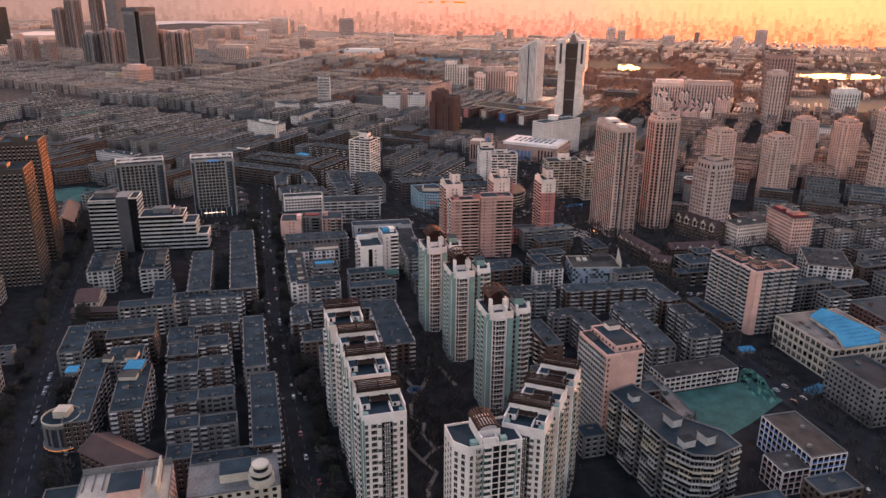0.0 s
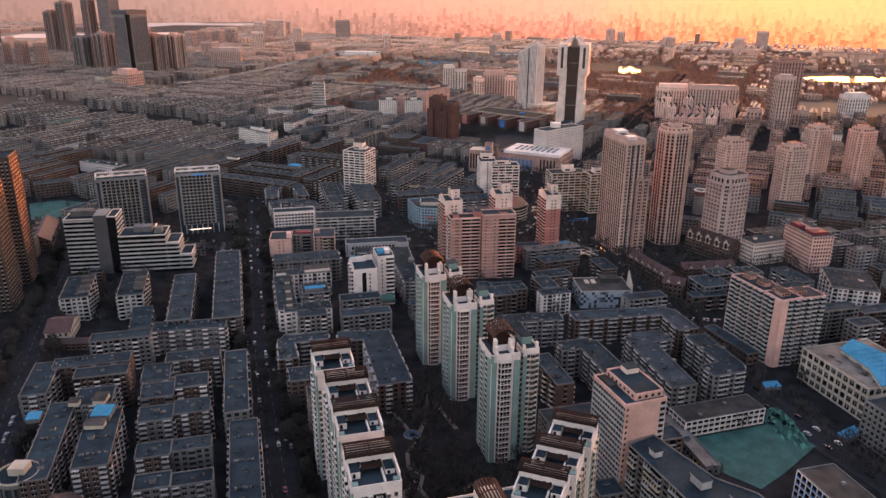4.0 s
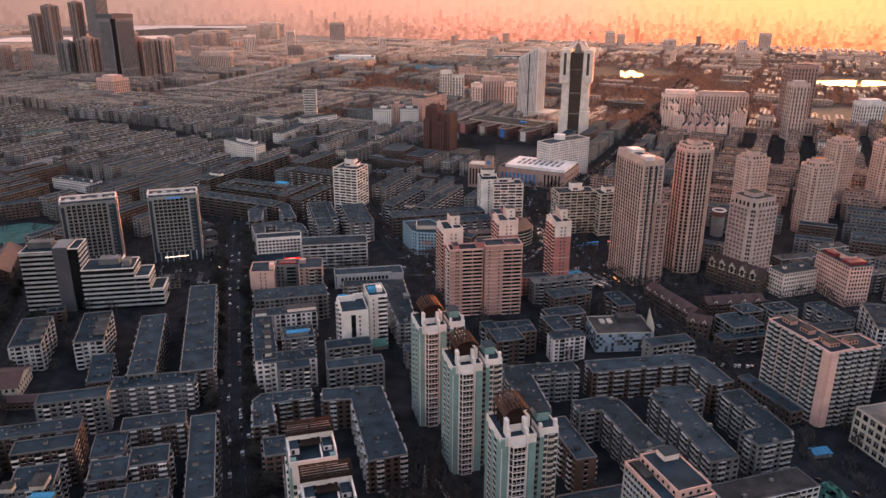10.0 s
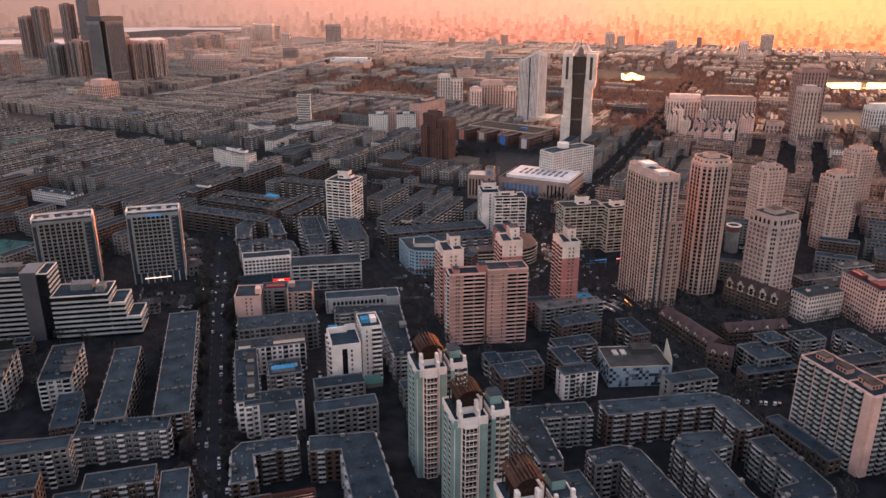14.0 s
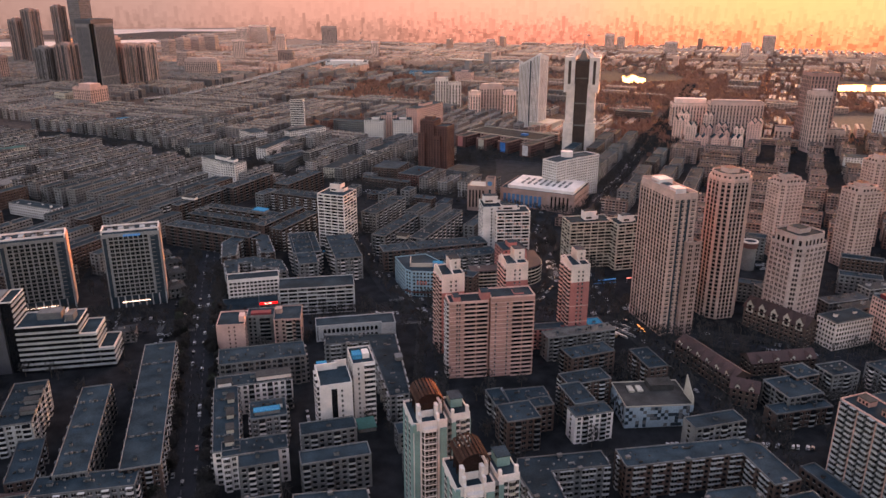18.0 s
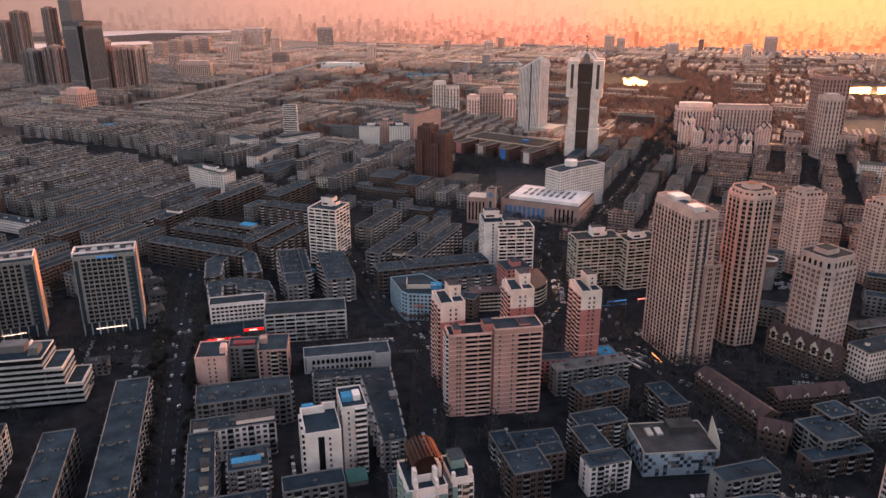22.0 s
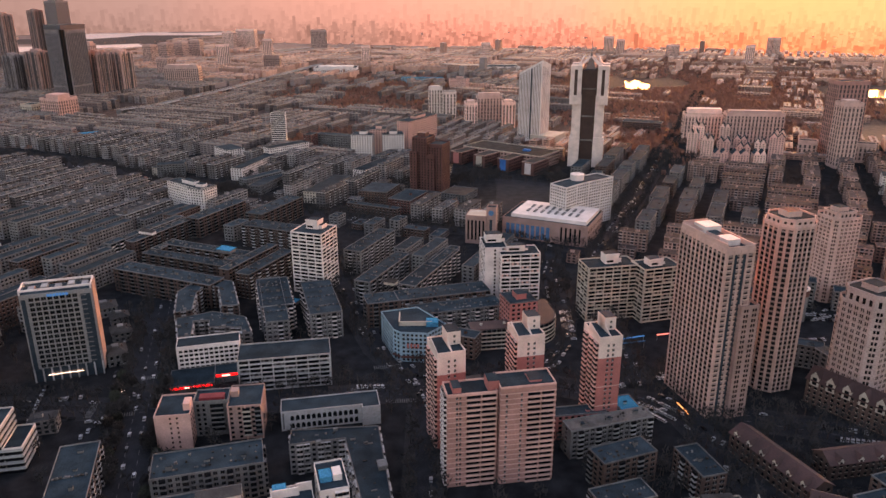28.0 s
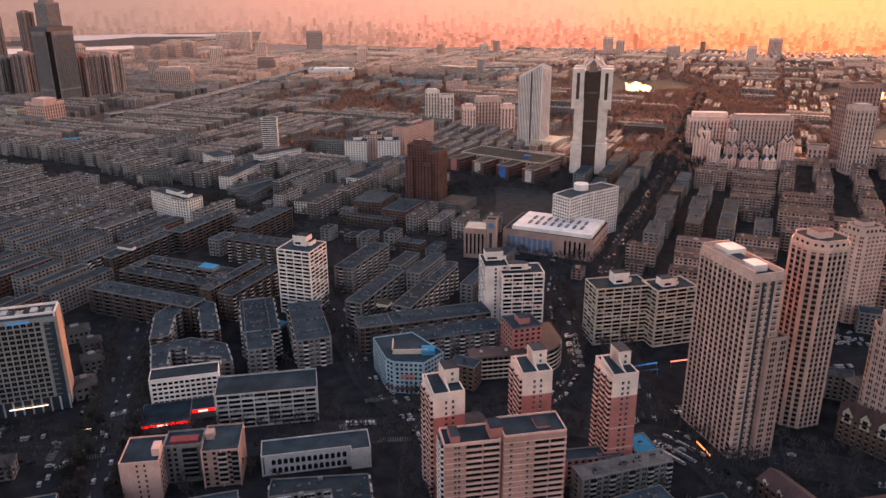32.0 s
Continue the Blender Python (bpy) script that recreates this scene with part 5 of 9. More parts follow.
gabled(-362, 683, 66, 18, -70, 9, BRICK, ROOF_RED, "long hall with a dark red tiled roof", 4)
gabled(-150, 295, 38, 17, -30, 11, BRICK, ROOF_RED, "low brick hall with a dark red pitched roof", 0, 4)
gabled(169.5, 598, 52, 14, -70, 11, BRICK, ROOF_RED, "long brick lodge with red tiled roof and dormers", 6)
gabled(214, 603.5, 44, 13, 9, 9, BRICK, ROOF_RED, "long low brick lodge with red tiled roof", 4)
gabled(177, 564, 15, 13, -27, 11, BRICK, ROOF_RED, "small brick lodge with a rounded red roof", 2)
gabled(236, 653.5, 46, 14, -56, 15, BRICK, ROOF_RED, "castle-like brick house with pale pointed gables", 5, 6, 1.9)
gabled(-222, 472, 66, 8, 6, 5, BRICK, ROOF_RED, "row of low sheds with red roofs", 0, 2)
gabled(-252, 489, 15, 26, 12, 8, CREAM, ROOF_RED, "small house with a red hipped roof", 0, 4)

plain_block(274, 640, 33, 16, 20, 19.5, rng5, TOP_CREAM, "office_building", "pale pink five-storey office with window rows", "office", pitch=2.3)
ro = plain_block(307, 631, 19, 38, 10, 31, rng5, PINK_PALE, "office_building", "pale pink office block with red roof sheds", "office", pitch=2.4)
simple_part(ro, "red_roof_shed", RED_SHEET, (-8, 6, -16, -6, 31.9, 34.2))
simple_part(ro, "red_roof_shed", RED_SHEET, (-8, 0, 2, 14, 31.9, 34.6))


def factory(x, y, rot, w, d, h):
    """An old concrete-framed factory: tall windows between pale piers, a crumbling pale roof edge."""
    ob = thing("factory_building", x, y, rot, "pale old factory block with tall dark windows and crumbling roof", "building")
    poly = rect(w, d)
    walls(ob, poly, h, CREAM)
    flat_roof(ob, poly, h, OLD_SCREED, CREAM, 0.5, 0.4)
    rg = random.Random(12)
    for fc in faces_of(poly):
        if fc[2][1] > 0.9:
            continue
        k = int(fc[3] / 4.2)
        b = fc[3] / k
        for i in range(k + 1):
            s_ = min(max(i * b, 0.3), fc[3] - 0.3)
            strip_on(ob, fc, s_ - 0.3, s_ + 0.3, 0, h + 0.3, 0.35, CREAM, "pier")
        for i in range(k):
            for fl in range(4):
                mb = Mesh()
                z = fl * 5.0 + 1.2
                mb.on(fc, i * b + 0.8, (i + 1) * b - 0.8, z, z + 3.0, 0, 0.05, 0)
                if rg.random() < 0.75:
                    mb.on(fc, i * b + 0.8, (i + 1) * b - 0.8, z + 1.9, z + 2.05, 0.05, 0.12, 1)
                    mb.on(fc, (i + 0.5) * b - 0.06, (i + 0.5) * b + 0.06, z, z + 3.0, 0.05, 0.12, 1)
                part("window", mb, [GLASS, FRAME], ob)
    for k in range(16):
        px, py, r = rg.uniform(-w / 2 + 3, w / 2 - 3), rg.uniform(-d / 2 + 2, -d * 0.05), rg.uniform(0.5, 2.0)
        simple_part(ob, "rubble", ROOF_OLD if k % 2 else CONCRETE, (px - r, px + r, py - r * 0.6, py + r * 0.6, h + 0.1, h + rg.uniform(0.3, 1.2)))
    return ob


factory(243.6, 419, -75, 50, 46, 20)
bl = thing("roof_hall", 236, 404, 0, "bright blue sheet-roofed hall built on a factory roof", "roof hall", z=20.3)
plan = [(-3, -17), (20, -11), (29, 3), (11, 40), (-3, 27), (1, 2)]
mb = Mesh()
mb.prism(inset(plan, 0.6), 0, 2.4)
part("hall_wall", mb, CREAM, bl)
mb = Mesh()
mb.prism(plan, 2.4, 2.7)
part("roof_sheet", mb, ROOF_BLUE, bl)
for k in range(9):
    mb = Mesh()
    y = -12 + k * 5
    mb.turned(11 - 0.16 * y + 4, y * 0.9, 15 if 4 < k < 8 else 18, 0.3, 2.7, 2.95, 16)
    part("seam", mb, ROOF_BLUE, bl)
plain_block(233, 359, 36, 24, -75, 22, rng5, CONCRETE, "office_building", "grey stone office with rows of dark windows", "office", pitch=3.0)
plain_block(300, 460, 33, 34, -75, 15, rng5, RED_STONE, "office_building", "dark red office block with a grey roof", "office")
plain_block(302, 551, 31, 40, -16, 18, rng5, WHITE, "office_building", "white office block with an arched doorway", "office")
co = plain_block(-122, 238, 34, 28, 15, 34, rng5, PINK_PALE, "office_building", "pale stone office with a ribbed flat roof", "office", roof=CREAM)
for k in range(9):
    simple_part(co, "roof_rib", CONCRETE, (-15.5 + k * 3.6, -15.1 + k * 3.6, 2, 13, 34.6, 35.3))
simple_part(co, "roof_wall", CREAM, (12.5, 13.3, -8, 12, 34.6, 40))
simple_part(co, "roof_screen", PARAPET, (-16.6, 16.6, 13.2, 13.6, 34.6, 37.4))
plain_block(-85, 256, 36, 22, 15, 28, rng5, CREAM, "office_building", "cream stone office with a round rooftop turret", "office", roof=CONCRETE)
banded(-90, 701, 55, 22, 9, 20, PLASTER, FRAME, rng5, "apartment_slab", "grey seven-storey slab with long balconies", out=1.2)
plain_block(60, 760, 20, 20, 15, 28, rng5, PINK, "apartment_tower", "square pink block with a flat roof", "apartment block")
banded(48, 828, 17, 26, 5, 45, PINK_PALE, WHITE, rng5, "apartment_tower", "stepped white and pink apartment tower with balconies", out=1.0, group="beige mid-rises")
banded(66, 818, 30, 20, 5, 42, PINK_PALE, WHITE, rng5, "apartment_tower", "stepped white and pink apartment tower with balconies", out=1.0, group="beige mid-rises")
banded(129, 795, 38, 20, 10, 40, SPANDREL, CREAM, rng5, "apartment_tower", "cream and mauve apartment block with curved balcony bands", out=1.2, group="curved balcony blocks")
banded(163, 791, 30, 20, 15, 40, SPANDREL, CREAM, rng5, "apartment_tower", "cream and mauve apartment block with curved balcony bands", out=1.2, group="curved balcony blocks")
banded(-92, 852, 27, 26, -20, 49, CONCRETE, WHITE, rng5, "apartment_tower", "white banded mid-rise tower with roof huts", out=1.0)
plain_block(-264, 1094, 62, 17, -40, 26, rng5, WHITE, "apartment_slab", "cream L-shaped slab catching the light", "apartment block")
plain_block(-247, 1080, 22, 22, 66, 26, rng5, WHITE, "apartment_slab", "cream wing of an L-shaped slab", "apartment block")
banded(-226, 1419, 22, 20, 5, 52, GLASS_TEAL, WHITE, rng5, "striped_tower", "small tower of white and black bands", out=0.6, gaps=False)
for wx, wr in ((-93, -8), (-51, 8)):
    plain_block(wx, 1346, 30, 24, wr, 34, rng5, WHITE, "office_building", "white pilastered office wing beside a pink block", "office")
plain_block(-72, 1360, 24, 24, 0, 39, rng5, PINK_PALE, "office_building", "pink office block between two white wings", "office")
plain_block(-140, 1420, 62, 16, -20, 19, rng5, CONCRETE, "office_building", "grey office between dark red pavilions", "office", pitch=4.0)
plain_block(-73, 1241, 68, 18, 63, 13, rng5, WHITE, "office_building", "low white block with dark windows", "office")
plain_block(-119, 1143, 82, 22, 72, 13, rng5, CREAM, "office_building", "long low pale block beside a street", "office")
plain_block(-196, 1175, 66, 18, 73, 10, rng5, PLASTER, "office_building", "low grey wing among bare trees", "office")
plain_block(-57, 1117, 34, 42, -18, 14, rng5, BRICK, "office_building", "dark brown brick hall with a flat roof", "office")
plain_block(-23, 1083, 27, 46, -25, 14, rng5, RED_STONE, "office_building", "dark red brick annex with roof plant", "office")
plain_block(-60, 1060, 62, 9, -26, 9, rng5, BRICK, "shop_row", "low brown shop row with pale window surrounds", "shop", pitch=4.2)
plain_block(-420, 943, 64, 14, -25, 12, rng5, WHITE, "office_building", "low white block with long window rows", "office")
plain_block(-430, 836, 34, 16, 31, 15, rng5, BRICK, "office_building", "dark brown block with white window piers", "office", pitch=4.0)
plain_block(-508, 1041, 74, 26, 76, 10, rng5, CREAM, "office_building", "wide low hall with a pale roof", "hall", roof=CONCRETE)
plain_block(-587, 1200, 50, 18, 49, 18, rng5, CREAM, "office_building", "cream office with a pale green roof", "office", roof=COURT)
plain_block(-278, 1322, 40, 26, -50, 20, rng5, WHITE, "office_building", "white corner office with a roof pavilion", "office")
plain_block(-178, 1410, 14, 20, -20, 22, rng5, RED_STONE, "office_building", "dark red end pavilion of a grey office", "office")
plain_block(-100, 1425, 16, 22, -20, 20, rng5, RED_STONE, "office_building", "dark red end pavilion of a grey office", "office")
plain_block(556, 1123, 52, 22, -25, 22, rng5, WHITE, "office_building", "white corner block beside a dark street", "office")
plain_block(364, 1543, 64, 30, -25, 16, rng5, BRICK, "campus_building", "wide low brown hall with tall slots", "hall", pitch=4.0)
plain_block(100, 2499, 120, 50, -25, 22, rng5, HAZE_WALL, "campus_building", "wide low hall with a deep roof in the woods", "hall", roof=HAZE_ROOF)
plain_block(-13, 2246, 108, 20, -3, 13, rng5, BLUE_WALL, "market_hall", "long blue sheet-clad hall among woods", "hall", roof=ROOF_BLUE)
plain_block(76, 2099, 44, 20, -25, 28, rng5, PINK_PALE, "apartment_block", "pink block of flats at the wood's edge", "apartment block")
plain_block(-332, 1238, 34, 18, 14, 17, rng5, PLASTER, "office_building", "grey six-storey office with window rows", "office")
plain_block(-16, 1412, 84, 20, 60, 46, rng5, PINK_PALE, "office_building", "tall pale pink office slab", "office")
plain_block(-229, 1262, 100, 16, 74, 15, rng5, WHITE, "office_building", "long low white wing with rows of windows", "office")
plain_block(-200, 1330, 66, 16, 45, 22, rng5, WHITE, "office_building", "white block of offices with a flat roof", "office")
plain_block(-330, 1272, 84, 14, 58, 11, rng5, CREAM, "office_building", "long low cream block behind trees", "office")
plain_block(-206, 1190, 60, 13, 53, 12, rng5, PLASTER, "office_building", "grey low block beside a street", "office")
plain_block(-548, 1492, 36, 18, 30, 11, rng5, CREAM, "market_hall", "low hall with a blue sheet roof", "hall", roof=ROOF_BLUE)

# roof huts and blank end walls of the white and pink mid-rises
for mx, my, mw, md, mr, mh, hut in ((48, 828, 17, 26, 5, 45, (-6, 6, -2, 9, 6)), (66, 818, 30, 20, 5, 42, (-9, 4, -4, 5, 4)), (129, 795, 38, 20, 10, 40, (-4, 6, -4, 5, 7)), (163, 791, 30, 20, 15, 40, (-8, 2, -5, 4, 5)), (-92, 852, 27, 26, -20, 49, (-6, 4, -1, 9, 7))):
    ob = thing("roof_storey", mx, my, mr, "white roof storey with dark flat top on flats", "roof storey", z=mh + 1.0)
    a, b, c, d, e = hut
    mb = Mesh()
    mb.box(a, b, c, d, 0, e, 0, 1)
    mb.box(a - 0.3, b + 0.3, c - 0.3, c, e - 1.2, e + 0.6, 0)
    part("hut", mb, [WHITE, ROOF], ob)
    mb = Mesh()
    mb.box(a + 1, b - 4, c - 0.06, c, 1, 2.6, 0)
    part("window", mb, GLASS, ob)
    mb = Mesh()
    mb.box(b, b + 3, c + 2, d, 0, e * 0.45, 0, 1)
    part("side_hut", mb, [WHITE, ROOF], ob)
ob = thing("end_wall", 48, 828, 5, "blank white end wall with one window column", "wall")
fc = faces_of(rect(17, 26))[0]
mb = Mesh()
mb.on(fc, 0, 13, 0, 46, -0.3, 0.25, 0)
part("wall", mb, WHITE, ob)
mb = Mesh()
for k in range(15):
    mb.on(fc, 7, 8.4, 1.5 + 2.95 * k, 3.1 + 2.95 * k, 0.25, 0.32, 0)
part("glazing", mb, GLASS, ob, kind="stuff")

# ---- buildings with faces of their own ----
rng6 = random.Random(66)


def outline_block(name, poly, h, wall, label, category, roof=None, pitch=3.0, rot=0, frac=0.5, rim=None, seen_only=False):
    """A building on any outline, given in world metres: walls, roof, windows."""
    cx, cy = sum(p[0] for p in poly) / len(poly), sum(p[1] for p in poly) / len(poly)
    h = lifted(h)
    ob = thing(name, cx, cy, 0, label, category)
    q = [(px - cx, py - cy) for px, py in poly]
    walls(ob, q, h, wall)
    flat_roof(ob, q, h, roof or ROOF, rim or wall, 0.9)
    win = Mesh()
    n = max(1, round(h / 3.1))
    for fc in faces_of(q):
        if fc[3] > 4:
            rows_on(win, fc, n, h / n, pitch, frac, 0, 0.5)
    part("glazing", win, [GLASS, FRAME], ob, kind="stuff")
    return ob, q, h


# pale blue corner building with a little court in its roof
ob, q, h = outline_block("corner_building", [(-34.4, 756), (-25, 728), (-20, 723), (-2.3, 721), (9.7, 735), (-9.5, 763)], 20, BLUE_WALL, "pale blue corner shop building with many square windows", "shop building", pitch=2.6, frac=0.55)
simple_part(ob, "roof_court", CREAM, (-8, 14, -4, -3.4, h, h + 3.2), (-8, -7.4, -4, 12, h, h + 3.2))
simple_part(ob, "roof_shed", ROOF_BLUE, (10, 18, -6, 2, h, h + 3.0))
mb = Mesh()
for fc in faces_of(q)[1:4]:
    mb.on(fc, 0.3, fc[3] - 0.3, 3.2, 4.4, 0, 1.2)
part("shop_canopy", mb, RED_STONE, ob)
mb = Mesh()
for k in range(4):
    mb.on(faces_of(q)[2], 4 + k * 2.2, 5.4 + k * 2.2, 10.2, 13.2, 0.2, 0.5)
part("wall_sign", mb, PINK, ob, "pink wall sign of unreadable bars")

# hall with a white ridged roof and a colonnade of glass
ha = thing("cinema_hall", 121, 987, -26, "broad salmon hall with white ridged roof and glazed front", "hall")
walls(ha, rect(84, 58), 20, SALMON)
flat_roof(ha, rect(84, 58), 20, ROOF, SALMON, 1.0)
fh = faces_of(rect(84, 58))
mb = Mesh()
mb.prism([(-35, -24), (39, -24), (39, 26), (-35, 26)], 20, 23.5)
part("raised_roof", mb, WHITE, ha)
for k in range(8):
    for r in range(2):
        simple_part(ha, "roof_light", CONCRETE, (-24 + k * 7, -21.6 + k * 7, -12 + r * 15, -2 + r * 15, 23.5, 24.3))
for k in range(9):
    mb = Mesh()
    mb.on(fh[0], 4 + k * 5.0, 7.4 + k * 5.0, 2, 15, 0, 0.2)
    part("tall_window", mb, GLASS_BLUE, ha)
for k in range(5):
    mb = Mesh()
    mb.on(fh[0], 58 + k * 4.4, 59.8 + k * 4.4, 3, 17, 0, 0.2)
    part("tall_window", mb, GLASS, ha)
mb = Mesh()
rows_on(mb, fh[1], 3, 6, 5, 0.3)
part("side_glazing", mb, [GLASS, SALMON], ha, kind="stuff")

# clock tower and slotted office beside it
cb = thing("clock_building", 50, 968, -15, "salmon office with tall dark slots and a clock tower", "office")
walls(cb, rect(20, 22, -4, 0), 27, SALMON)
flat_roof(cb, rect(20, 22, -4, 0), 27, CREAM, SALMON, 0.8)
walls(cb, rect(9, 10, 10, -4), 35, SALMON, name="tower_wall")
flat_roof(cb, rect(9, 10, 10, -4), 35, ROOF, SALMON, 1.5)
fc = faces_of(rect(20, 22, -4, 0))[0]
for k in range(5):
    mb = Mesh()
    mb.on(fc, 2 + k * 3.6, 3.6 + k * 3.6, 4, 23, 0, 0.25)
    part("window_slot", mb, GLASS, cb)
ft = faces_of(rect(9, 10, 10, -4))
mb = Mesh()
mb.on(ft[0], 3.2, 5.8, 2, 24, 0, 0.25)
part("window_slot", mb, GLASS_TEAL, cb)
mb = Mesh()
k = 16
ring_ = [(10 + 2.6 * math.cos(2 * math.pi * i / k), 30.5 + 2.6 * math.sin(2 * math.pi * i / k)) for i in range(k)]
mb.v = [(a, -9.4, b) for a, b in ring_] + [(a, -9.0, b) for a, b in ring_]
mb.f, mb.m = [tuple(range(k))] + [(i, k + i, k + (i + 1) % k, (i + 1) % k) for i in range(k)], [0] * (k + 1)
part("clock_face", mb, GLASS_BLUE, cb, "blue round clock face")

# white curved hotel with a blue end
front = [(133, 988), (146, 1001), (160, 1012), (174.5, 1022), (189, 1032)]
back = [(px - 13, py + 18) for px, py in front]
ob, q, h = outline_block("hotel_block", front + back[::-1], 45, WHITE, "white curved hotel with rows of small windows and a blue end", "hotel", pitch=3.0, frac=0.5)
fs = faces_of(q)
strip_on(ob, fs[4], 1, 21, 1, h - 2, 0.4, BLUE_WALL, "blue_end")
mb = Mesh()
mb.prism([(-4 + 7 * math.cos(2 * math.pi * i / 18), 4 + 7 * math.sin(2 * math.pi * i / 18)) for i in range(18)], h, h + 6)
part("roof_drum", mb, WHITE, ob)

# dark red stepped tower
rt = thing("red_tower", 1, 1160, -24, "dark red-brown stepped office tower with narrow windows", "office tower")
for k, (cx, cy, w, d, h) in enumerate(((-8, 0, 19, 24, 64), (10.6, 3, 18, 24, 57), (-14, -14, 9, 6, 48), (6, -11, 10, 4, 44))):
    poly = rect(w, d, cx, cy)
    walls(rt, poly, h, RED_STONE)
    flat_roof(rt, poly, h, ROOF, RED_STONE, 1.2)
    mb = Mesh()
    for fc in faces_of(poly):
        rows_on(mb, fc, int(h / 3.2), 3.2, 3.0, 0.35)
    part("glazing", mb, [GLASS, RED_STONE], rt, kind="stuff")
simple_part(rt, "lift_house", RED_STONE, (-14, -4, -4, 8, 64, 69))

# checkered block with a raised prow
PALE_CLAD = material("pale_blue_cladding", (0.25, 0.33, 0.37), 0.6, stain=0.2)
ck = thing("checkered_building", 119, 552, 4, "pale building with a checkered dark and white facade", "office")
poly = rect(38, 27)
walls(ck, poly, 12.8, PALE_CLAD)
flat_roof(ck, poly, 12.8, ROOF_OLD, CREAM, 0.8)
rngC = random.Random(12)
panels = []
for tone in (GLASS_TEAL, PLASTER, GLASS_TEAL):
    pm = Mesh()
    pm.box(-0.98, 0.98, -0.16, 0, 0, 1.9)
    panels.append(pm.made("dark_panel", [tone]))
for fi, fc in enumerate(faces_of(poly)):
    if fi == 2:
        continue
    for r in range(6):
        for c in range(int(fc[3] / 2)):
            if rngC.random() < 0.40 + (0.15 if (r + c) % 2 else -0.15):
                part("dark_panel", rngC.choice(panels), None, ck, at=at_face(fc, 1 + c * 2.0, 0.4 + r * 2.05))
simple_part(ck, "roof_room", ROOF_OLD, (0, 14, 3, 12, 12.8, 16.3))
for k in range(2):
    simple_part(ck, "roof_vent", CREAM, (-12 + k * 5, -9 + k * 5, 2, 8, 12.9, 14))
mb = Mesh()
mb.hexa([(17.6, -13.5, 0), (19.2, -13.5, 0), (19.2, 0, 0), (17.6, 0, 0), (18.8, -12.5, 16.5), (19.2, -12.5, 16.5), (19.2, -1, 25), (18.8, -1, 25)])
part("prow_wall", mb, CREAM, ck)

# pale slab whose two wings meet at a blank pink pier
for x, y, w, d, rot, first in ((204.3, 474.4, 45, 16, -70.4, True), (217.6, 462.4, 32, 16, 15, False)):
    ob = thing("apartment_slab", x, y, rot, "pale high-rise slab with rows of glazed balconies and pink roof huts", "apartment tower", "pale slabs")
    h, n = 44.0 + (0.06 if first else 0), 15
    fl_h = h / n
    poly = rect(w, d)
    walls(ob, poly, h, PLASTER)
    flat_roof(ob, poly, h, ROOF, PINK_PALE, 0.9)
    fs = faces_of(poly)
    k = 8 if first else 6
    fc = fs[0]
    a, b = (0.4, w - 5.0) if first else (4.5, w - 0.4)
    step = (b - a) / k
    for j in range(k):
        balcony_stack(ob, fc, a + j * step + 0.8, a + (j + 1) * step - 0.8, n, fl_h, 0, 1.5 if j % 2 else 1.0, [BAND_STONE, GLASS, FRAME])
        # every second strip is dark, painted for the shade of recesses not built
        strip_on(ob, fc, a + j * step - 0.55, a + j * step + 0.55, 0, h - 1, 0.12, GLASS_TEAL if j % 2 else PINK_PALE, "dark_recess" if j % 2 else "pier")
    strip_on(ob, fc, w - 4.6 if first else 0.0, w if first else 4.2, 0, h + 0.5, 1.2, PINK_PALE, "blank_pier")
    win = Mesh()
    for g in fs[1:]:
        rows_on(win, g, n, fl_h, 3.4, 0.5)
    part("glazing", win, [GLASS, FRAME], ob, kind="stuff")
    for j in range(3 if first else 2):
        x0 = -w / 2 + 4 + j * (13 if first else 12)
        mb = Mesh()
        mb.box(x0, x0 + 6.5, -2, 3, h, h + 2.8, 0)
        mb.box(x0 - 0.3, x0 + 6.8, -2.3, 3.3, h + 2.8, h + 3.2, 2)
        for q in range(3):
            mb.box(x0 + 0.9 + q * 1.9, x0 + 1.9 + q * 1.9, -2.06, -2.0, h + 0.6, h + 2.0, 1)
        part("roof_hut", mb, [DULL_PINK, GLASS, ROOF_OLD], ob)
plain_block(186.5, 473, 42, 9, -70, 7, rng6, BRICK, "shop_row", "low shop row with a lit sign strip", "shop")
sg = thing("lit_sign", 181.3, 478, -70, "white lit shop sign strip above a pavement", "sign", z=4.6)
simple_part(sg, "sign_panel", LAMP_WHITE, (-6, 6, -0.3, 0, 0, 1.0))
simple_part(sg, "bracket", METAL, (-6, -5.8, 0, 0.6, 0.2, 0.5), (5.8, 6, 0, 0.6, 0.2, 0.5))

# white block with a black slot, and its taller neighbour with side balconies
wb = thing("apartment_tower", -57, 541, 15, "white mid-rise block with a black window slot and stepped roof walls", "apartment block", "white mid-rises")
poly = rect(17, 24)
walls(wb, poly, 32, WHITE)
flat_roof(wb, poly, 32, ROOF, WHITE, 0.9)
fs = faces_of(poly)
strip_on(wb, fs[0], 6.0, 9.0, 2, 30, 0.15, GLASS, "black_slot")
win = Mesh()
windows_each(wb, fs[0], [11.5], 10, 3.0, 1.0, 1.2, into=win)
for g in (fs[1], fs[2]):
    rows_on(win, g, 10, 3.1, 3.4, 0.4)
part("glazing", win, [GLASS, FRAME], wb, kind="stuff")
for q in (0.2, 0.5, 0.8):
    balcony_stack(wb, fs[3], 24 * q - 2, 24 * q + 2, 10, 3.1, 0, 1.2, [WHITE, GLASS, FRAME])
simple_part(wb, "roof_wall", WHITE, (-8.5, -8.1, -12, 6, 32, 35), (-8.5, 3, 5.6, 6.2, 32, 36), (2, 8.5, 8, 8.6, 32, 36))
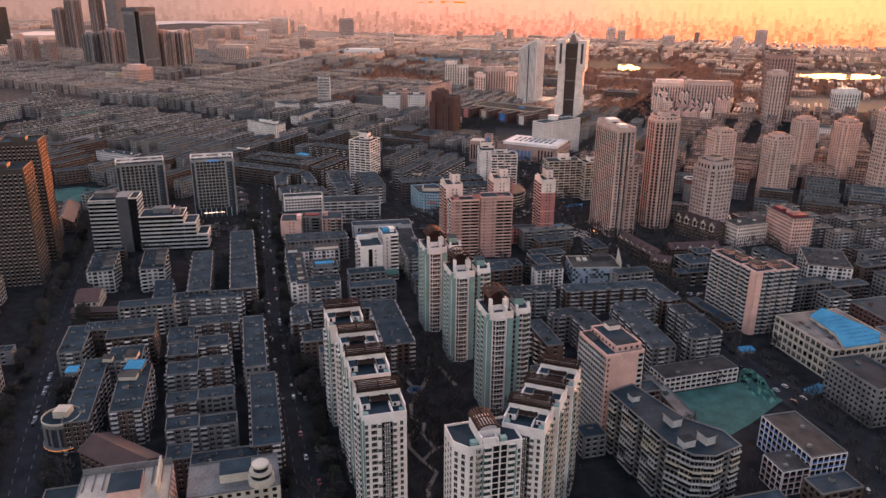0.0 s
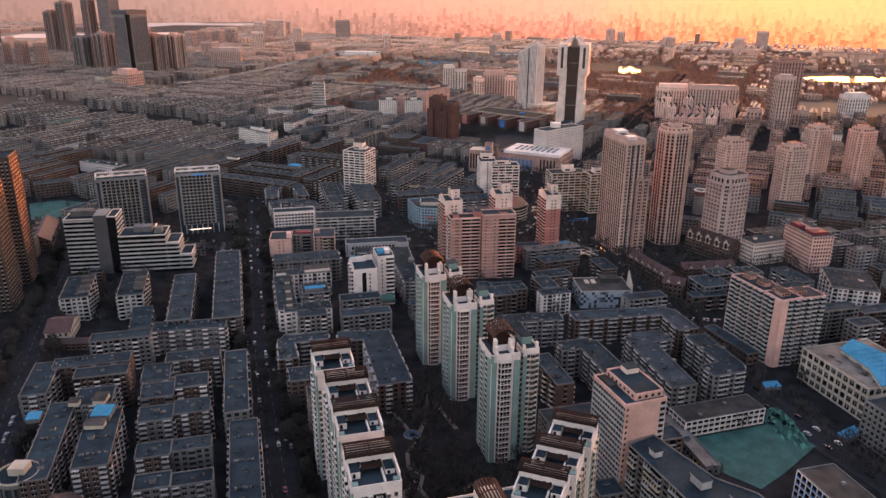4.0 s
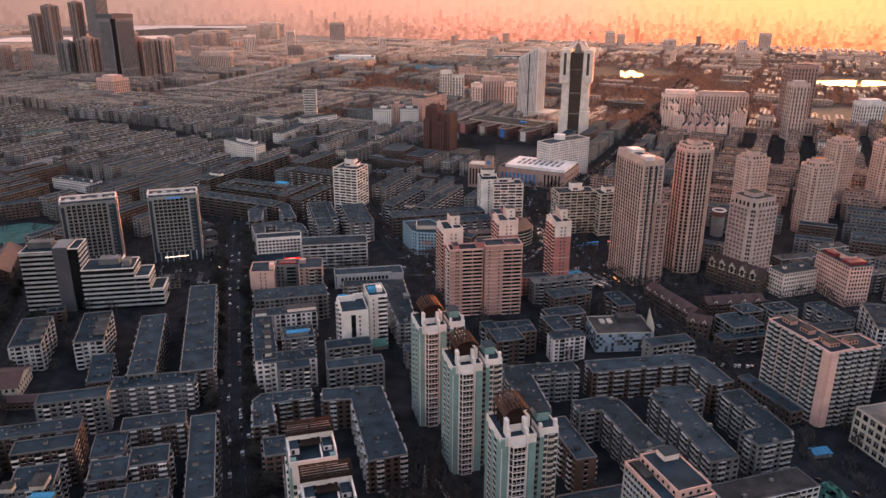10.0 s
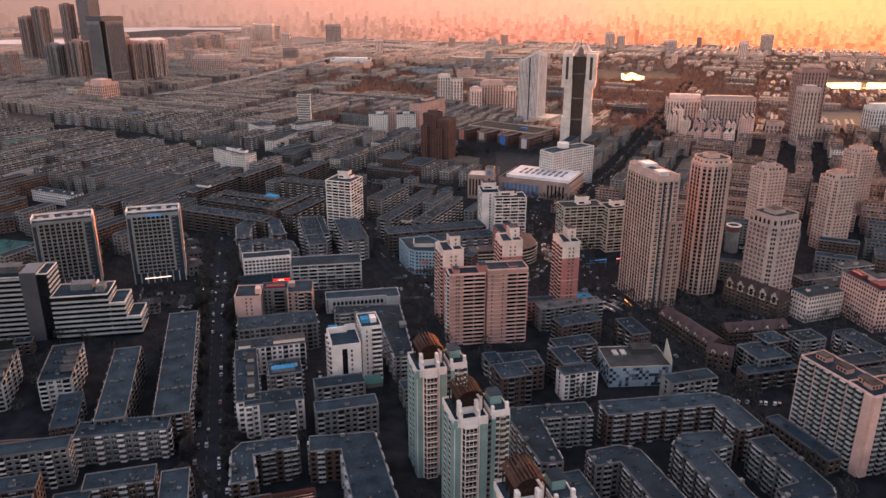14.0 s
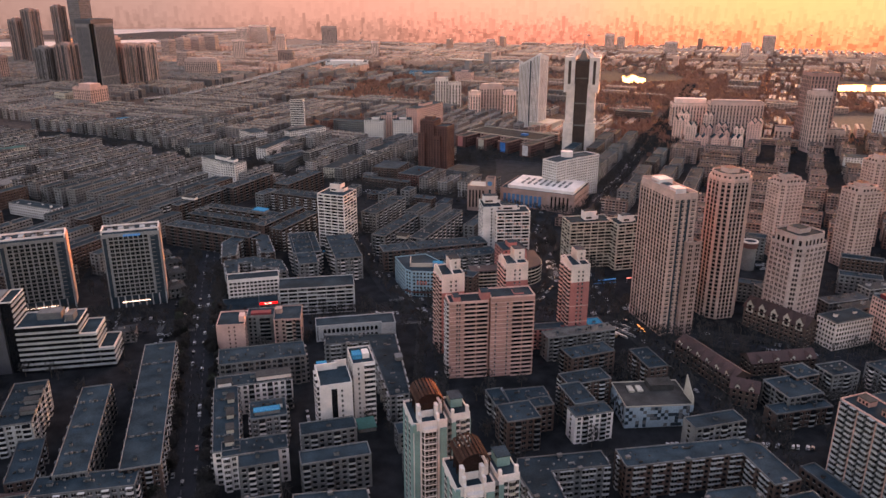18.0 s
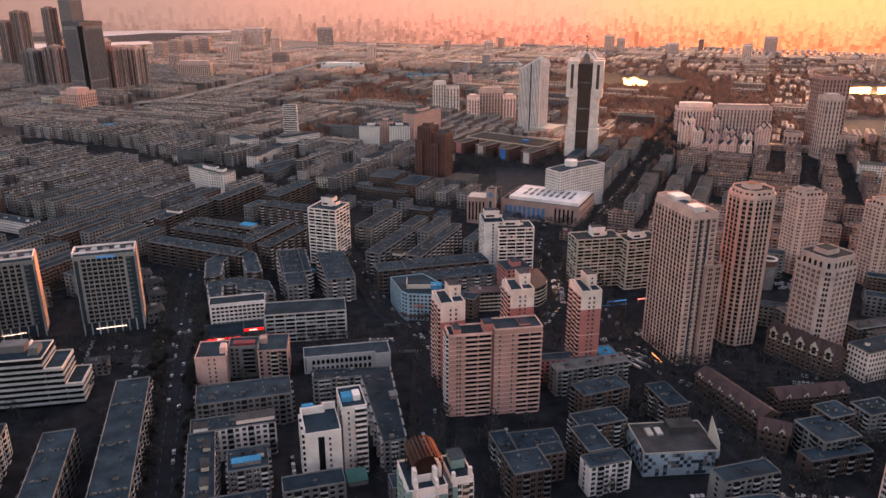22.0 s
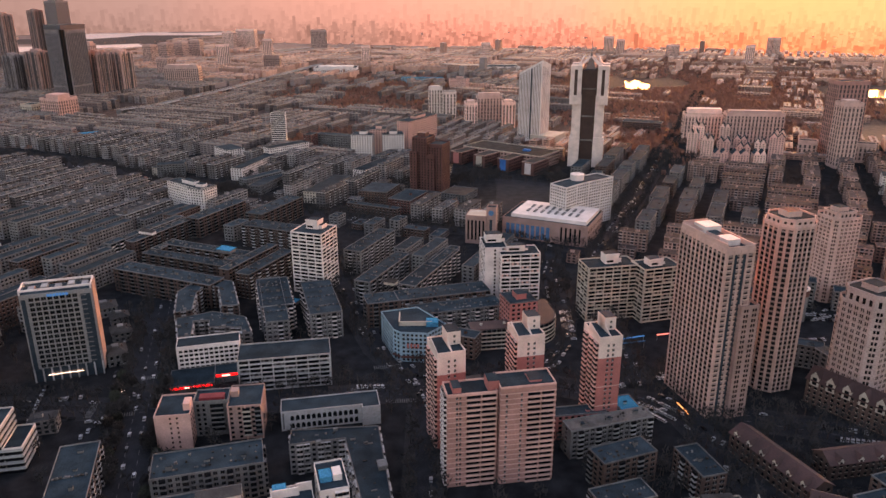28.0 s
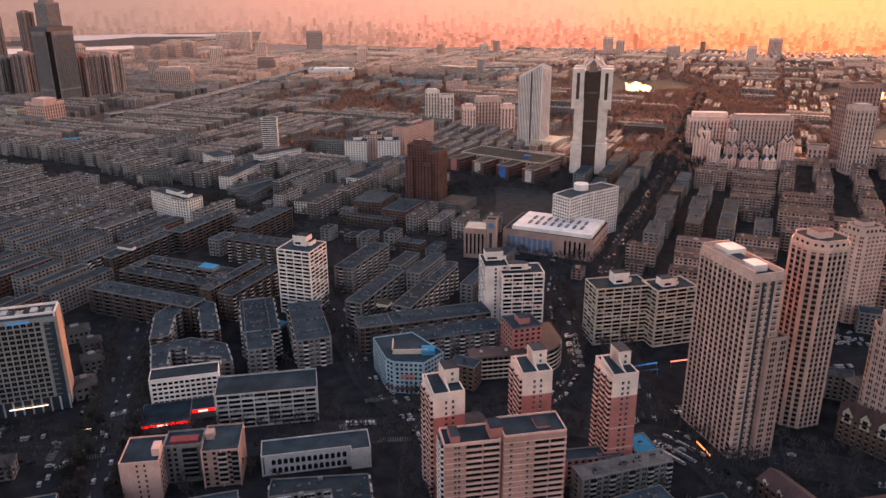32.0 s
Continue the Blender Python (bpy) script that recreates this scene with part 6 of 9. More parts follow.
simple_part(wb, "blue_shed", ROOF_BLUE, (-7.5, -2.0, 7.5, 11.5, 32.2, 35.0))
wc = thing("apartment_tower", -43, 553, 15, "white mid-rise block with stacked side balconies and a small roof shed", "apartment block", "white mid-rises")
poly = rect(12, 20)
walls(wc, poly, 37, WHITE)
flat_roof(wc, poly, 37, ROOF, WHITE, 0.9)
fs = faces_of(poly)
win = Mesh()
windows_each(wc, fs[0], [3.0], 12, 3.0, 0.9, 1.2, into=win)
for g in (fs[1], fs[2], fs[3]):
    rows_on(win, g, 12, 3.05, 3.4, 0.4)
part("glazing", win, [GLASS, FRAME], wc, kind="stuff")
balcony_stack(wc, fs[0], 6.0, 11.6, 12, 3.05, 0, 1.3, [WHITE, GLASS, FRAME])
simple_part(wc, "roof_shed", ROOF_BLUE, (-5, 0, -4, 2, 37, 39.6))
simple_part(wc, "roof_shed", WHITE, (0.4, 4, -4, 2, 37, 40))

# white gridded office with a lit red sign on its shop podium
wo = thing("office_building", -140.5, 716.5, 13.6, "white office with a grid of recessed windows and a shop podium", "office")
poly = rect(38, 14)
walls(wo, poly, 20, WHITE)
flat_roof(wo, poly, 20, ROOF, WHITE, 0.8)
fs = faces_of(poly)
for r in range(5):
    for c in range(12):
        mb = Mesh()
        mb.on(fs[0], 1.4 + c * 3.0, 3.6 + c * 3.0, 5.0 + r * 2.9, 6.7 + r * 2.9, -0.1, 0.1)
        part("window", mb, GLASS, wo)
    mb = Mesh()
    mb.on(fs[0], 0.6, 37.4, 6.8 + r * 2.9, 7.3 + r * 2.9, 0, 0.5)
    part("ledge", mb, WHITE, wo)
for pw, pd, px_, py_ in ((26, 22, -10, -18.5), (14, 13, 10, -13.6)):
    walls(wo, rect(pw, pd, px_, py_), 5.6, PLASTER, name="podium")
    flat_roof(wo, rect(pw, pd, px_, py_), 5.6, ROOF, PARAPET, 0.5)
mb = Mesh()
fp, fq = faces_of(rect(26, 22, -10, -18.5))[0], faces_of(rect(14, 13, 10, -13.6))[0]
mb.on(fp, 0.5, 25.5, 4.0, 5.2, 0, 0.4)
part("red_sign", mb, RED_SIGN, wo, "lit red shop sign band")
mb = Mesh()
mb.on(fq, 0.5, 13.5, 4.2, 5.8, 0, 0.4)
part("red_sign", mb, RED_SIGN, wo, "lit red shop sign band")
for fc, s0, z in ((fp, 9, 4.2), (fq, 4, 4.5)):
    for k in range(4):
        mb = Mesh()
        mb.on(fc, s0 + k * 1.3, s0 + k * 1.3 + 0.9, z, z + 0.8, 0.4, 0.5)
        part("sign_bar", mb, LAMP_WHITE, wo)

# round corner tower on the west street, cream office with a turret
rc = thing("round_corner_building", -188, 318, 0, "round corner building with tall columns and a lit canopy", "building")
ck_ = [(9 * math.cos(2 * math.pi * i / 28), 9 * math.sin(2 * math.pi * i / 28)) for i in range(28)]
walls(rc, [(a * 0.9, b * 0.9) for a, b in ck_], 15, GLASS_TEAL, name="glass_drum")
mb = Mesh()
mb.prism(ck_, 14.2, 16.2, 0)
part("cornice", mb, CONCRETE, rc)
flat_roof(rc, ck_, 16.2, ROOF, CREAM, 1.0)
for i in range(14):
    a = 2 * math.pi * i / 14
    mb = Mesh()
    mb.turned(8.7 * math.cos(a), 8.7 * math.sin(a), 0.8, 0.8, 3, 14.2, math.degrees(a))
    part("column", mb, CONCRETE, rc)
mb = Mesh()
mb.prism([(a * 1.12, b * 1.12) for a, b in ck_], 3.0, 3.6, 0)
part("canopy", mb, CONCRETE, rc)
mb = Mesh()
mb.prism([(a * 1.125, b * 1.125) for a, b in ck_], 2.8, 3.0, 0, lid=False)
part("lit_strip", mb, LAMP_WARM, rc, "warm light strip under the canopy")
simple_part(rc, "roof_room", CREAM, (-3, 4, -2, 5, 16.3, 20))
tu = thing("roof_turret", -72.6, 252, 15, "round cream roof turret with open rings", "turret", z=28.8)
for r, z0, z1, m in ((5.2, 0, 3.2, CREAM), (4.2, 3.2, 5.0, GLASS), (4.6, 5.0, 6.0, CREAM), (3.0, 6.0, 8.0, GLASS), (3.4, 8.0, 8.8, CREAM)):
    mb = Mesh()
    mb.prism([(r * math.cos(2 * math.pi * i / 20), r * math.sin(2 * math.pi * i / 20)) for i in range(20)], z0, z1)
    part("turret_ring", mb, m, tu)

# small sheds and tents on roofs and in yards
def roof_shed(x, y, z, w, d, rot, mat, label):
    ob = thing("roof_shed", x, y, rot, label, "shed", "roof sheds", z=z)
    pale = mat in (CREAM, WHITE, TOP_CREAM)
    simple_part(ob, "wall", mat if pale else PLASTER, (-w / 2, w / 2, -d / 2, d / 2, 0, 2.2))
    mb = Mesh()
    mb.hexa([(-w / 2 - 0.3, -d / 2 - 0.3, 2.2), (w / 2 + 0.3, -d / 2 - 0.3, 2.2), (w / 2 + 0.3, d / 2 + 0.3, 2.9), (-w / 2 - 0.3, d / 2 + 0.3, 2.9), (-w / 2 - 0.3, -d / 2 - 0.3, 2.4), (w / 2 + 0.3, -d / 2 - 0.3, 2.4), (w / 2 + 0.3, d / 2 + 0.3, 3.1), (-w / 2 - 0.3, d / 2 + 0.3, 3.1)])
    part("shed_roof", mb, ROOF_OLD if pale else mat, ob)


BLUE_SHED = "small roof shed with bright blue sheet roof"
for x, y, z, w, d, rot, m, lab in (
        (-167.6, 360.5, 19.8, 9, 9, 5, ROOF_BLUE, BLUE_SHED), (-202, 360, 16.8, 6, 6, 10, ROOF_BLUE, BLUE_SHED), (-167, 350, 19.8, 9, 5, 5, CREAM, "small pale roof shed"),
        (-176, 377, 17.8, 6, 8, 5, CREAM, "small pale roof shed"), (-188, 373, 17.8, 5, 4, 5, CREAM, "small pale roof shed"),
        (-90, 526, 17.8, 13, 3, 15, ROOF_BLUE, "long blue sheet roof on a block"), (-94, 563, 18.8, 19, 6, 15, TOP_CREAM, "long pale roof room with small windows"), (-104.5, 508, 18.8, 3.5, 5, 15, CREAM, "cream roof room in a row"), (-108, 522, 18.8, 3.5, 6, 15, CREAM, "cream roof room in a row"), (-111.5, 537, 18.8, 3.5, 5, 15, CREAM, "cream roof room in a row"), (-102, 497, 18.8, 4, 4, 15, CREAM, "cream roof room in a row"), (-119, 553, 18.8, 7, 4, 15, WHITE, "small white roof room"), (-85, 533, 17.8, 3, 3, 15, WHITE, "small white roof room"), (-24, 585, 17.8, 4, 4, 15, CONCRETE, "small grey roof hatch"), (-60, 466, 0.3, 6, 4, 15, ROOF_BLUE, "blue tarpaulin shed in a yard"), (-38, 520, 12.8, 9, 9, 15, COURT, "green felt roof on a low block"),
        (-110, 819, 0.3, 16, 10, -24, ROOF_BLUE, "blue sheet canopy over a yard"), (-168, 872, 24.8, 14, 8, -24, ROOF_BLUE, BLUE_SHED), (-257, 940, 18.8, 16, 5, -24, WHITE, "white tent on a roof"),
        (214, 374, 0.3, 14, 6, 30, ROOF_BLUE, "blue tarpaulin shed in a yard"), (193, 424, 0.3, 10, 5, 10, ROOF_BLUE, "blue tarpaulin shed in a yard"),
        (-30, 812, 18.8, 9, 7, -24, CREAM, "small pale roof shed")):
    roof_shed(x, y, z, w, d, rot, m, lab)
for x, y, z, rot, L, m, lab in ((142, 656, 3.2, -78, 13, LAMP_WARM, "orange lit shop strip along a street"), (132, 736, 5.0, 10, 22, GLASS_BLUE, "long blue sign over a petrol station"), (138, 747, 3.5, 15, 16, BLUE_SIGN, "blue lit shop sign along a street"), (161, 751.5, 3.5, 12, 13, RED_STRIP, "pale red lit shop sign along a street"), (-185, 684, 3.0, 5, 5, LAMP_WHITE, "white lit sign over a pavement")):
    ob = thing("lit_sign", x, y, rot, lab, "sign", z=z)
    simple_part(ob, "sign_panel", m, (-L / 2, L / 2, -0.3, 0.3, 0, 0.7))
    for px in (-L / 2 + 0.3, L / 2 - 0.6):
        simple_part(ob, "post", METAL, (px, px + 0.3, -0.15, 0.15, -z, 0))

# elevated road far behind the old quarter
OVERPASS = [(-600, 1755), (-551, 1816), (-470, 2080), (-401, 2392), (-330, 2700)]
strip("overpass", OVERPASS, 22, CONCRETE, 8.3, "pale elevated road crossing the far city", "overpass")
for off in (-11, 11):
    strip("overpass_parapet", [(x + off, y - off * 0.3) for x, y in OVERPASS], 0.9, CREAM, 9.6, "pale parapet of an elevated road", "parapet")
for (ax, ay), (bx, by) in zip(OVERPASS, OVERPASS[1:]):
    for k in range(6):
        mb = Mesh()
        mb.turned(ax + (bx - ax) * k / 6, ay + (by - ay) * k / 6, 9, 2.2, 0, 8, 20)
        tagged(new("overpass_pier", mb.made("overpass_pier", [CONCRETE])), "concrete pier under an elevated road", "pier", kind="structure")


def salmon_flats(x, y, rot):
    """Three joined wings: a blank pale one, a recessed grey middle, a salmon one with balconies."""
    ob = thing("stepped_flats", x, y, rot, "pink and salmon flats in three wings with red roof room", "apartment block")
    for x0, x1, y0, y1, h, wall in ((-27, -9, -14, 8, 20, PINK_PALE), (-9, 9, -3, 10, 20.5, CONCRETE), (9, 27, -9, 14, 19.5, SALMON)):
        poly = rect(x1 - x0, y1 - y0, (x0 + x1) / 2, (y0 + y1) / 2)
        walls(ob, poly, h, wall)
        flat_roof(ob, poly, h, ROOF, wall, 0.9, 0.4)
    front = {q: faces_of(p) for q, p in enumerate((rect(18, 22, -18, -3), rect(18, 13, 0, 3.5), rect(18, 23, 18, 2.5)))}
    mb = Mesh()
    for fl in range(7):
        z = 1 + fl * 2.85
        for s in (7.5, 11):
            mb.on(front[0][0], s, s + 0.9, z, z + 1.2, 0, 0.06, 0)
        for s in (1.5, 4.5):
            mb.on(front[1][0], s, s + 1.4, z, z + 1.5, 0, 0.06, 0)
        for s in (1.2, 5.5, 12.5):
            mb.on(front[2][0], s, s + 1.6, z, z + 1.4, 0, 0.06, 0)
        for q in range(4):
            mb.on(front[0][1], 2 + q * 3, 3.4 + q * 3, z, z + 1.4, 0, 0.06, 0)
        for q in range(5):
            mb.on(front[2][3], 2 + q * 4, 3.6 + q * 4, z, z + 1.4, 0, 0.06, 0)
    part("glazing", mb, [GLASS], ob, kind="stuff")
    for fl in range(6):
        z = 2.4 + fl * 2.85
        for fc, s, w, m in ((front[1][0], 8.5, 7.0, PLASTER), (front[2][0], 8.0, 4.0, CREAM), (front[2][0], 14.2, 3.4, PLASTER)):
            mb = Mesh()
            mb.on(fc, s, s + w, z, z + 1.0, 0, 1.2, 0)
            mb.on(fc, s + 0.1, s + w - 0.1, z + 1.0, z + 2.5, 0, 1.1, 1)
            part("balcony", mb, [m, GLASS], ob)
    for s in (0.4, 9.2, 17.4):
        mb = Mesh()
        mb.on(front[2][0], s, s + 0.5, 0, 20, 0, 0.8, 0)
        part("pier", mb, PINK_PALE, ob)
    simple_part(ob, "red_roof_room", RED_SHEET, (-6, 7, -2, 3, 20.5, 22.6))
    simple_part(ob, "stair_head", PINK_PALE, (-13, -9.4, -9, -2, 20, 24))
    simple_part(ob, "stair_head", SALMON, (10, 14, 2, 7, 19.5, 23))


salmon_flats(-119, 644, 7)


def arcade_building(x, y, rot):
    """A low white building whose front has two rows of dark arched bays."""
    ob = thing("arcaded_building", x, y, rot, "low white building with two rows of dark arched bays", "building")
    poly = [(-24, -6), (20, -6), (20, -9), (30, -9), (30, 8), (-24, 8)]
    walls(ob, poly, 11, BAND_STONE)
    flat_roof(ob, poly, 11, ROOF, BAND_STONE, 0.8, 0.4)
    fc = faces_of(poly)[0]
    for k in range(13):
        for z in (1.2, 6.0):
            mb = Mesh()
            s = 5.0 + k * 2.9
            mb.on(fc, s, s + 2.0, z, z + 2.4, 0, 0.06, 0)
            mb.on(fc, s + 0.35, s + 1.65, z + 2.4, z + 3.0, 0, 0.06, 0)
            mb.on(fc, s - 0.2, s + 2.2, z - 0.3, z, 0, 0.35, 1)
            part("arched_bay", mb, [GLASS, BAND_STONE], ob)
    mb = Mesh()
    for k in range(9):
        mb.on(fc, 0.8, 1.6, 1.2 + k * 1.1, 1.9 + k * 1.1, 0, 0.08)
    part("wall_lettering", mb, GLASS, ob, "dark unreadable characters down a white wall")


arcade_building(-60, 654, 10)


def curved_flats():
    """A long block that bends round a corner, under a dark red roof."""
    ob = thing("curved_flats", 52, 750, 8, "curved block of flats with balconies and a dark red roof", "apartment block")
    outer = [(-27, -9), (14, -9)] + [(14 + 22 * math.sin(radians(a)), 13 - 22 * math.cos(radians(a))) for a in range(12, 100, 12)] + [(36, 34)]
    inner = [(23, 34), (23, 14)] + [(14 + 9 * math.sin(radians(a)), 13 - 9 * math.cos(radians(a))) for a in range(84, 0, -14)] + [(14, 4), (-27, 4)]
    poly = outer + inner
    walls(ob, poly, 14.5, PLASTER)
    mb = Mesh()
    mb.prism(poly, 14.5, 15.0)
    part("roof", mb, ROOF_RED, ob)
    fs = faces_of(poly)
    glass = Mesh()
    for fl in range(5):
        mb = Mesh()
        z = fl * 2.9
        for fc in fs[:len(outer) - 1]:
            mb.on(fc, 0, fc[3], z - 0.1, z + 1.0, 0, 0.9, 0)
            k = max(1, int(fc[3] / 3.2))
            for i in range(k):
                glass.on(fc, (i + 0.12) * fc[3] / k, (i + 0.88) * fc[3] / k, z + 1.0, z + 2.6, 0, 0.75, 0)
        part("balcony_band", mb, [CREAM], ob)
    part("glazing", glass, [GLASS], ob, kind="stuff")
    for q in (-20, -4, 9):
        simple_part(ob, "roof_vent", CREAM, (q, q + 1.6, -3, -1.4, 15, 16.2))


curved_flats()


def court_block(points, h, wall, label):
    """Flats bent round a yard: one plan, windows and a few glazed balconies on every side."""
    cx, cy = sum(p[0] for p in points) / len(points), sum(p[1] for p in points) / len(points)
    ob = thing("courtyard_flats", cx, cy, 0, label, "apartment block", "courtyard flats")
    poly = [(x - cx, y - cy) for x, y in points]
    walls(ob, poly, h, wall)
    flat_roof(ob, poly, h, ROOF, PARAPET, 0.7, 0.35)
    rg = random.Random(int(abs(cx * 7 + cy)))
    vents, made_ = Mesh(), 0
    xs, ys = [p[0] for p in poly], [p[1] for p in poly]
    core = inset(poly, 1.6)
    for _ in range(400):
        x, y = rg.uniform(min(xs), max(xs)), rg.uniform(min(ys), max(ys))
        inside = sum((a[1] > y) != (b[1] > y) and x < (b[0] - a[0]) * (y - a[1]) / (b[1] - a[1]) + a[0] for a, b in zip(core, core[1:] + core[:1])) % 2
        if inside and made_ < 26:
            r, t = rg.uniform(0.2, 0.5), rg.uniform(0.3, 1.0)
            vents.turned(x, y, 2 * r * rg.choice((1, 1, 3)), 1.6 * r, h + 0.1, h + 0.1 + t, 15, rg.randrange(2))
            made_ += 1
    part("roof_vents", vents, [PLASTER, ROOF_OLD], ob, kind="stuff")
    n = round(h / 2.9)
    fh = h / n
    glass = Mesh()
    for fc in faces_of(poly):
        k = max(1, int(fc[3] / 3.2))
        b = fc[3] / k
        for i in range(k):
            for fl in range(n):
                z = fl * fh
                if i % 3 == 1 or (i % 3 == 2 and fl % 2 and k > 5):
                    glass.on(fc, i * b + 0.2, (i + 1) * b - 0.2, z, z + 1.0, 0, 0.9, 1)
                    glass.pane(fc, i * b + 0.3, (i + 1) * b - 0.3, z + 1.0, z + fh - 0.3, 0.8, 0)
                    glass.on(fc, (i + 0.5) * b - 0.06, (i + 0.5) * b + 0.06, z + 1.0, z + fh - 0.3, 0.75, 0.88, 1)
                    glass.on(fc, i * b + 0.2, (i + 1) * b - 0.2, z + fh - 0.3, z + fh - 0.12, 0, 0.9, 1)
                else:
                    glass.pane(fc, i * b + b * 0.25, (i + 1) * b - b * 0.25, z + 1.0, z + 2.4, 0.06, 0)
    part("glazing", glass, [GLASS, FRAME], ob, kind="stuff")
    for i in range(0, len(poly), 2):
        (ax, ay), (bx, by) = poly[i], poly[(i + 1) % len(poly)]
        mb = Mesh()
        x, y = (ax + bx) / 2 * 0.93, (ay + by) / 2 * 0.93
        mb.turned(x, y, 2.2, 1.8, h + 0.3, h + 1.7, 20)
        part("stair_head", mb, PLASTER, ob)


GREY_FLATS = "grey flats with small balconies bent round a yard"
court_block([(86, 477), (144, 487), (149, 463), (163, 467), (156, 495), (146, 500), (84, 491)], 18, BRICK, "long brick flats bent at a corner, dark flat roof")
court_block([(46, 436), (57, 437), (51, 474), (79, 478), (77, 490), (36, 484), (35, 473)], 18.2, PLASTER, GREY_FLATS)
court_block([(71, 434), (83, 437), (93, 401), (107, 406), (95, 447), (86, 451), (69, 446)], 18.1, PLASTER, GREY_FLATS)
court_block([(112, 451), (124, 392), (139, 396), (129, 446), (141, 450), (138, 463), (117, 459)], 18.3, PLASTER, GREY_FLATS)
court_block([(151, 405), (171, 411), (173, 419), (164, 459), (150, 455), (159, 422), (147, 417)], 18.2, PLASTER, GREY_FLATS)
court_block([(-94, 423), (-83, 426), (-89, 445), (-69, 451), (-71, 461), (-97, 455), (-100, 448)], 17, BRICK, "brown flats bent round a small yard")
court_block([(-63, 447), (-48, 449), (-34, 394), (-16, 400), (-33, 464), (-65, 460)], 17.2, BRICK, "brown flats with a long wing and dark roof")
court_block([(-71, 605), (-44, 610), (-27, 543), (-16, 546), (-28, 621), (-72, 618)], 17, PLASTER, "grey flats with a long wing along a street")
court_block([(-177.7, 766), (-167, 770), (-173, 802), (-170, 817), (-159.5, 812), (-148, 777), (-136.5, 778), (-152, 824), (-177, 834), (-187.5, 804)], 17, BRICK, "horseshoe of brick flats round a planted yard")
court_block([(-163, 726), (-155, 728), (-160, 750), (-150, 751.5), (-147, 741), (-126, 740), (-123, 731), (-117, 732), (-127, 757), (-151, 766), (-173, 755)], 17.5, PLASTER, "grey flats bent round a narrow yard")

plain_block(125.7, 364, 8, 46, 12, 4, RNG, CONCRETE, "low_shed", "long low shed with a pale stained roof beside a yard", "shed", roof=OLD_SCREED)


def netting_heap(points, top):
    """Crumpled green netting over rubble: an uneven skin on an outline."""
    cx, cy = sum(p[0] for p in points) / len(points), sum(p[1] for p in points) / len(points)
    ob = thing("netting_heap", cx, cy, 0, "ragged heap covered by bright green netting", "rubble heap")
    rg = random.Random(8)
    rings, n = [], 36
    for q in (1.0, 0.86, 0.7, 0.52, 0.34, 0.16):
        row = []
        for i in range(n):
            t = i / n * len(points)
            a, b, f = points[int(t)], points[(int(t) + 1) % len(points)], t - int(t)
            x, y = a[0] + (b[0] - a[0]) * f - cx, a[1] + (b[1] - a[1]) * f - cy
            k = q * rg.uniform(0.94, 1.06)
            row.append((x * k, y * k, 0.1 if q == 1.0 else top * (1 - q ** 3) * rg.uniform(0.35, 1.3)))
        rings.append(row)
    for tone in (0, 1):
        mb = Mesh()
        for ra, rb in zip(rings, rings[1:]):
            for i in range(n):
                if (rg.random() < 0.3) == bool(tone):
                    j = (i + 1) % n
                    lift = 0.25 * tone
                    mb.face([(x, y, z + lift) for x, y, z in (ra[i], ra[j], rb[j], rb[i])])
        part("netting", mb, NET_LIGHT if tone else COURT, ob, "pale torn netting" if tone else "", kind="stuff")
    return ob


netting_heap([(174.5, 388), (181, 401), (188, 404), (191, 388), (190, 366), (184, 363), (178, 370)], 3.6)


def pavilion(x, y, rot, w, d, h):
    """A small old house: low walls with windows, deep eaves and a hipped grey roof with a lantern."""
    ob = thing("pavilion", x, y, rot, "small old house with hipped grey roof among trees", "house", "old pavilions")
    walls(ob, rect(w, d), h, PLASTER)
    win = Mesh()
    for fc in faces_of(rect(w, d)):
        rows_on(win, fc, 2, h / 2, 3.0, 0.45)
    part("glazing", win, [GLASS, FRAME], ob, kind="stuff")
    e, r = 1.0, 2.6
    roof = Mesh()
    roof.hexa([(-w / 2 - e, -d / 2 - e, h), (w / 2 + e, -d / 2 - e, h), (w / 2 + e, d / 2 + e, h), (-w / 2 - e, d / 2 + e, h), (-w * 0.2, -d * 0.2, h + r), (w * 0.2, -d * 0.2, h + r), (w * 0.2, d * 0.2, h + r), (-w * 0.2, d * 0.2, h + r)])
    part("hipped_roof", roof, ROOF_OLD, ob)
    simple_part(ob, "lantern", PLASTER, (-w * 0.16, w * 0.16, -d * 0.16, d * 0.16, h + r, h + r + 0.8))
    simple_part(ob, "chimney", BRICK, (w * 0.3, w * 0.3 + 0.8, -0.4, 0.4, h + 0.6, h + 3.2))
    return ob


for x, y, w, d, h in ((-243, 803, 17, 14, 7.5), (-226, 788, 12, 11, 6), (-215, 763, 12, 14, 6.5), (-205, 729, 12, 16, 8)):
    pavilion(x, y, 28, w, d, h)
for bx, by in ((-259.5, 531), (-223, 538)):
    for k in (-13, -2, 9):
        roof_shed(bx - k * 0.29 + 5, by + k * 0.956 + 1.5, 17.9, 7, 3.2, 17, ROOF_OLD, "small pale roof shed")

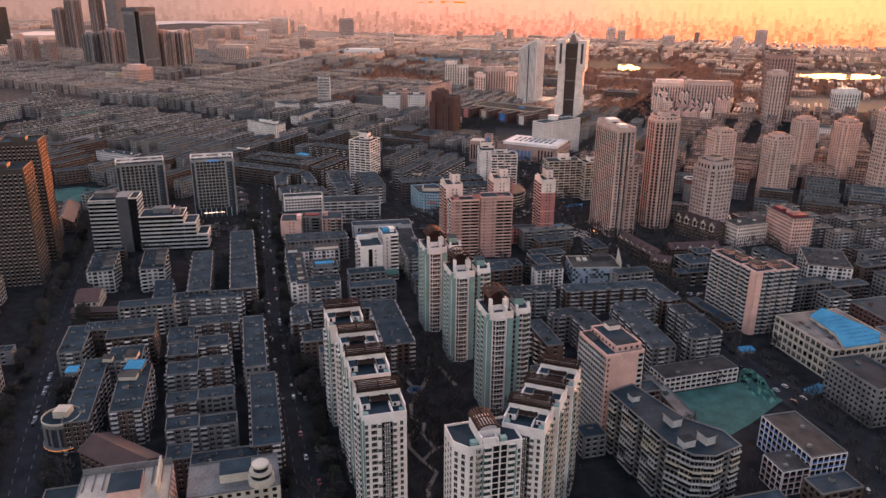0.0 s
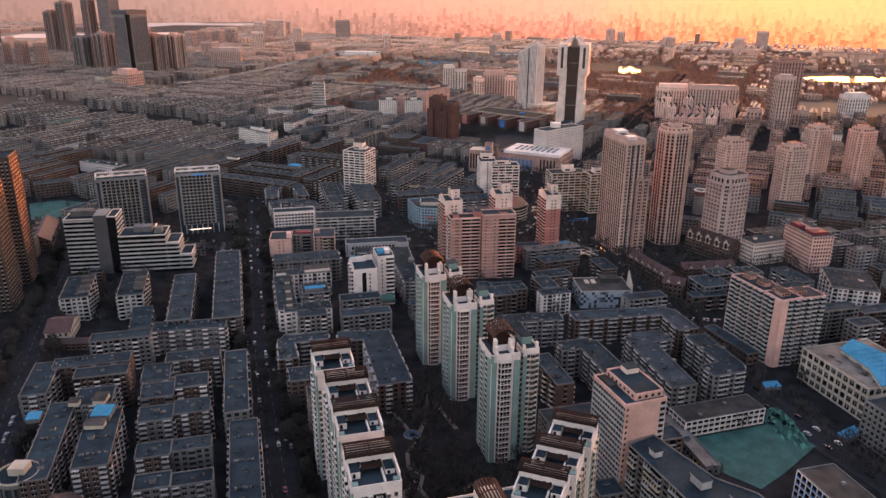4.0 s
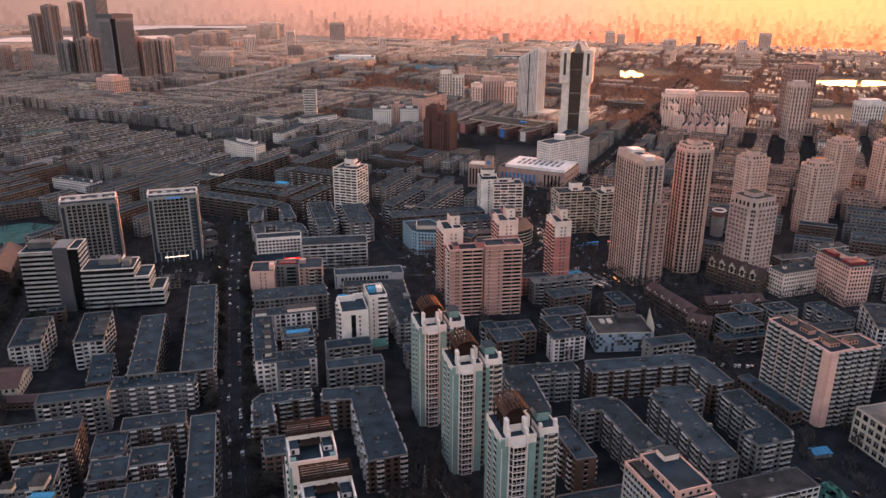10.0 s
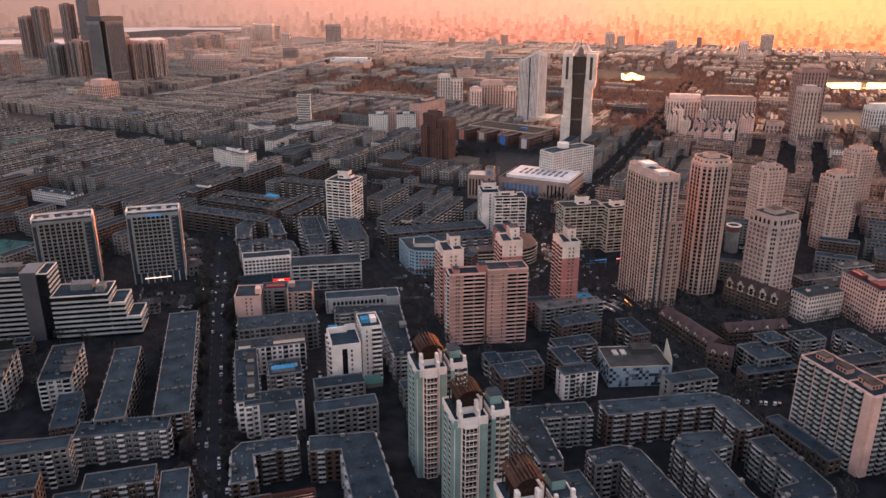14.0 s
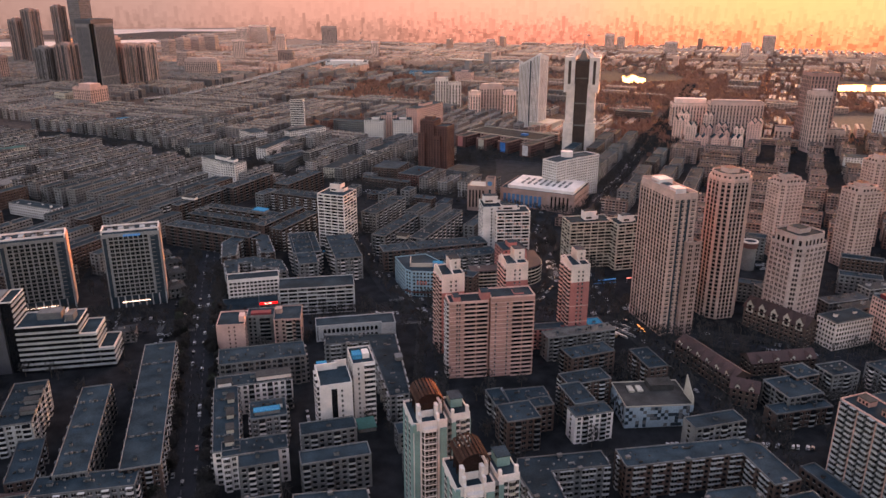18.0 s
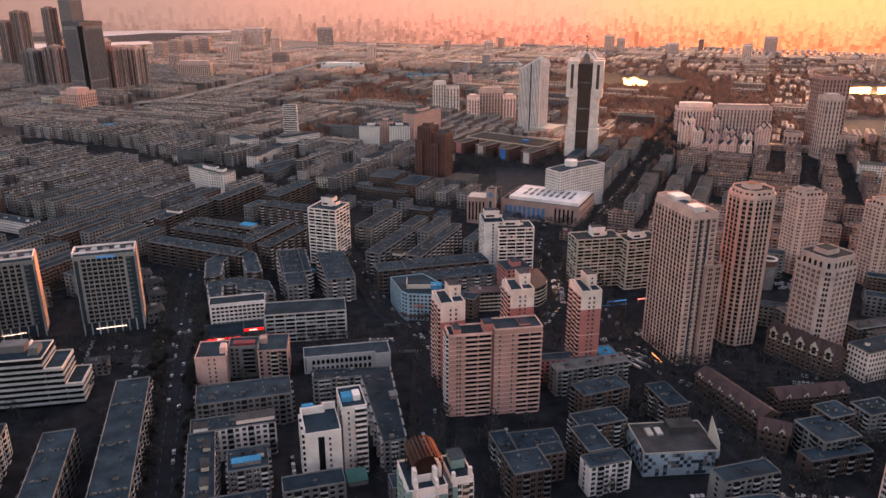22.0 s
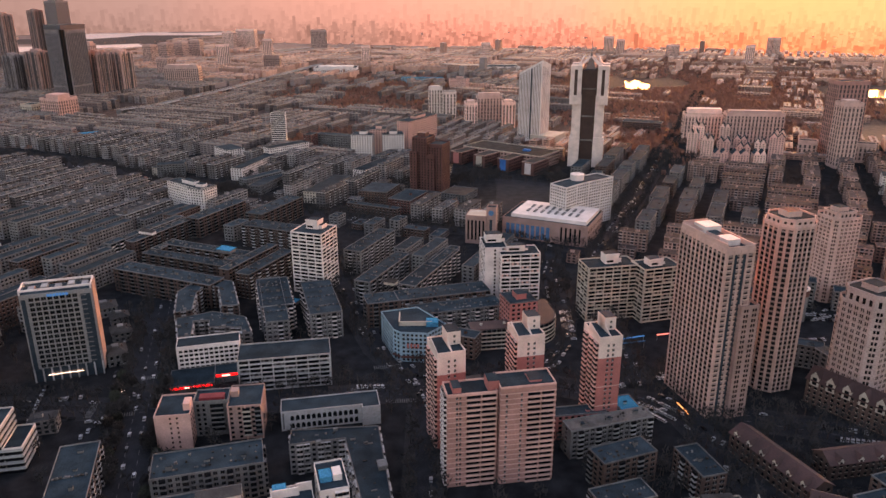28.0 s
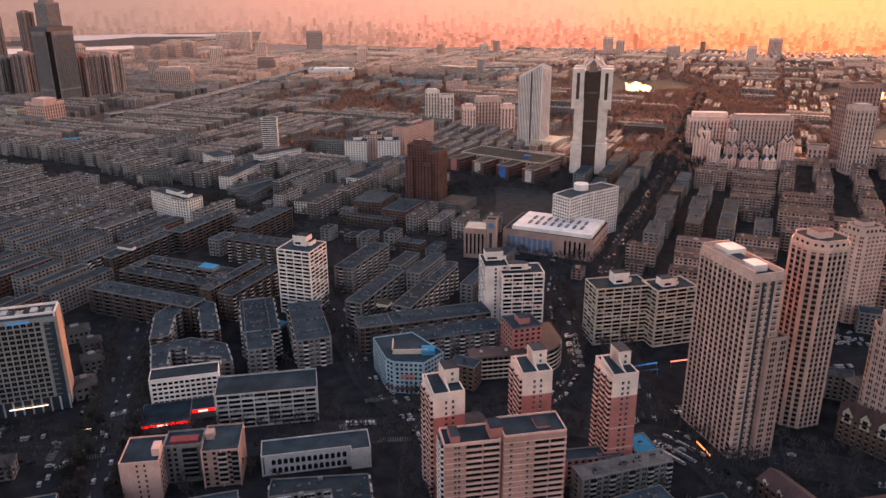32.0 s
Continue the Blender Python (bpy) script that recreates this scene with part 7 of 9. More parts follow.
# ---- the two white towers in the distance ----
def wedge_tower(x, y, rot):
    """White office slab whose striped front rises to a slanted top."""
    ob = thing("white_tower", x, y, rot, "tall white office tower with striped front and slanted top", "office tower")
    mb = Mesh()
    w, d = 38, 32
    mb.hexa([(-w / 2, -d / 2, 0), (w / 2, -d / 2, 0), (w / 2, d / 2, 0), (-w / 2, d / 2, 0), (-w / 2, -d / 2, 106), (w / 2, -d / 2, 127), (w / 2, d / 2, 119), (-w / 2, d / 2, 98)])
    part("wall", mb, WHITE, ob)
    fs = faces_of(rect(w, d))
    for i in range(14):
        gb = Mesh()
        s = 1.2 + i * 2.6
        gb.on(fs[0], s, s + (0.8 if i != 7 else 2.2), 6, 103 + s * 0.55, 0, 0.2)
        part("glass_stripe", gb, FAR_GLASS if i != 7 else GLASS_TEAL, ob)
    for i in range(7):
        gb = Mesh()
        gb.on(fs[1], 3 + i * 4, 3.7 + i * 4, 10, 118 - i * 0.8, 0, 0.15)
        part("glass_stripe", gb, FAR_GLASS, ob)
    mb = Mesh()
    mb.box(w / 2 - 14, w / 2 + 26, -d / 2 - 6, d / 2 + 10, 0, 14)
    part("podium", mb, CREAM, ob)
    return ob


def crowned_tower(x, y, rot):
    """White-framed tower with dark glass centres, stepped shoulders and a pointed crown with a spire."""
    ob = thing("crowned_tower", x, y, rot, "white framed tower with dark glass centre and pointed crown", "office tower")
    h = 134
    core = Mesh()
    core.prism(rect(35, 35), 0, h - 6, 0, 1)
    part("glass_core", core, [BRONZE_GLASS, ROOF], ob)
    for sx in (-1, 1):
        for sy in (-1, 1):
            for z0, z1, k, r in ((0, 40, 16.0, 7.0), (33, 96, 15.0, 5.8), (84, h, 17.5, 7.4)):
                mb = Mesh()
                mb.box(sx * k - r, sx * k + r, sy * k - r, sy * k + r, z0, z1)
                if z0 > 60:
                    mb.box(sx * k - 2, sx * k + 2, sy * k - r - 0.15, sy * k + r + 0.15, z0 + 12, z1 - 5, 1)
                    mb.box(sx * k - r - 0.15, sx * k + r + 0.15, sy * k - 2, sy * k + 2, z0 + 12, z1 - 5, 1)
                part("corner_shaft", mb, [TOP_CREAM, BRONZE_GLASS], ob)
    for z in (36, 68, 104):
        mb = Mesh()
        for fc in faces_of(rect(40, 40)):
            mb.on(fc, 9, 31, z - 1, z + 1, 0, 0.5)
        part("floor_band", mb, CONCRETE, ob)
    for r in range(2):
        for sy in (-1, 1):
            mb = Mesh()
            for sx in (-1, 1):
                a = [(sx * 23, sy * 18 - 1, h - 8), (sx * 17, sy * 18 - 1, h - 8), (sx * 17, sy * 18 + 1, h - 8), (sx * 23, sy * 18 + 1, h - 8)]
                b = [(sx * 2, sy * 9 - 1, h + 12), (0, sy * 9 - 1, h + 10), (0, sy * 9 + 1, h + 10), (sx * 2, sy * 9 + 1, h + 12)]
                if sx > 0:
                    a, b = [a[1], a[0], a[3], a[2]], [b[1], b[0], b[3], b[2]]
                mb.hexa(a + b)
            g = part("crown_gable", mb, TOP_CREAM, ob)
            g.matrix_local = Matrix.Rotation(radians(90 * r), 4, "Z")
    sp = Mesh()
    sp.hexa([(-6, -6, h - 6), (6, -6, h - 6), (6, 6, h - 6), (-6, 6, h - 6), (-1, -1, h + 14), (1, -1, h + 14), (1, 1, h + 14), (-1, 1, h + 14)])
    part("crown", sp, CONCRETE, ob)
    sp = Mesh()
    sp.hexa([(-0.6, -0.6, h + 13), (0.6, -0.6, h + 13), (0.6, 0.6, h + 13), (-0.6, 0.6, h + 13), (-0.1, -0.1, h + 34), (0.1, -0.1, h + 34), (0.1, 0.1, h + 34), (-0.1, 0.1, h + 34)])
    part("spire", sp, METAL, ob)
    return ob


wedge_tower(166, 1462, -33)
crowned_tower(217, 1300, -14)


def mall(x, y, rot):
    """Low shopping centre: a wide roof and four finger wings that end in coloured panels."""
    ob = thing("shopping_centre", x, y, rot, "low reddish shopping centre with coloured end panels and wide grey roof", "shopping centre")
    main = rect(126, 52, -12, 22)
    walls(ob, main, 17, SALMON)
    flat_roof(ob, main, 17, ROOF_OLD, CREAM, 1.0, 0.6)
    win = Mesh()
    for fc in faces_of(main):
        rows_on(win, fc, 4, 4.1, 5, 0.6)
    for k, tone in enumerate((PINK, CREAM, BLUE_PANEL, PALE_CLAD_END)):
        wing = rect(18, 40, -60 + k * 38, -22)
        walls(ob, wing, 16.4 + 0.1 * k, RED_STONE, name="wing_wall")
        flat_roof(ob, wing, 16.4 + 0.1 * k, ROOF_OLD, SALMON, 0.8, 0.5)
        fs = faces_of(wing)
        strip_on(ob, fs[0], 4.5, 13.5, 1.5, 16, 0.5, tone, "end_panel")
        for fc in (fs[1], fs[3]):
            rows_on(win, fc, 4, 4.0, 5, 0.5)
    part("glazing", win, [GLASS, SALMON], ob, kind="stuff")
    simple_part(ob, "roof_plant", BLUE_PANEL, (10, 20, 18, 24, 17.1, 19.5))


PALE_CLAD_END = material("pale_panel", (0.50, 0.42, 0.40), 0.7, stain=0.2)
mall(111, 1296, -38)
plain_block(35, 1124, 30, 36, -28, 8, RNG, CONCRETE, "office_building", "low flat-roofed hall beside a dark yard", "office", roof=ROOF_OLD)

dr = thing("car_ramp_drum", 266, 781, 0, "round drum beside the towers with a white roof ring", "ramp tower")
ring24 = [(6.5 * math.cos(2 * math.pi * i / 24), 6.5 * math.sin(2 * math.pi * i / 24)) for i in range(24)]
walls(dr, [(a * 0.9, b * 0.9) for a, b in ring24], 20, CONCRETE, name="shaft")
walls(dr, ring24, 24.5, RED_STONE, 20, "collar")
flat_roof(dr, ring24, 24.5, ROOF, WHITE, 1.1, 1.2)

# ---- the rest of the city, row upon row ----
PLACED = []


def occupy(x, y, w, d, rot):
    """Remember a footprint as a row of circles along its long side."""
    r, L = min(w, d) / 2, max(w, d)
    a = radians(rot) + (0 if w >= d else math.pi / 2)
    k = max(1, math.ceil(L / (2 * r)))
    for i in range(k):
        t = (-L / 2 + r) + (L - 2 * r) * (i / (k - 1) if k > 1 else 0.5)
        PLACED.append((x + t * math.cos(a), y + t * math.sin(a), r * 1.1))


for ob in list(scene.objects):
    if ob.parent is None and ob.type == "EMPTY":
        lo = [min(c[i] for ch in ob.children for c in ch.bound_box) for i in (0, 1)]
        hi = [max(c[i] for ch in ob.children for c in ch.bound_box) for i in (0, 1)]
        c = ob.matrix_world @ Vector(((lo[0] + hi[0]) / 2, (lo[1] + hi[1]) / 2, 0))
        occupy(c.x, c.y, hi[0] - lo[0], hi[1] - lo[1], math.degrees(ob.matrix_world.to_euler().z))
LINES = [(a, b, 26) for a, b in zip(OVERPASS, OVERPASS[1:])] + [(a, b, width / 2 + 4) for pts, width in ROADS.values() for a, b in zip(pts, pts[1:])]


def clear_of_roads(x, y, r):
    for (ax, ay), (bx, by), half in LINES:
        vx, vy = bx - ax, by - ay
        t = max(0.0, min(1.0, ((x - ax) * vx + (y - ay) * vy) / (vx * vx + vy * vy)))
        if math.hypot(x - ax - vx * t, y - ay - vy * t) < half + r:
            return False
    return True


def free(x, y, r):
    return clear_of_roads(x, y, r) and all((x - px) ** 2 + (y - py) ** 2 > (pr + r) ** 2 for px, py, pr in PLACED)


def room_for(x, y, w, d, rot, gap=3.0):
    r, L = min(w, d) / 2, max(w, d)
    a = radians(rot) + (0 if w >= d else math.pi / 2)
    k = max(1, math.ceil(L / (2 * r)))
    return all(free(x + t * math.cos(a), y + t * math.sin(a), r + gap) for t in ((-L / 2 + r) + (L - 2 * r) * (i / max(1, k - 1)) for i in range(k)))


def in_view(x, y):
    return y > 180 and abs(x) < 60 + 0.66 * y


WATERS = [(-1600, 4400, 430), (-1150, 4480, 380), (-1320, 3580, 240), (-1200, 3480, 190), (-1480, 3450, 250), (-1700, 3330, 260), (-1600, 4560, 560), (-1780, 3610, 260), (-1350, 4150, 330), (-1650, 4050, 330), (-1560, 3450, 230), (-1350, 4480, 400), (-1790, 3350, 200), (520, 2210, 150), (1040, 2000, 150), (2280, 4420, 260), (785, 1490, 130), (110, 1120, 60)]
YARDS = [(13.0, 382.3, 14), (-15.2, 373.8, 10), (-122, 632, 20), (-105, 618, 12), (75, 1225, 36), (110, 1160, 42), (60, 1180, 26), (40, 1125, 24), (66, 385, 17), (212, 402, 14), (205, 428, 16), (-243, 801, 20), (-226, 784, 18), (-216, 761, 18), (-205, 725, 18), (215, 345, 22), (420, 1275, 40), (475, 1310, 36), (560, 1285, 40), (385, 1330, 22), (45, 1265, 42), (95, 1235, 48), (130, 1205, 42), (20, 1300, 30), (-234, 578, 24), (-198, 593, 28), (-405, 780, 50), (-362, 683, 42), (160, 350, 40), (5, 330, 36), (25, 300, 20), (-10, 400, 24), (-14, 384, 26), (-6, 291, 24), (195, 385, 22), (285, 735, 42), (240, 745, 30), (43, 588, 20), (-160, 795, 14)]


def built_over(x, y):
    return all(math.hypot(x - wx, y - wy) > r for wx, wy, r in YARDS)


def dry(x, y):
    return all(math.hypot(x - wx, y - wy) > r for wx, wy, r in WATERS)


rng8 = random.Random(21)
FILL_WALLS = (PLASTER, BRICK, CONCRETE, CONCRETE, BRICK, PLASTER, CONCRETE)


FILL, FILL_EAST = Mesh(), Mesh()
FILL_MATS = [FILL_WALL, ROOF_FAR, ROW_GLASS, FRAME]


def joined_block(x, y, w, d, rot, h):
    """One block of the rows too far off to pick apart."""
    # eastern blocks join the mesh whose colours carry the reddish haze
    mb = FILL_EAST if x > 110 and y > 740 else FILL
    c, s = math.cos(radians(rot)), math.sin(radians(rot))
    poly = [(x + a * c - b * s, y + a * s + b * c) for a, b in rect(w, d)]
    mb.turned(x, y, w, d, 0, h, rot, 0, 1)
    mb.turned(x, y, w + 0.5, d + 0.5, h, h + 0.6, rot, 3 if rng8.random() < 0.4 else 0, 1)
    n = max(2, round(h / 2.9))
    fh = h / n
    for fc in faces_of(poly):
        if fc[2][1] > 0.5:
            continue
        k = max(1, int(fc[3] / 3.4))
        b = fc[3] / k
        first = rng8.randrange(3)
        for i in range(k):
            if fc[3] > 14 and i % 3 == first:
                for fl in range(n):
                    mb.on(fc, i * b + 0.3, (i + 1) * b - 0.3, fl * fh, fl * fh + 1.1, 0, 1.1, 3)
                    mb.pane(fc, i * b + 0.4, (i + 1) * b - 0.4, fl * fh + 1.1, fl * fh + fh - 0.1, 1.0, 2)
            else:
                for fl in range(n):
                    mb.pane(fc, i * b + b * 0.22, (i + 1) * b - b * 0.22, fl * fh + 1.0, fl * fh + 2.5, 0.06, 2)
    L = max(w, d)
    for k in range(int(L / 11)):
        t = -L / 2 + 5 + k * 11
        px, py = (t, rng8.uniform(-2, 2)) if w >= d else (rng8.uniform(-2, 2), t)
        mb.turned(x + px * c - py * s, y + px * s + py * c, rng8.uniform(2, 4), rng8.uniform(2, 4), h, h + rng8.uniform(1.6, 3.2), rot, 0, 1)


def rows_of_blocks(x0, x1, y0, y1, rot, gap_u, gap_v, size, maximum, singles=0):
    """Parallel blocks on a turned grid, wherever there is room; the nearest are things of their own."""
    c, s = math.cos(radians(rot)), math.sin(radians(rot))
    made = 0
    span = int(max(x1 - x0, y1 - y0) / min(gap_u, gap_v)) + 2
    mx, my = (x0 + x1) / 2, (y0 + y1) / 2
    spots = [(i * gap_u + rng8.uniform(-3, 3), j * gap_v + rng8.uniform(-4, 4)) for i in range(-span, span) for j in range(-span, span)]
    spots = sorted(((mx + u * c - v * s, my + u * s + v * c) for u, v in spots), key=lambda p: p[1])
    for x, y in spots:
        if not (x0 < x < x1 and y0 < y < y1) or made >= maximum or not in_view(x, y) or not dry(x, y) or not built_over(x, y):
            continue
        for k in (rng8.uniform(0.75, 1.1), 0.6, 0.4, 0.25):
            w, d = (size[0] * k, size[1]) if size[0] > size[1] else (size[0], size[1] * k)
            w, d = max(9.0, w * rng8.uniform(0.9, 1.1)), max(9.0, d * rng8.uniform(0.9, 1.1))
            turn = rot + (90 if k < 0.45 and rng8.random() < 0.3 else 0)
            if room_for(x, y, w, d, turn, 2.0):
                h = rng8.choice((14.5, 17.5, 17.5, 18, 20)) if k > 0.5 else rng8.choice((5, 8, 11, 15))
                if made < singles and y < 700:
                    slab(x, y, w, d, turn, h, rng8, rich=False)
                elif made < singles:
                    plain_block(x, y, w, d, turn, h, rng8, rng8.choice(FILL_WALLS), "apartment_block", category="apartment block", group="rows of flats")
                else:
                    joined_block(x, y, w, d, turn, h)
                occupy(x, y, w, d, turn)
                made += 1
                break


rows_of_blocks(-420, 420, 200, 700, 15, 38, 25, (34, 11), 110, 80)
rows_of_blocks(-640, 100, 720, 1330, -25, 23, 70, (11, 64), 400, 70)
rows_of_blocks(-780, -330, 1230, 1480, -25, 22, 60, (11, 54), 140, 0)
rows_of_blocks(100, 760, 700, 960, -25, 44, 27, (38, 12), 130, 30)
rows_of_blocks(180, 330, 960, 1330, -25, 30, 58, (14, 50), 80, 20)
rows_of_blocks(330, 420, 960, 1330, -25, 50, 29, (44, 13), 60, 0)
rows_of_blocks(420, 760, 960, 1330, -25, 40, 44, (15, 34), 110, 0)
tagged(new("rows_of_flats", FILL_EAST.made("rows_of_flats", [EAST_WALL, EAST_ROOF, ROW_GLASS, EAST_TRIM])), "rows of low apartment blocks farther off, tinted pink for haze", "apartment blocks", kind="stuff")
tagged(new("rows_of_flats", FILL.made("rows_of_flats", FILL_MATS)), "rows of low apartment blocks farther off in the city", "apartment blocks", kind="stuff")

# ---- trees, paths and cars ----
rngT = random.Random(77)


def limb(mb, a, b, r0, r1, sides=5):
    a, b = Vector(a), Vector(b)
    ax = (b - a).normalized()
    u = ax.orthogonal().normalized()
    v = ax.cross(u)
    n = len(mb.v)
    for p, r in ((a, r0), (b, r1)):
        for k in range(sides):
            t = 2 * math.pi * k / sides
            mb.v.append(tuple(p + u * (r * math.cos(t)) + v * (r * math.sin(t))))
    for k in range(sides):
        j = (k + 1) % sides
        mb.f.append((n + k, n + j, n + sides + j, n + sides + k))
        mb.m.append(0)


def tree_meshes(seed, height, spread_, blades):
    """A tapered trunk with limbs, and a ragged winter crown of twig fans."""
    rg = random.Random(seed)
    tb, cb = Mesh(), Mesh()
    limb(tb, (0, 0, 0), (rg.uniform(-0.2, 0.2), rg.uniform(-0.2, 0.2), height * 0.4), 0.28, 0.18, 6)
    tips = []
    for k in range(7):
        a = 2 * math.pi * k / 7 + rg.uniform(-0.3, 0.3)
        z0 = height * rg.uniform(0.28, 0.5)
        rr = spread_ * rg.uniform(0.5, 0.85)
        tip = (rr * math.cos(a), rr * math.sin(a), height * rg.uniform(0.62, 0.95))
        limb(tb, (0, 0, z0), tip, 0.12, 0.04, 4)
        tips.append(tip)
    tips.append((0, 0, height * 0.97))
    for k in range(int(blades * 2.2)):
        a, f = rg.uniform(0, 6.283), rg.random() ** 0.5
        t = Vector((spread_ * f * math.cos(a), spread_ * f * math.sin(a), height * (0.36 + 0.6 * rg.random() * (1 - 0.45 * f * f))))
        t += Vector((rg.gauss(0, 0.3), rg.gauss(0, 0.3), rg.gauss(0, 0.5)))
        dv = Vector((rg.gauss(0, 1), rg.gauss(0, 1), abs(rg.gauss(0.5, 0.6)))).normalized()
        sd = dv.orthogonal().normalized()
        L, wd = rg.uniform(0.8, 1.8), rg.uniform(0.1, 0.27)
        cb.face([t - sd * wd, t + sd * wd, t + dv * L + sd * wd * 0.4, t + dv * L - sd * wd * 0.2])
    return tb.made("trunk", [BARK]), cb


TREES = []
for k, (hh, sp, bl, mt) in enumerate(((11, 3.8, 420, TWIG), (9, 3.2, 360, TWIG), (13, 4.4, 480, TWIG), (8, 2.6, 420, LEAF))):
    tm, cm = tree_meshes(100 + k, hh, sp, bl)
    TREES.append((tm, cm.made("crown", [mt]), "evergreen tree with dull dark leaves" if mt is LEAF else "bare winter street tree with brown twigs"))


def tree(x, y, kind, size, turn):
    tm, cm, lab = TREES[kind]
    ob = thing("tree", x, y, turn, lab, "tree", "city trees")
    ob.scale = (size, size, size)
    part("trunk", tm, None, ob)
    part("crown", cm, None, ob)
    return ob


def along(pts, step):
    for (ax, ay), (bx, by) in zip(pts, pts[1:]):
        L = math.hypot(bx - ax, by - ay)
        for k in range(int(L / step)):
            yield ax + (bx - ax) * k * step / L, ay + (by - ay) * k * step / L, -(by - ay) / L, (bx - ax) / L


TREE_SPOTS = []
for name in ("avenue", "west_street", "north_street", "diagonal_street", "cross_street", "garden_road", "east_street", "west_road", "ring_street"):
    pts, width = ROADS[name]
    for x, y, nx, ny in along(pts, 5 if name == "avenue" else 7):
        for sgn in (-1, 1):
            off = width / 2 + rngT.uniform(-4.0, 3.0)
            TREE_SPOTS.append((x + nx * off * sgn + rngT.uniform(-1, 1), y + ny * off * sgn + rngT.uniform(-1, 1)))
for cx, cy, rx, ry, n in ((5, 325, 22, 40, 60), (-8, 390, 18, 40, 45), (160, 345, 22, 16, 12), (215, 560, 40, 40, 45), (185, 620, 30, 25, 30), (20, 530, 40, 30, 30), (120, 600, 25, 20, 18), (-175, 760, 30, 30, 20), (-260, 560, 30, 40, 25), (-230, 650, 40, 20, 18), (-190, 1225, 40, 40, 90), (-235, 1150, 40, 25, 60), (-60, 1170, 30, 30, 40), (-150, 1130, 20, 30, 40), (-230, 1390, 60, 30, 70), (-330, 1170, 40, 30, 60), (-560, 1160, 60, 40, 90), (-420, 1000, 30, 20, 30), (-300, 800, 40, 60, 70), (-620, 1330, 60, 30, 80), (330, 1300, 30, 60, 90), (70, 1225, 30, 25, 40), (160, 1210, 20, 30, 30), (30, 1200, 30, 20, 30), (110, 1120, 40, 40, 30), (520, 1150, 60, 60, 60)):
    for k in range(n):
        TREE_SPOTS.append((cx + rngT.gauss(0, rx * 0.6), cy + rngT.gauss(0, ry * 0.6)))
for k in range(900):
    y = rngT.uniform(230, 1250)
    TREE_SPOTS.append((rngT.uniform(-0.62, 0.62) * y, y))


def open_spot(x, y, r=1.6):
    return all((x - px) ** 2 + (y - py) ** 2 > (pr * 0.9 + r) ** 2 for px, py, pr in PLACED) and dry(x, y) and math.hypot(x - 158, y - 346) > 31 and math.hypot(x - 180, y - 372) > 20


single, rest = 0, Mesh()
rest_mats = [TWIG, BARK]
mini = random.Random(5)
for x, y in TREE_SPOTS:
    if not in_view(x, y) or not open_spot(x, y):
        continue
    if single < 270 and y < 700:
        tree(x, y, rngT.choice((0, 0, 1, 1, 2, 3)), rngT.uniform(0.75, 1.15), rngT.uniform(0, 360))
        single += 1
    else:
        H = mini.uniform(7, 12)
        rest.box(x - 0.2, x + 0.2, y - 0.2, y + 0.2, 0, H * 0.5, 1)
        for k in range(44):
            a, r, z = mini.uniform(0, 6.28), 3.4 * math.sqrt(mini.random()), H * mini.uniform(0.4, 1.0)
            px, py, L, wd = x + r * math.cos(a), y + r * math.sin(a), mini.uniform(0.9, 1.9), mini.uniform(0.18, 0.42)
            dx, dy = mini.uniform(-1, 1) * L, mini.uniform(-1, 1) * L
            rest.face([(px - wd, py, z), (px + wd, py, z + 0.2), (px + dx + wd * 0.5, py + dy, z + L), (px + dx - wd * 0.5, py + dy, z + L)], 0)
tagged(new("street_trees", rest.made("street_trees", rest_mats)), "bare brown trees between the farther blocks", "trees", kind="stuff")

# far woods and parks: ragged clumps
wb = Mesh()
for cx, cy, rx, ry, n in ((250, 1950, 300, 420, 2200), (-120, 2100, 260, 380, 1500), (650, 1750, 200, 260, 1200), (900, 2300, 300, 260, 1000), (-1400, 4000, 500, 260, 900), (-300, 1500, 260, 90, 500), (-500, 1150, 140, 60, 250), (330, 1420, 60, 120, 300), (0, 2900, 900, 260, 900), (1500, 3200, 600, 400, 900), (620, 1900, 260, 420, 2000), (950, 1900, 260, 420, 1500), (780, 2700, 500, 260, 1200), (-1250, 2000, 120, 200, 400), (-1100, 1750, 200, 120, 500), (-1500, 3900, 160, 120, 500)):
    for k in range(n):
        x, y = cx + rngT.gauss(0, rx * 0.55), cy + rngT.gauss(0, ry * 0.55)
        if not dry(x, y) or not in_view(x, y) or y < 1000 or (math.hypot(x, y) > 3200 and x > -0.2 * y):
            continue
        H, r = rngT.uniform(6, 12), rngT.uniform(3, 6)
        for q in range(7):
            a = rngT.uniform(0, 6.28)
            px, py, z = x + rngT.uniform(-r, r), y + rngT.uniform(-r, r), H * rngT.uniform(0.3, 0.8)
            ux, uy = math.cos(a) * rngT.uniform(1, 2.6), math.sin(a) * rngT.uniform(1, 2.6)
            wb.face([(px - ux, py - uy, z - 2), (px + ux, py + uy, z - 2 + rngT.uniform(-1, 1)), (px + ux * 0.6, py + uy * 0.6 + 4, z + H * 0.25), (px - ux * 0.7, py - uy * 0.7 + 4, z + H * 0.2)], 0)
tagged(new("far_woods", wb.made("far_woods", [WOODS])), "brown winter woods and parks in the distance", "woods", kind="stuff")

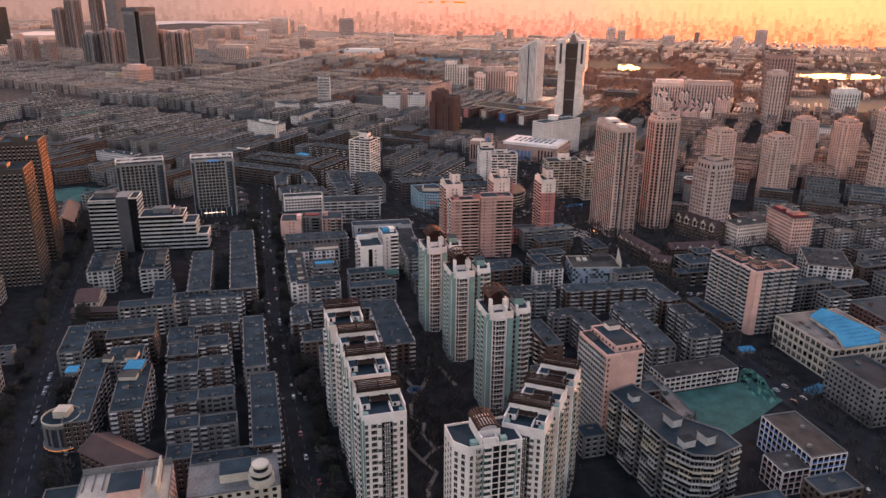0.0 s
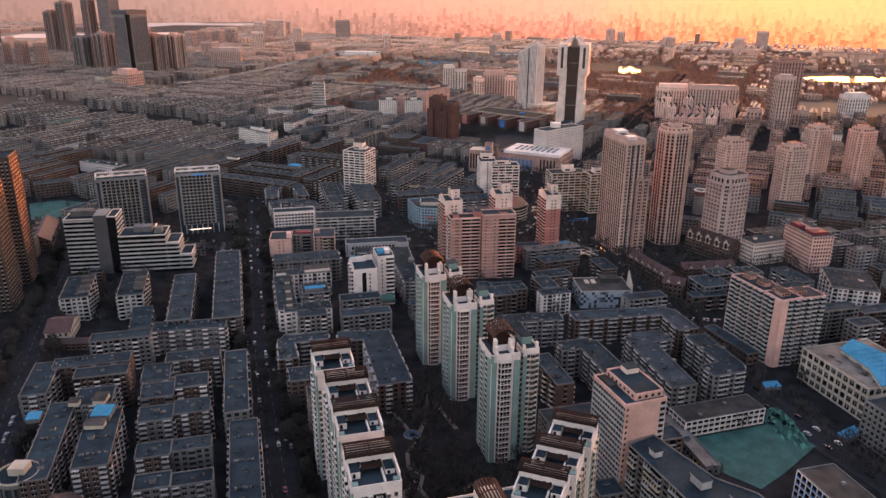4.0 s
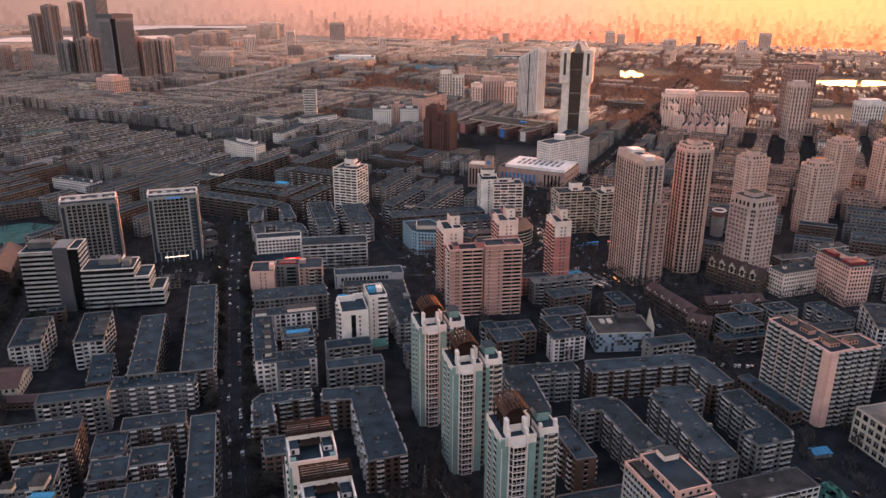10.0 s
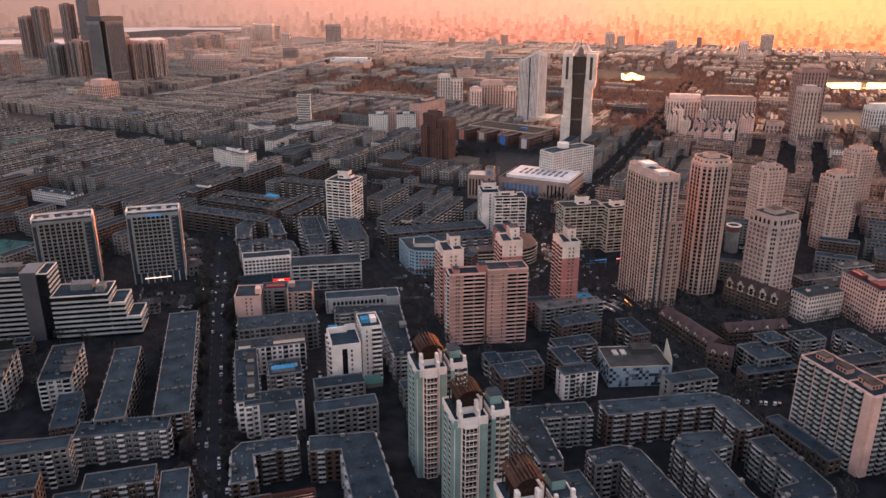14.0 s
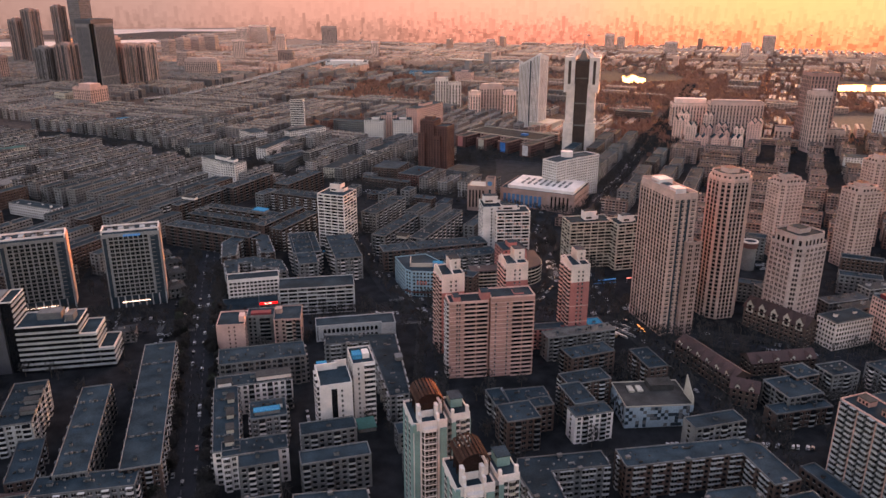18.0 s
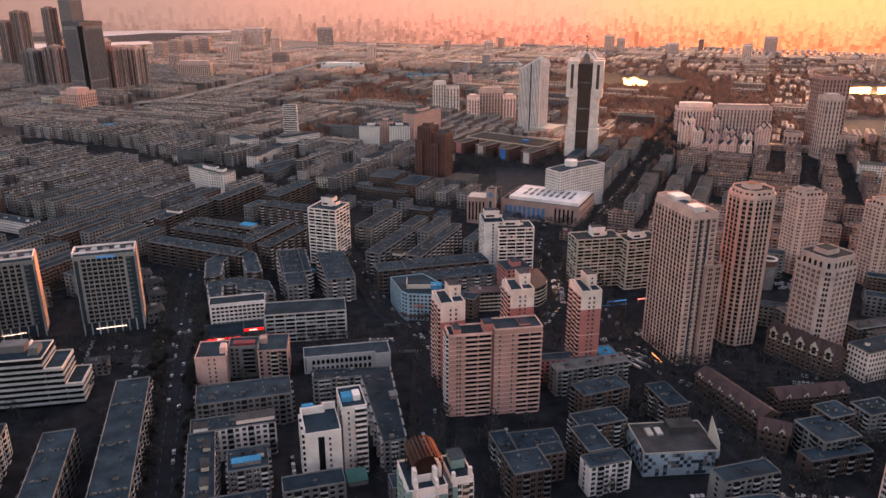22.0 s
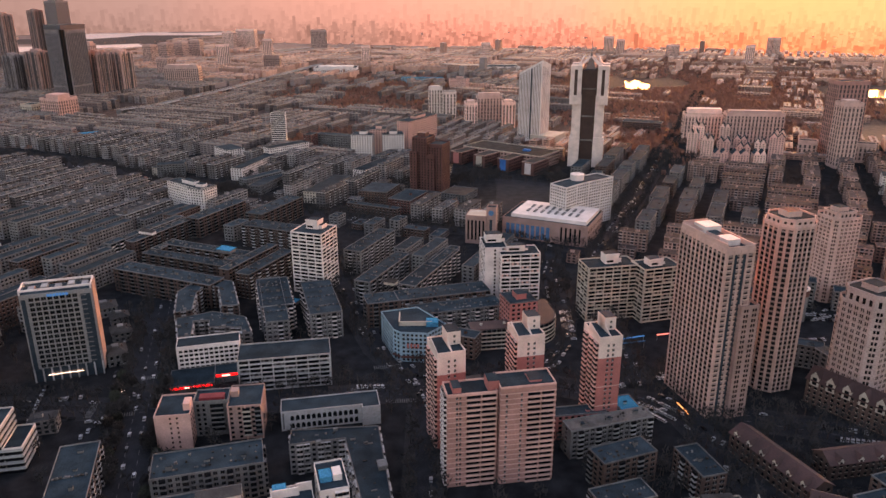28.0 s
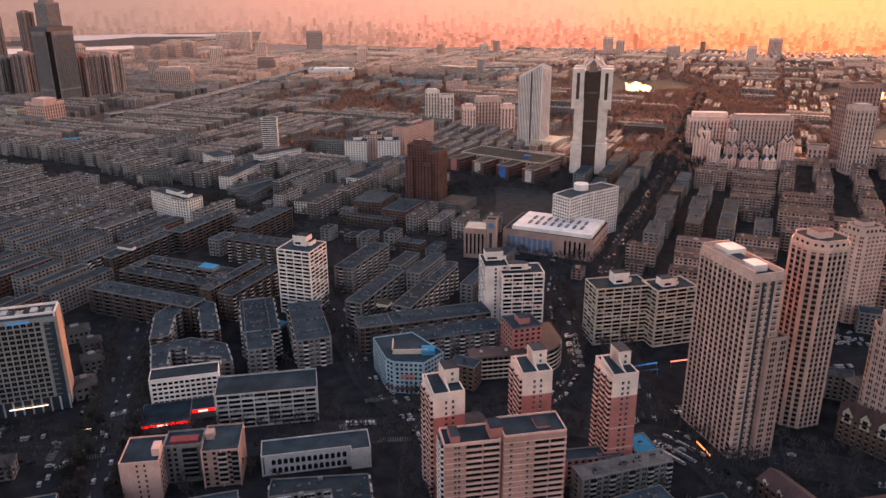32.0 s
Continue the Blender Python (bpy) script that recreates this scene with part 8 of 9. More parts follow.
# round basin in the garden
basin = thing("garden_basin", -15.2, 373.8, 0, "small round garden basin with blue tiled water", "basin")
rim_o = [(4.6 * math.cos(2 * math.pi * i / 28), 4.6 * math.sin(2 * math.pi * i / 28)) for i in range(28)]
mb = Mesh()
mb.hoop(rim_o, [(a * 0.9, b * 0.9) for a, b in rim_o], 0, 0.6)
part("rim", mb, PATH, basin)
mb = Mesh()
mb.prism([(a * 0.9, b * 0.9) for a, b in rim_o], 0.05, 0.35)
part("water", mb, BASIN_BLUE, basin)
mb = Mesh()
mb.prism([(a * 0.3, b * 0.3) for a, b in rim_o], 0.35, 0.9)
part("island", mb, EARTH, basin)

# winding garden paths between the towers
for pts, wd in (([(-3, 262), (-6, 285), (-2, 298), (-9, 307), (-3, 317), (-10, 330), (-9, 339), (-16, 346), (-17, 358), (-13, 369), (-20, 384), (-27, 396)], 2.0), ([(-9, 307), (-16, 318), (-17, 328), (-12, 336)], 1.8), ([(-3, 317), (6, 322), (14, 334)], 1.8), ([(-13, 369), (-8, 392), (-8, 415), (1, 396), (8, 380)], 2.4), ([(-27, 396), (-30, 420)], 2.2)):
    strip("garden_path", pts, wd, PATH, 0.16, "pale winding garden path between towers", "path")


def car_meshes(paint):
    bb, gb, wm = Mesh(), Mesh(), Mesh()
    bb.hexa([(-2.2, -0.9, 0.35), (2.2, -0.9, 0.35), (2.2, 0.9, 0.35), (-2.2, 0.9, 0.35), (-2.1, -0.82, 0.95), (2.1, -0.82, 0.9), (2.1, 0.82, 0.9), (-2.1, 0.82, 0.95)])
    bb.hexa([(-1.1, -0.66, 1.42), (0.5, -0.66, 1.42), (0.5, 0.66, 1.42), (-1.1, 0.66, 1.42), (-1.0, -0.6, 1.5), (0.4, -0.6, 1.5), (0.4, 0.6, 1.5), (-1.0, 0.6, 1.5)])
    gb.hexa([(-1.7, -0.78, 0.93), (1.2, -0.78, 0.92), (1.2, 0.78, 0.92), (-1.7, 0.78, 0.93), (-1.12, -0.66, 1.44), (0.52, -0.66, 1.44), (0.52, 0.66, 1.44), (-1.12, 0.66, 1.44)])
    k = 10
    ring = [(0.33 * math.cos(2 * math.pi * i / k), 0.33 * math.sin(2 * math.pi * i / k)) for i in range(k)]
    wm.f, wm.m = [tuple(range(k))[::-1], tuple(range(k, 2 * k))] + [(i, (i + 1) % k, k + (i + 1) % k, k + i) for i in range(k)], [0] * (k + 2)
    wm.v = [(a, -0.1, b) for a, b in ring] + [(a, 0.1, b) for a, b in ring]
    return bb.made("body", [paint]), gb.made("cabin_glass", [GLASS]), wm.made("wheel", [TYRE])


CARS = [(car_meshes(p), t) for p, t in zip(CAR_PAINT, ("white", "black", "silver", "red"))]


def car(x, y, rot, kind):
    (bm, gm_, wm), tone = CARS[kind]
    ob = thing("car", x, y, rot, f"small {tone} car standing on a city street", "car", "cars in the streets", z=0.22)
    part("body", bm, None, ob)
    part("cabin_glass", gm_, None, ob)
    for wx in (-1.35, 1.35):
        for wy in (-0.82, 0.82):
            part("wheel", wm, None, ob, at=Matrix.Translation((wx, wy, 0.33)))


made = 0
for name, lanes, gap in (("avenue", (-7, -3, 3.6, 8), 21), ("cross_street", (-8, -4, 4, 8.5), 19), ("west_street", (-9, -4, 5, 10), 22), ("diagonal_street", (-4, 4), 16), ("ring_street", (-4, 4), 11), ("north_street", (-6, 5), 30)):
    for x, y, nx, ny in along(ROADS[name][0], gap):
        for off in lanes:
            if rngT.random() < 0.45 and in_view(x, y) and y < 1000 and made < 34:
                car(x + nx * off + rngT.uniform(-0.3, 0.3), y + ny * off + rngT.uniform(-4, 4) * 0, math.degrees(math.atan2(-nx, ny)) + (180 if off < 0 else 0), rngT.choice((0, 0, 1, 1, 2, 2, 3)))
                made += 1


def small_cars(name, label, spots):
    """Cars too small to pick apart: hull, cabin and wheels of each in one mesh."""
    mb = Mesh()
    for x, y, deg in spots:
        c, s = math.cos(radians(deg)), math.sin(radians(deg))
        tone = rngT.choice((0, 0, 0, 1, 1, 2))
        mb.turned(x, y, 4.3, 1.75, 0.5, 1.05, deg, tone)
        mb.turned(x - 0.2 * c, y - 0.2 * s, 2.3, 1.55, 1.05, 1.6, deg, 3, tone)
        for a in (-1.35, 1.35):
            mb.turned(x + a * c, y + a * s, 0.6, 1.6, 0.18, 0.6, deg, 4)
    tagged(new(name, mb.made(name, [CAR_PAINT[0], CAR_PAINT[1], CAR_PAINT[2], GLASS, TYRE])), label, "cars", kind="stuff")


spots = []
for ax, ay, bx, by, deg in ((-221, 679, -203, 683, 100), (-214, 661, -181, 652, 20), (122, 667, 136, 648, 125), (128, 672, 143, 653, 125), (134, 677, 146, 662, 125), (118, 663, 130, 646, 125), (284, 790, 306, 800, 20), (278, 778, 298, 786, 20), (255, 746, 272, 747, 90), (80, 727, 90, 742, 60), (84, 724, 95, 744, 60), (93, 752, 98, 800, 170), (98, 752, 103, 800, 170), (91, 815, 94, 850, 95), (138, 703, 150, 700, 100), (137, 697, 149, 694, 100), (112, 662, 126, 648, 45),
                            (118, 668, 132, 655, 45), (268, 782, 300, 776, 80), (268, 790, 300, 784, 80), (250, 720, 290, 712, 70), (252, 728, 292, 720, 70), (-190, 640, -176, 690, 105), (-196, 700, -214, 770, 105), (215, 640, 240, 632, 60), (40, 560, 36, 590, 95), (-5, 520, -8, 580, 100), (-66, 520, -76, 560, 105), (-2, 660, -8, 690, 100), (4, 662, -2, 692, 100), (-30, 690, -50, 690, 100), (70, 705, 86, 722, 60), (60, 716, 70, 724, 60), (100, 676, 118, 690, 100), (205, 700, 214, 716, 80), (216, 628, 244, 622, 60), (150, 630, 162, 616, 45), (170, 520, 200, 516, 60), (-205, 430, -185, 500, 105), (-212, 330, -232, 392, 105), (-180, 300, -205, 360, 105), (-222, 640, -236, 700, 105), (120, 520, 150, 524, 80), (178, 470, 170, 500, 110), (245, 700, 285, 694, 70)):
    n = max(3, int(math.hypot(bx - ax, by - ay) / (2.5 if abs(math.degrees(math.atan2(by - ay, bx - ax)) - deg) % 180 > 40 else 5.2)))
    for i in range(n):
        if rngT.random() < 0.8:
            spots.append((ax + (bx - ax) * i / n, ay + (by - ay) * i / n, deg + rngT.uniform(-4, 4)))
small_cars("parked_cars", "rows of small parked cars, mostly white and black", spots)
spots = []
for name, lanes in (("avenue", (-9, -3, 3, 9)), ("cross_street", (-6, 6)), ("diagonal_street", (-6, -2, 2, 6)), ("ring_street", (-5, 0, 5)), ("north_street", (-5, -1.5, 2, 5)), ("west_road", (-4, 4)), ("east_street", (-4, 4)), ("garden_road", (-4,))):
    for x, y, nx, ny in along(ROADS[name][0], 13):
        for off in lanes:
            if in_view(x, y) and rngT.random() < (0.26 if name in ("avenue", "cross_street") else 0.5 if y < 900 else 0.6):
                q = rngT.uniform(-4, 4)
                spots.append((x + nx * off + ny * q, y + ny * off - nx * q, math.degrees(math.atan2(-nx, ny))))
small_cars("street_traffic", "small cars spread along the city streets at dusk", spots)

# ---- the far city and its skyline ----
rng9 = random.Random(33)
fb, pb = Mesh(), Mesh()
NEAR_FOOT = [p for p in PLACED if p[1] > 1150]


def far_free(x, y, r):
    return clear_of_roads(x, y, r) and all((x - px) ** 2 + (y - py) ** 2 > (pr + r) ** 2 for px, py, pr in NEAR_FOOT)


def far_block(mb, x, y, w, d, h, rot):
    """A low block of flats far off: walls, roof, stair heads, window rows on the sides that face south."""
    mb.turned(x, y, w, d, 0, h, rot, 0, 1)
    if y > 2700:
        return
    c, s = math.cos(radians(rot)), math.sin(radians(rot))
    for q in range(int(w / 10)):
        t = -w / 2 + 5 + 10 * q
        mb.turned(x + t * c, y + t * s, 3.0, 3.2, h, h + rng9.uniform(1.2, 2.4), rot, 0, 1)
    if y < 2100:
        for fc in faces_of([(x + a * c - b * s, y + a * s + b * c) for a, b in rect(w, d)]):
            if fc[2][1] < -0.2:
                k = max(1, int(fc[3] / 6.5))
                for fl in range(int(h / 3)):
                    for i in range(k):
                        mb.pane(fc, fc[3] * (i + 0.14) / k, fc[3] * (i + 0.86) / k, fl * 3 + 1.1, fl * 3 + 2.5, 0.1, 2)


def woodland(x, y):
    return (0 < x - 0.1 * y < 520 and 1500 < y < 2700) or (-350 < x < 120 and 1700 < y < 2500)


C25, S25 = math.cos(radians(-25)), math.sin(radians(-25))
for di in range(-22, 30):
    for dj in range(4, 36):
        cu, cv = di * 172 + rng9.uniform(-8, 8), 800 + dj * 128
        cx, cy = cu * C25 - cv * S25 - 420, cu * S25 + cv * C25
        if not 1180 < cy < (4300 if cx < -0.2 * cy else 3350) or abs(cx) > 160 + 0.68 * cy or rng9.random() < 0.05:
            continue
        kind = rng9.random()
        pitch, tall = rng9.uniform(19, 25), rng9.choice((12, 15, 15, 17, 18))
        long_v = kind < 0.62
        campus = cx > 0.14 * cy and cy < 2700
        # blocks to the east and far off take the walls painted with haze
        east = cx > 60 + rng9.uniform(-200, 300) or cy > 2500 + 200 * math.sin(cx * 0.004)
        for a in range(-4, 5):
            for half in (-1, 1):
                if long_v:
                    u, v, L, turn = a * pitch, half * 31, rng9.uniform(46, 56), 65
                else:
                    u, v, L, turn = half * 40, a * pitch, rng9.uniform(60, 74), -25
                if (abs(u) > 80 or abs(v) > 60) or rng9.random() < (0.45 if campus else 0.07):
                    continue
                for cut in (1, 0.5):
                    L2, off = L * cut, 0 if cut == 1 else half * L * 0.22
                    px, py = cx + u * C25 - v * S25, cy + u * S25 + v * C25
                    if long_v:
                        px, py = px - off * S25, py + off * C25
                    else:
                        px, py = px + off * C25, py + off * S25
                    if (math.hypot(px, py) > 3330 and px > -0.2 * py) or py < 1300 or not dry(px, py) or not in_view(px, py) or (woodland(px, py) and rng9.random() < 0.6):
                        break
                    ca, sa = math.cos(radians(turn)), math.sin(radians(turn))
                    if all(far_free(px + t * ca, py + t * sa, 7) for t in (-L2 / 2 + 5, 0, L2 / 2 - 5)):
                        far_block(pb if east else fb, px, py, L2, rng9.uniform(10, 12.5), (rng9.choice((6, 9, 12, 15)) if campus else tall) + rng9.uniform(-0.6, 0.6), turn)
                        break
        if rng9.random() < 0.16 and cy > 2150 and far_free(cx, cy, 12) and dry(cx, cy) and in_view(cx, cy) and math.hypot(cx, cy) < 3300:
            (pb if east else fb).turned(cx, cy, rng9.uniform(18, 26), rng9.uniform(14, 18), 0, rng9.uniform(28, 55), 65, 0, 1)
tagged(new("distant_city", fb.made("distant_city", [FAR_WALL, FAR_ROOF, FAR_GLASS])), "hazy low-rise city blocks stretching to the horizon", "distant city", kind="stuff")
tagged(new("distant_estates", pb.made("distant_estates", [HAZE_WALL, HAZE_ROOF, FAR_GLASS])), "far housing estates with haze painted into their pale pink colours", "distant city", kind="stuff")


def far_tower(x, y, w, d, h, rot, wall, label, cap=0.0):
    """A high-rise far away: shaft, vertical glass strips, floor bands and a cap."""
    ob = thing("high_rise", x, y, rot, label, "high-rise", "distant high-rises")
    poly = rect(w, d)
    walls(ob, poly, h, wall)
    flat_roof(ob, poly, h, ROOF, wall, 1.5, 0.6)
    gb = Mesh()
    for fc in faces_of(poly):
        k = max(2, int(fc[3] / 5))
        for i in range(k):
            s = fc[3] * (i + 0.5) / k
            gb.on(fc, s - fc[3] / k * 0.22, s + fc[3] / k * 0.22, 4, h - 4, 0, 0.15, 0)
        for z in range(8, int(h) - 4, 6):
            gb.on(fc, 0.5, fc[3] - 0.5, z, z + 1.2, 0.1, 0.35, 1)
    part("facade_grid", gb, [FAR_GLASS, wall], ob, kind="stuff")
    if cap:
        cb = Mesh()
        cb.prism(inset(poly, min(w, d) * 0.2), h, h + cap)
        part("crown", cb, wall, ob)
    return ob


def cluster_tower(x, y, w, d, h, wall, other, label):
    """A slab-like high-rise: two-tone bays, dark glazed slots between proud piers, and a stepped roof."""
    ob = thing("high_rise", x, y, -25, label, "high-rise", "high-rise cluster")
    poly = rect(w, d)
    walls(ob, poly, h, other)
    flat_roof(ob, poly, h, ROOF, wall, 1.5, 0.6)
    fs = faces_of(poly)
    for fc in (fs[0], fs[1]):
        L = fc[3]
        for a, b, z in ((0, 0.17, 0), (0.36, 0.52, 3), (0.80, 1, 0)):
            pb_ = Mesh()
            pb_.on(fc, L * a, L * b, 0, h + z, -0.4, 2.0)
            part("pier", pb_, wall, ob)
        gb = Mesh()
        for a, b in ((0.19, 0.34), (0.54, 0.78)):
            gb.on(fc, L * a, L * b, 4, h - 3, 0, 0.15, 0)
            for z in range(7, int(h) - 4, 6):
                gb.on(fc, L * a, L * b, z, z + 0.9, 0.15, 0.5, 1)
        for a in (0.05, 0.1, 0.41, 0.46, 0.87, 0.93):
            gb.on(fc, L * a - 0.7, L * a + 0.7, 4, h - 4, 2.0, 2.1, 0)
        part("facade_grid", gb, [FAR_GLASS, other], ob, kind="stuff")
    for bx, by, k, z in ((-0.2, 0.1, 0.22, 6), (0.22, -0.1, 0.2, 4)):
        simple_part(ob, "roof_house", wall, (w * (bx - k), w * (bx + k), d * (by - k), d * (by + k), h, h + z))
    return ob


def capped_tower(x, y, w, d, h):
    """A dark tower of two ribbed glass faces with a black slot at the corner and a broad cap."""
    ob = thing("high_rise", x, y, -25, "tall ribbed grey glass tower with dark corner slot and cap", "high-rise", "high-rise cluster")
    k = 9.0
    poly = [(-w / 2, -d / 2), (w / 2 - k, -d / 2), (w / 2 - k, -d / 2 + k), (w / 2, -d / 2 + k), (w / 2, d / 2), (-w / 2, d / 2)]
    walls(ob, poly, h, SLATE_TILE)
    part("slot", tower_slot(w, d, k, h), GLASS, ob, "black glass corner slot")
    fs = faces_of(poly)
    for fc, n in ((fs[0], 12), (fs[3], 12)):
        gb = Mesh()
        gb.on(fc, 0.8, fc[3] - 0.8, 12, h - 8, 0, 0.2, 0)
        for i in range(n + 1):
            s_ = 1 + (fc[3] - 2) * i / n
            gb.on(fc, s_ - 0.35, s_ + 0.35, 0, h - 4, 0.1, 0.8, 1)
        gb.on(fc, 0.5, fc[3] - 0.5, 34, 37, 0.2, 0.9, 1)
        part("ribbed_front", gb, [SLATE_GLASS, SLATE_TILE], ob, kind="stuff")
    simple_part(ob, "cap", SLATE_GLASS, (-w / 2 - 1, w / 2 + 1, -d / 2 - 1, d / 2 + 1, h, h + 9))
    simple_part(ob, "cap_roof", ROOF, (-w / 2 + 2, w / 2 - 2, -d / 2 + 2, d / 2 - 2, h + 9, h + 9.4))
    return ob


def tower_slot(w, d, k, h):
    mb = Mesh()
    mb.box(w / 2 - k + 0.05, w / 2 - 2.5, -d / 2 + 2.5, -d / 2 + k - 0.05, 0, h)
    return mb


for x, y, w, d, h, wall, other, lab in (
        (-1258, 2545, 34, 34, 134, MAUVE, SLATE_TILE, "tall mauve and slate high-rise with flat top"), (-1212, 2540, 36, 34, 162, MAUVE, SLATE_TILE, "taller mauve and slate high-rise beside a lower twin"), (-1300, 2905, 34, 32, 164, MAUVE, SLATE_TILE, "slim mauve high-rise behind the cluster"),
        (-938, 2045, 36, 32, 88, SLATE_TILE, SLATE_GLASS, "slate apartment tower with dark glazed bays"), (-884, 2050, 42, 38, 96, MAUVE, SLATE_GLASS, "mauve apartment tower with dark glazed bays"),
        (-728, 1992, 36, 32, 98, MAUVE, SLATE_TILE, "brown apartment tower beside a paler one"), (-694, 2040, 34, 34, 96, TOWER_BEIGE, SLATE_TILE, "cream apartment tower with white window frames")):
    cluster_tower(x, y, w, d, h, wall, other, lab)
capped_tower(-762, 1935, 48, 60, 151)
for x, y, w, d, h, wall, cap, lab in (
        (-1228, 2910, 74, 40, 192, SLATE_TILE, 14, "very tall stepped grey high-rise behind the cluster"),
        (-836, 2215, 28, 24, 102, TOWER_BEIGE, 6, "slim beige tower with a crown behind the cluster"),
        
        (-1160, 2068, 34, 26, 70, SALMON, 0, "beige distant apartment tower with flat roof"), (-1118, 2080, 34, 26, 74, SALMON, 3, "beige distant apartment tower with flat roof"), (-1072, 2086, 34, 26, 68, MAUVE, 0, "brown distant apartment tower with flat roof"),
        (-1409, 2447, 56, 40, 140, DARK_TOWER, 0, "dark distant tower at the city's edge"), (-1300, 2250, 60, 30, 40, HIGH_RISE, 0, "pale distant block at the city's edge"),
        (-700, 1730, 66, 22, 36, PINK_PALE, 7, "pink hotel block with square windows"), (-760, 1745, 40, 20, 22, CREAM, 0, "low cream wing of a hotel"),
        (-771, 3320, 44, 30, 72, HIGH_RISE, 0, "cream apartment tower with flat roof"), (-718, 3383, 80, 30, 78, HIGH_RISE, 0, "broad cream apartment tower with flat roof"),
        (-419, 3295, 60, 34, 80, TOWER_BEIGE, 0, "brown and cream distant tower"), (-454, 2543, 46, 28, 44, SALMON, 0, "pink office block near the overpass"),
        (-614, 2215, 86, 28, 46, TOWER_BEIGE, 6, "cream stepped office block near the overpass"), (-698, 2350, 52, 28, 58, TOWER_BEIGE, 0, "cream apartment block near the overpass"),
        (-895, 2790, 46, 30, 60, TOWER_BEIGE, 3, "pale brown distant apartment slab"), (-880, 2900, 52, 30, 58, TOWER_BEIGE, 3, "pale brown distant apartment slab"), (-850, 2970, 48, 30, 58, TOWER_BEIGE, 3, "pale brown distant apartment slab"), (-823, 3045, 44, 30, 59, TOWER_BEIGE, 3, "pale brown distant apartment slab"),
        (-258, 2458, 120, 60, 20, WHITE, 4, "white low campus building with terraces"), (209, 2503, 110, 70, 17, WHITE, 0, "wide white-roofed hall in the park"),
        (556, 1268, 26, 24, 86, TOWER_BEIGE, 4, "slim beige apartment tower lit from behind"), (580, 1320, 42, 30, 108, DULL_PINK, 0, "dark brown office tower with plain sides"),
        (727, 1365, 42, 24, 44, WHITE, 5, "white office tower with a ribbed front"),
        (14, 1662, 25, 20, 60, TOP_CREAM, 3, "white apartment tower with flat roof"), (39, 1650, 24, 20, 54, TOP_CREAM, 0, "cream apartment tower with flat roof"),
        (74, 1584, 20, 22, 44, HIGH_RISE, 4, "cream apartment wing with a stepped roof"), (107, 1604, 44, 16, 52, TOWER_BEIGE, 6, "cream apartment block with a stepped crown"), (136, 1556, 22, 22, 48, HIGH_RISE, 4, "cream apartment wing with a stepped roof")):
    turn = rng9.choice((-10, 0, 6))
    if x < -650 and y < 3000:
        turn, w, d = -25, w * 0.74, max(d * 0.8, w * 0.66)
    far_tower(x, y, w, d, h, turn, wall, lab, cap)


def gabled_tower(x, y, w, d, h, rot, wall):
    """White flats with steep little roof gables."""
    ob = thing("gabled_flats", x, y, rot, "white apartment block with steep dark roof gables", "apartment block", "gabled flats")
    walls(ob, rect(w, d), h, wall)
    ws = Mesh()
    for fc in faces_of(rect(w, d)):
        rows_on(ws, fc, int(h / 3), 3.0, 3.4, 0.4)
    part("glazing", ws, [FAR_GLASS, wall], ob, kind="stuff")
    for k in range(2):
        x0 = -w / 2 + k * w / 2
        mb = Mesh()
        mb.face([(x0, -d / 2, h), (x0 + w / 2, -d / 2, h), (x0 + w / 4, -d / 2, h + 6)], 0)
        mb.face([(x0, d / 2, h), (x0 + w / 4, d / 2, h + 6), (x0 + w / 2, d / 2, h)], 0)
        mb.face([(x0, -d / 2, h), (x0 + w / 4, -d / 2, h + 6), (x0 + w / 4, d / 2, h + 6), (x0, d / 2, h)], 1)
        mb.face([(x0 + w / 4, -d / 2, h + 6), (x0 + w / 2, -d / 2, h), (x0 + w / 2, d / 2, h), (x0 + w / 4, d / 2, h + 6)], 1)
        part("roof_gable", mb, [wall, ROOF], ob)


for x, y, w, h, rot in ((381, 1346, 18, 33, -25), (400, 1379, 20, 38, -25), (394, 1322, 20, 29, -25), (390, 1264, 21, 21, -10), (412, 1254, 28, 22, -10), (437, 1252, 20, 22, -10), (450, 1345, 22, 24, -25), (460, 1302, 18, 27, -25), (479, 1294, 24, 36, -25), (503, 1340, 20, 33, -25), (446, 1395, 18, 33, -25), (420, 1330, 22, 24, -25), (432, 1290, 22, 24, -25)):
    gabled_tower(x, y, w * 0.8, 15, h, rot, HIGH_RISE if w < 21 else PINK_PALE)
far_tower(432, 1452, 60, 24, 44, -8, HIGH_RISE, "white terraced office slab in the park", 8)
far_tower(490, 1402, 84, 20, 52, -8, TOWER_BEIGE, "cream slab of offices with square windows", 4)
far_tower(538, 1325, 24, 18, 25, -25, TOWER_BEIGE, "low beige block beside a slim tower", 0)
far_tower(604, 1296, 26, 18, 26, -25, TOWER_BEIGE, "low beige block beside a slim tower", 0)
for k in range(12):
    y = rng9.uniform(2500, 3150)
    x = rng9.uniform(-0.5, 0.62) * y
    if dry(x, y) and math.hypot(x, y) < 3220:
        far_tower(x, y, rng9.uniform(24, 40), rng9.uniform(20, 30), rng9.uniform(40, 85), rng9.choice((-24, 0, 20)), HIGH_RISE, "pale distant high-rise on the skyline")

# plain backdrop beyond the last houses: haze and far skyline painted as glowing strips
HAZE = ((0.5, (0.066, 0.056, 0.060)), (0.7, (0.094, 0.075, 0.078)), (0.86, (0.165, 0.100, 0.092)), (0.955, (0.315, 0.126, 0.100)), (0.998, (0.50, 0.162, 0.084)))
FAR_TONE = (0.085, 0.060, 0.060)


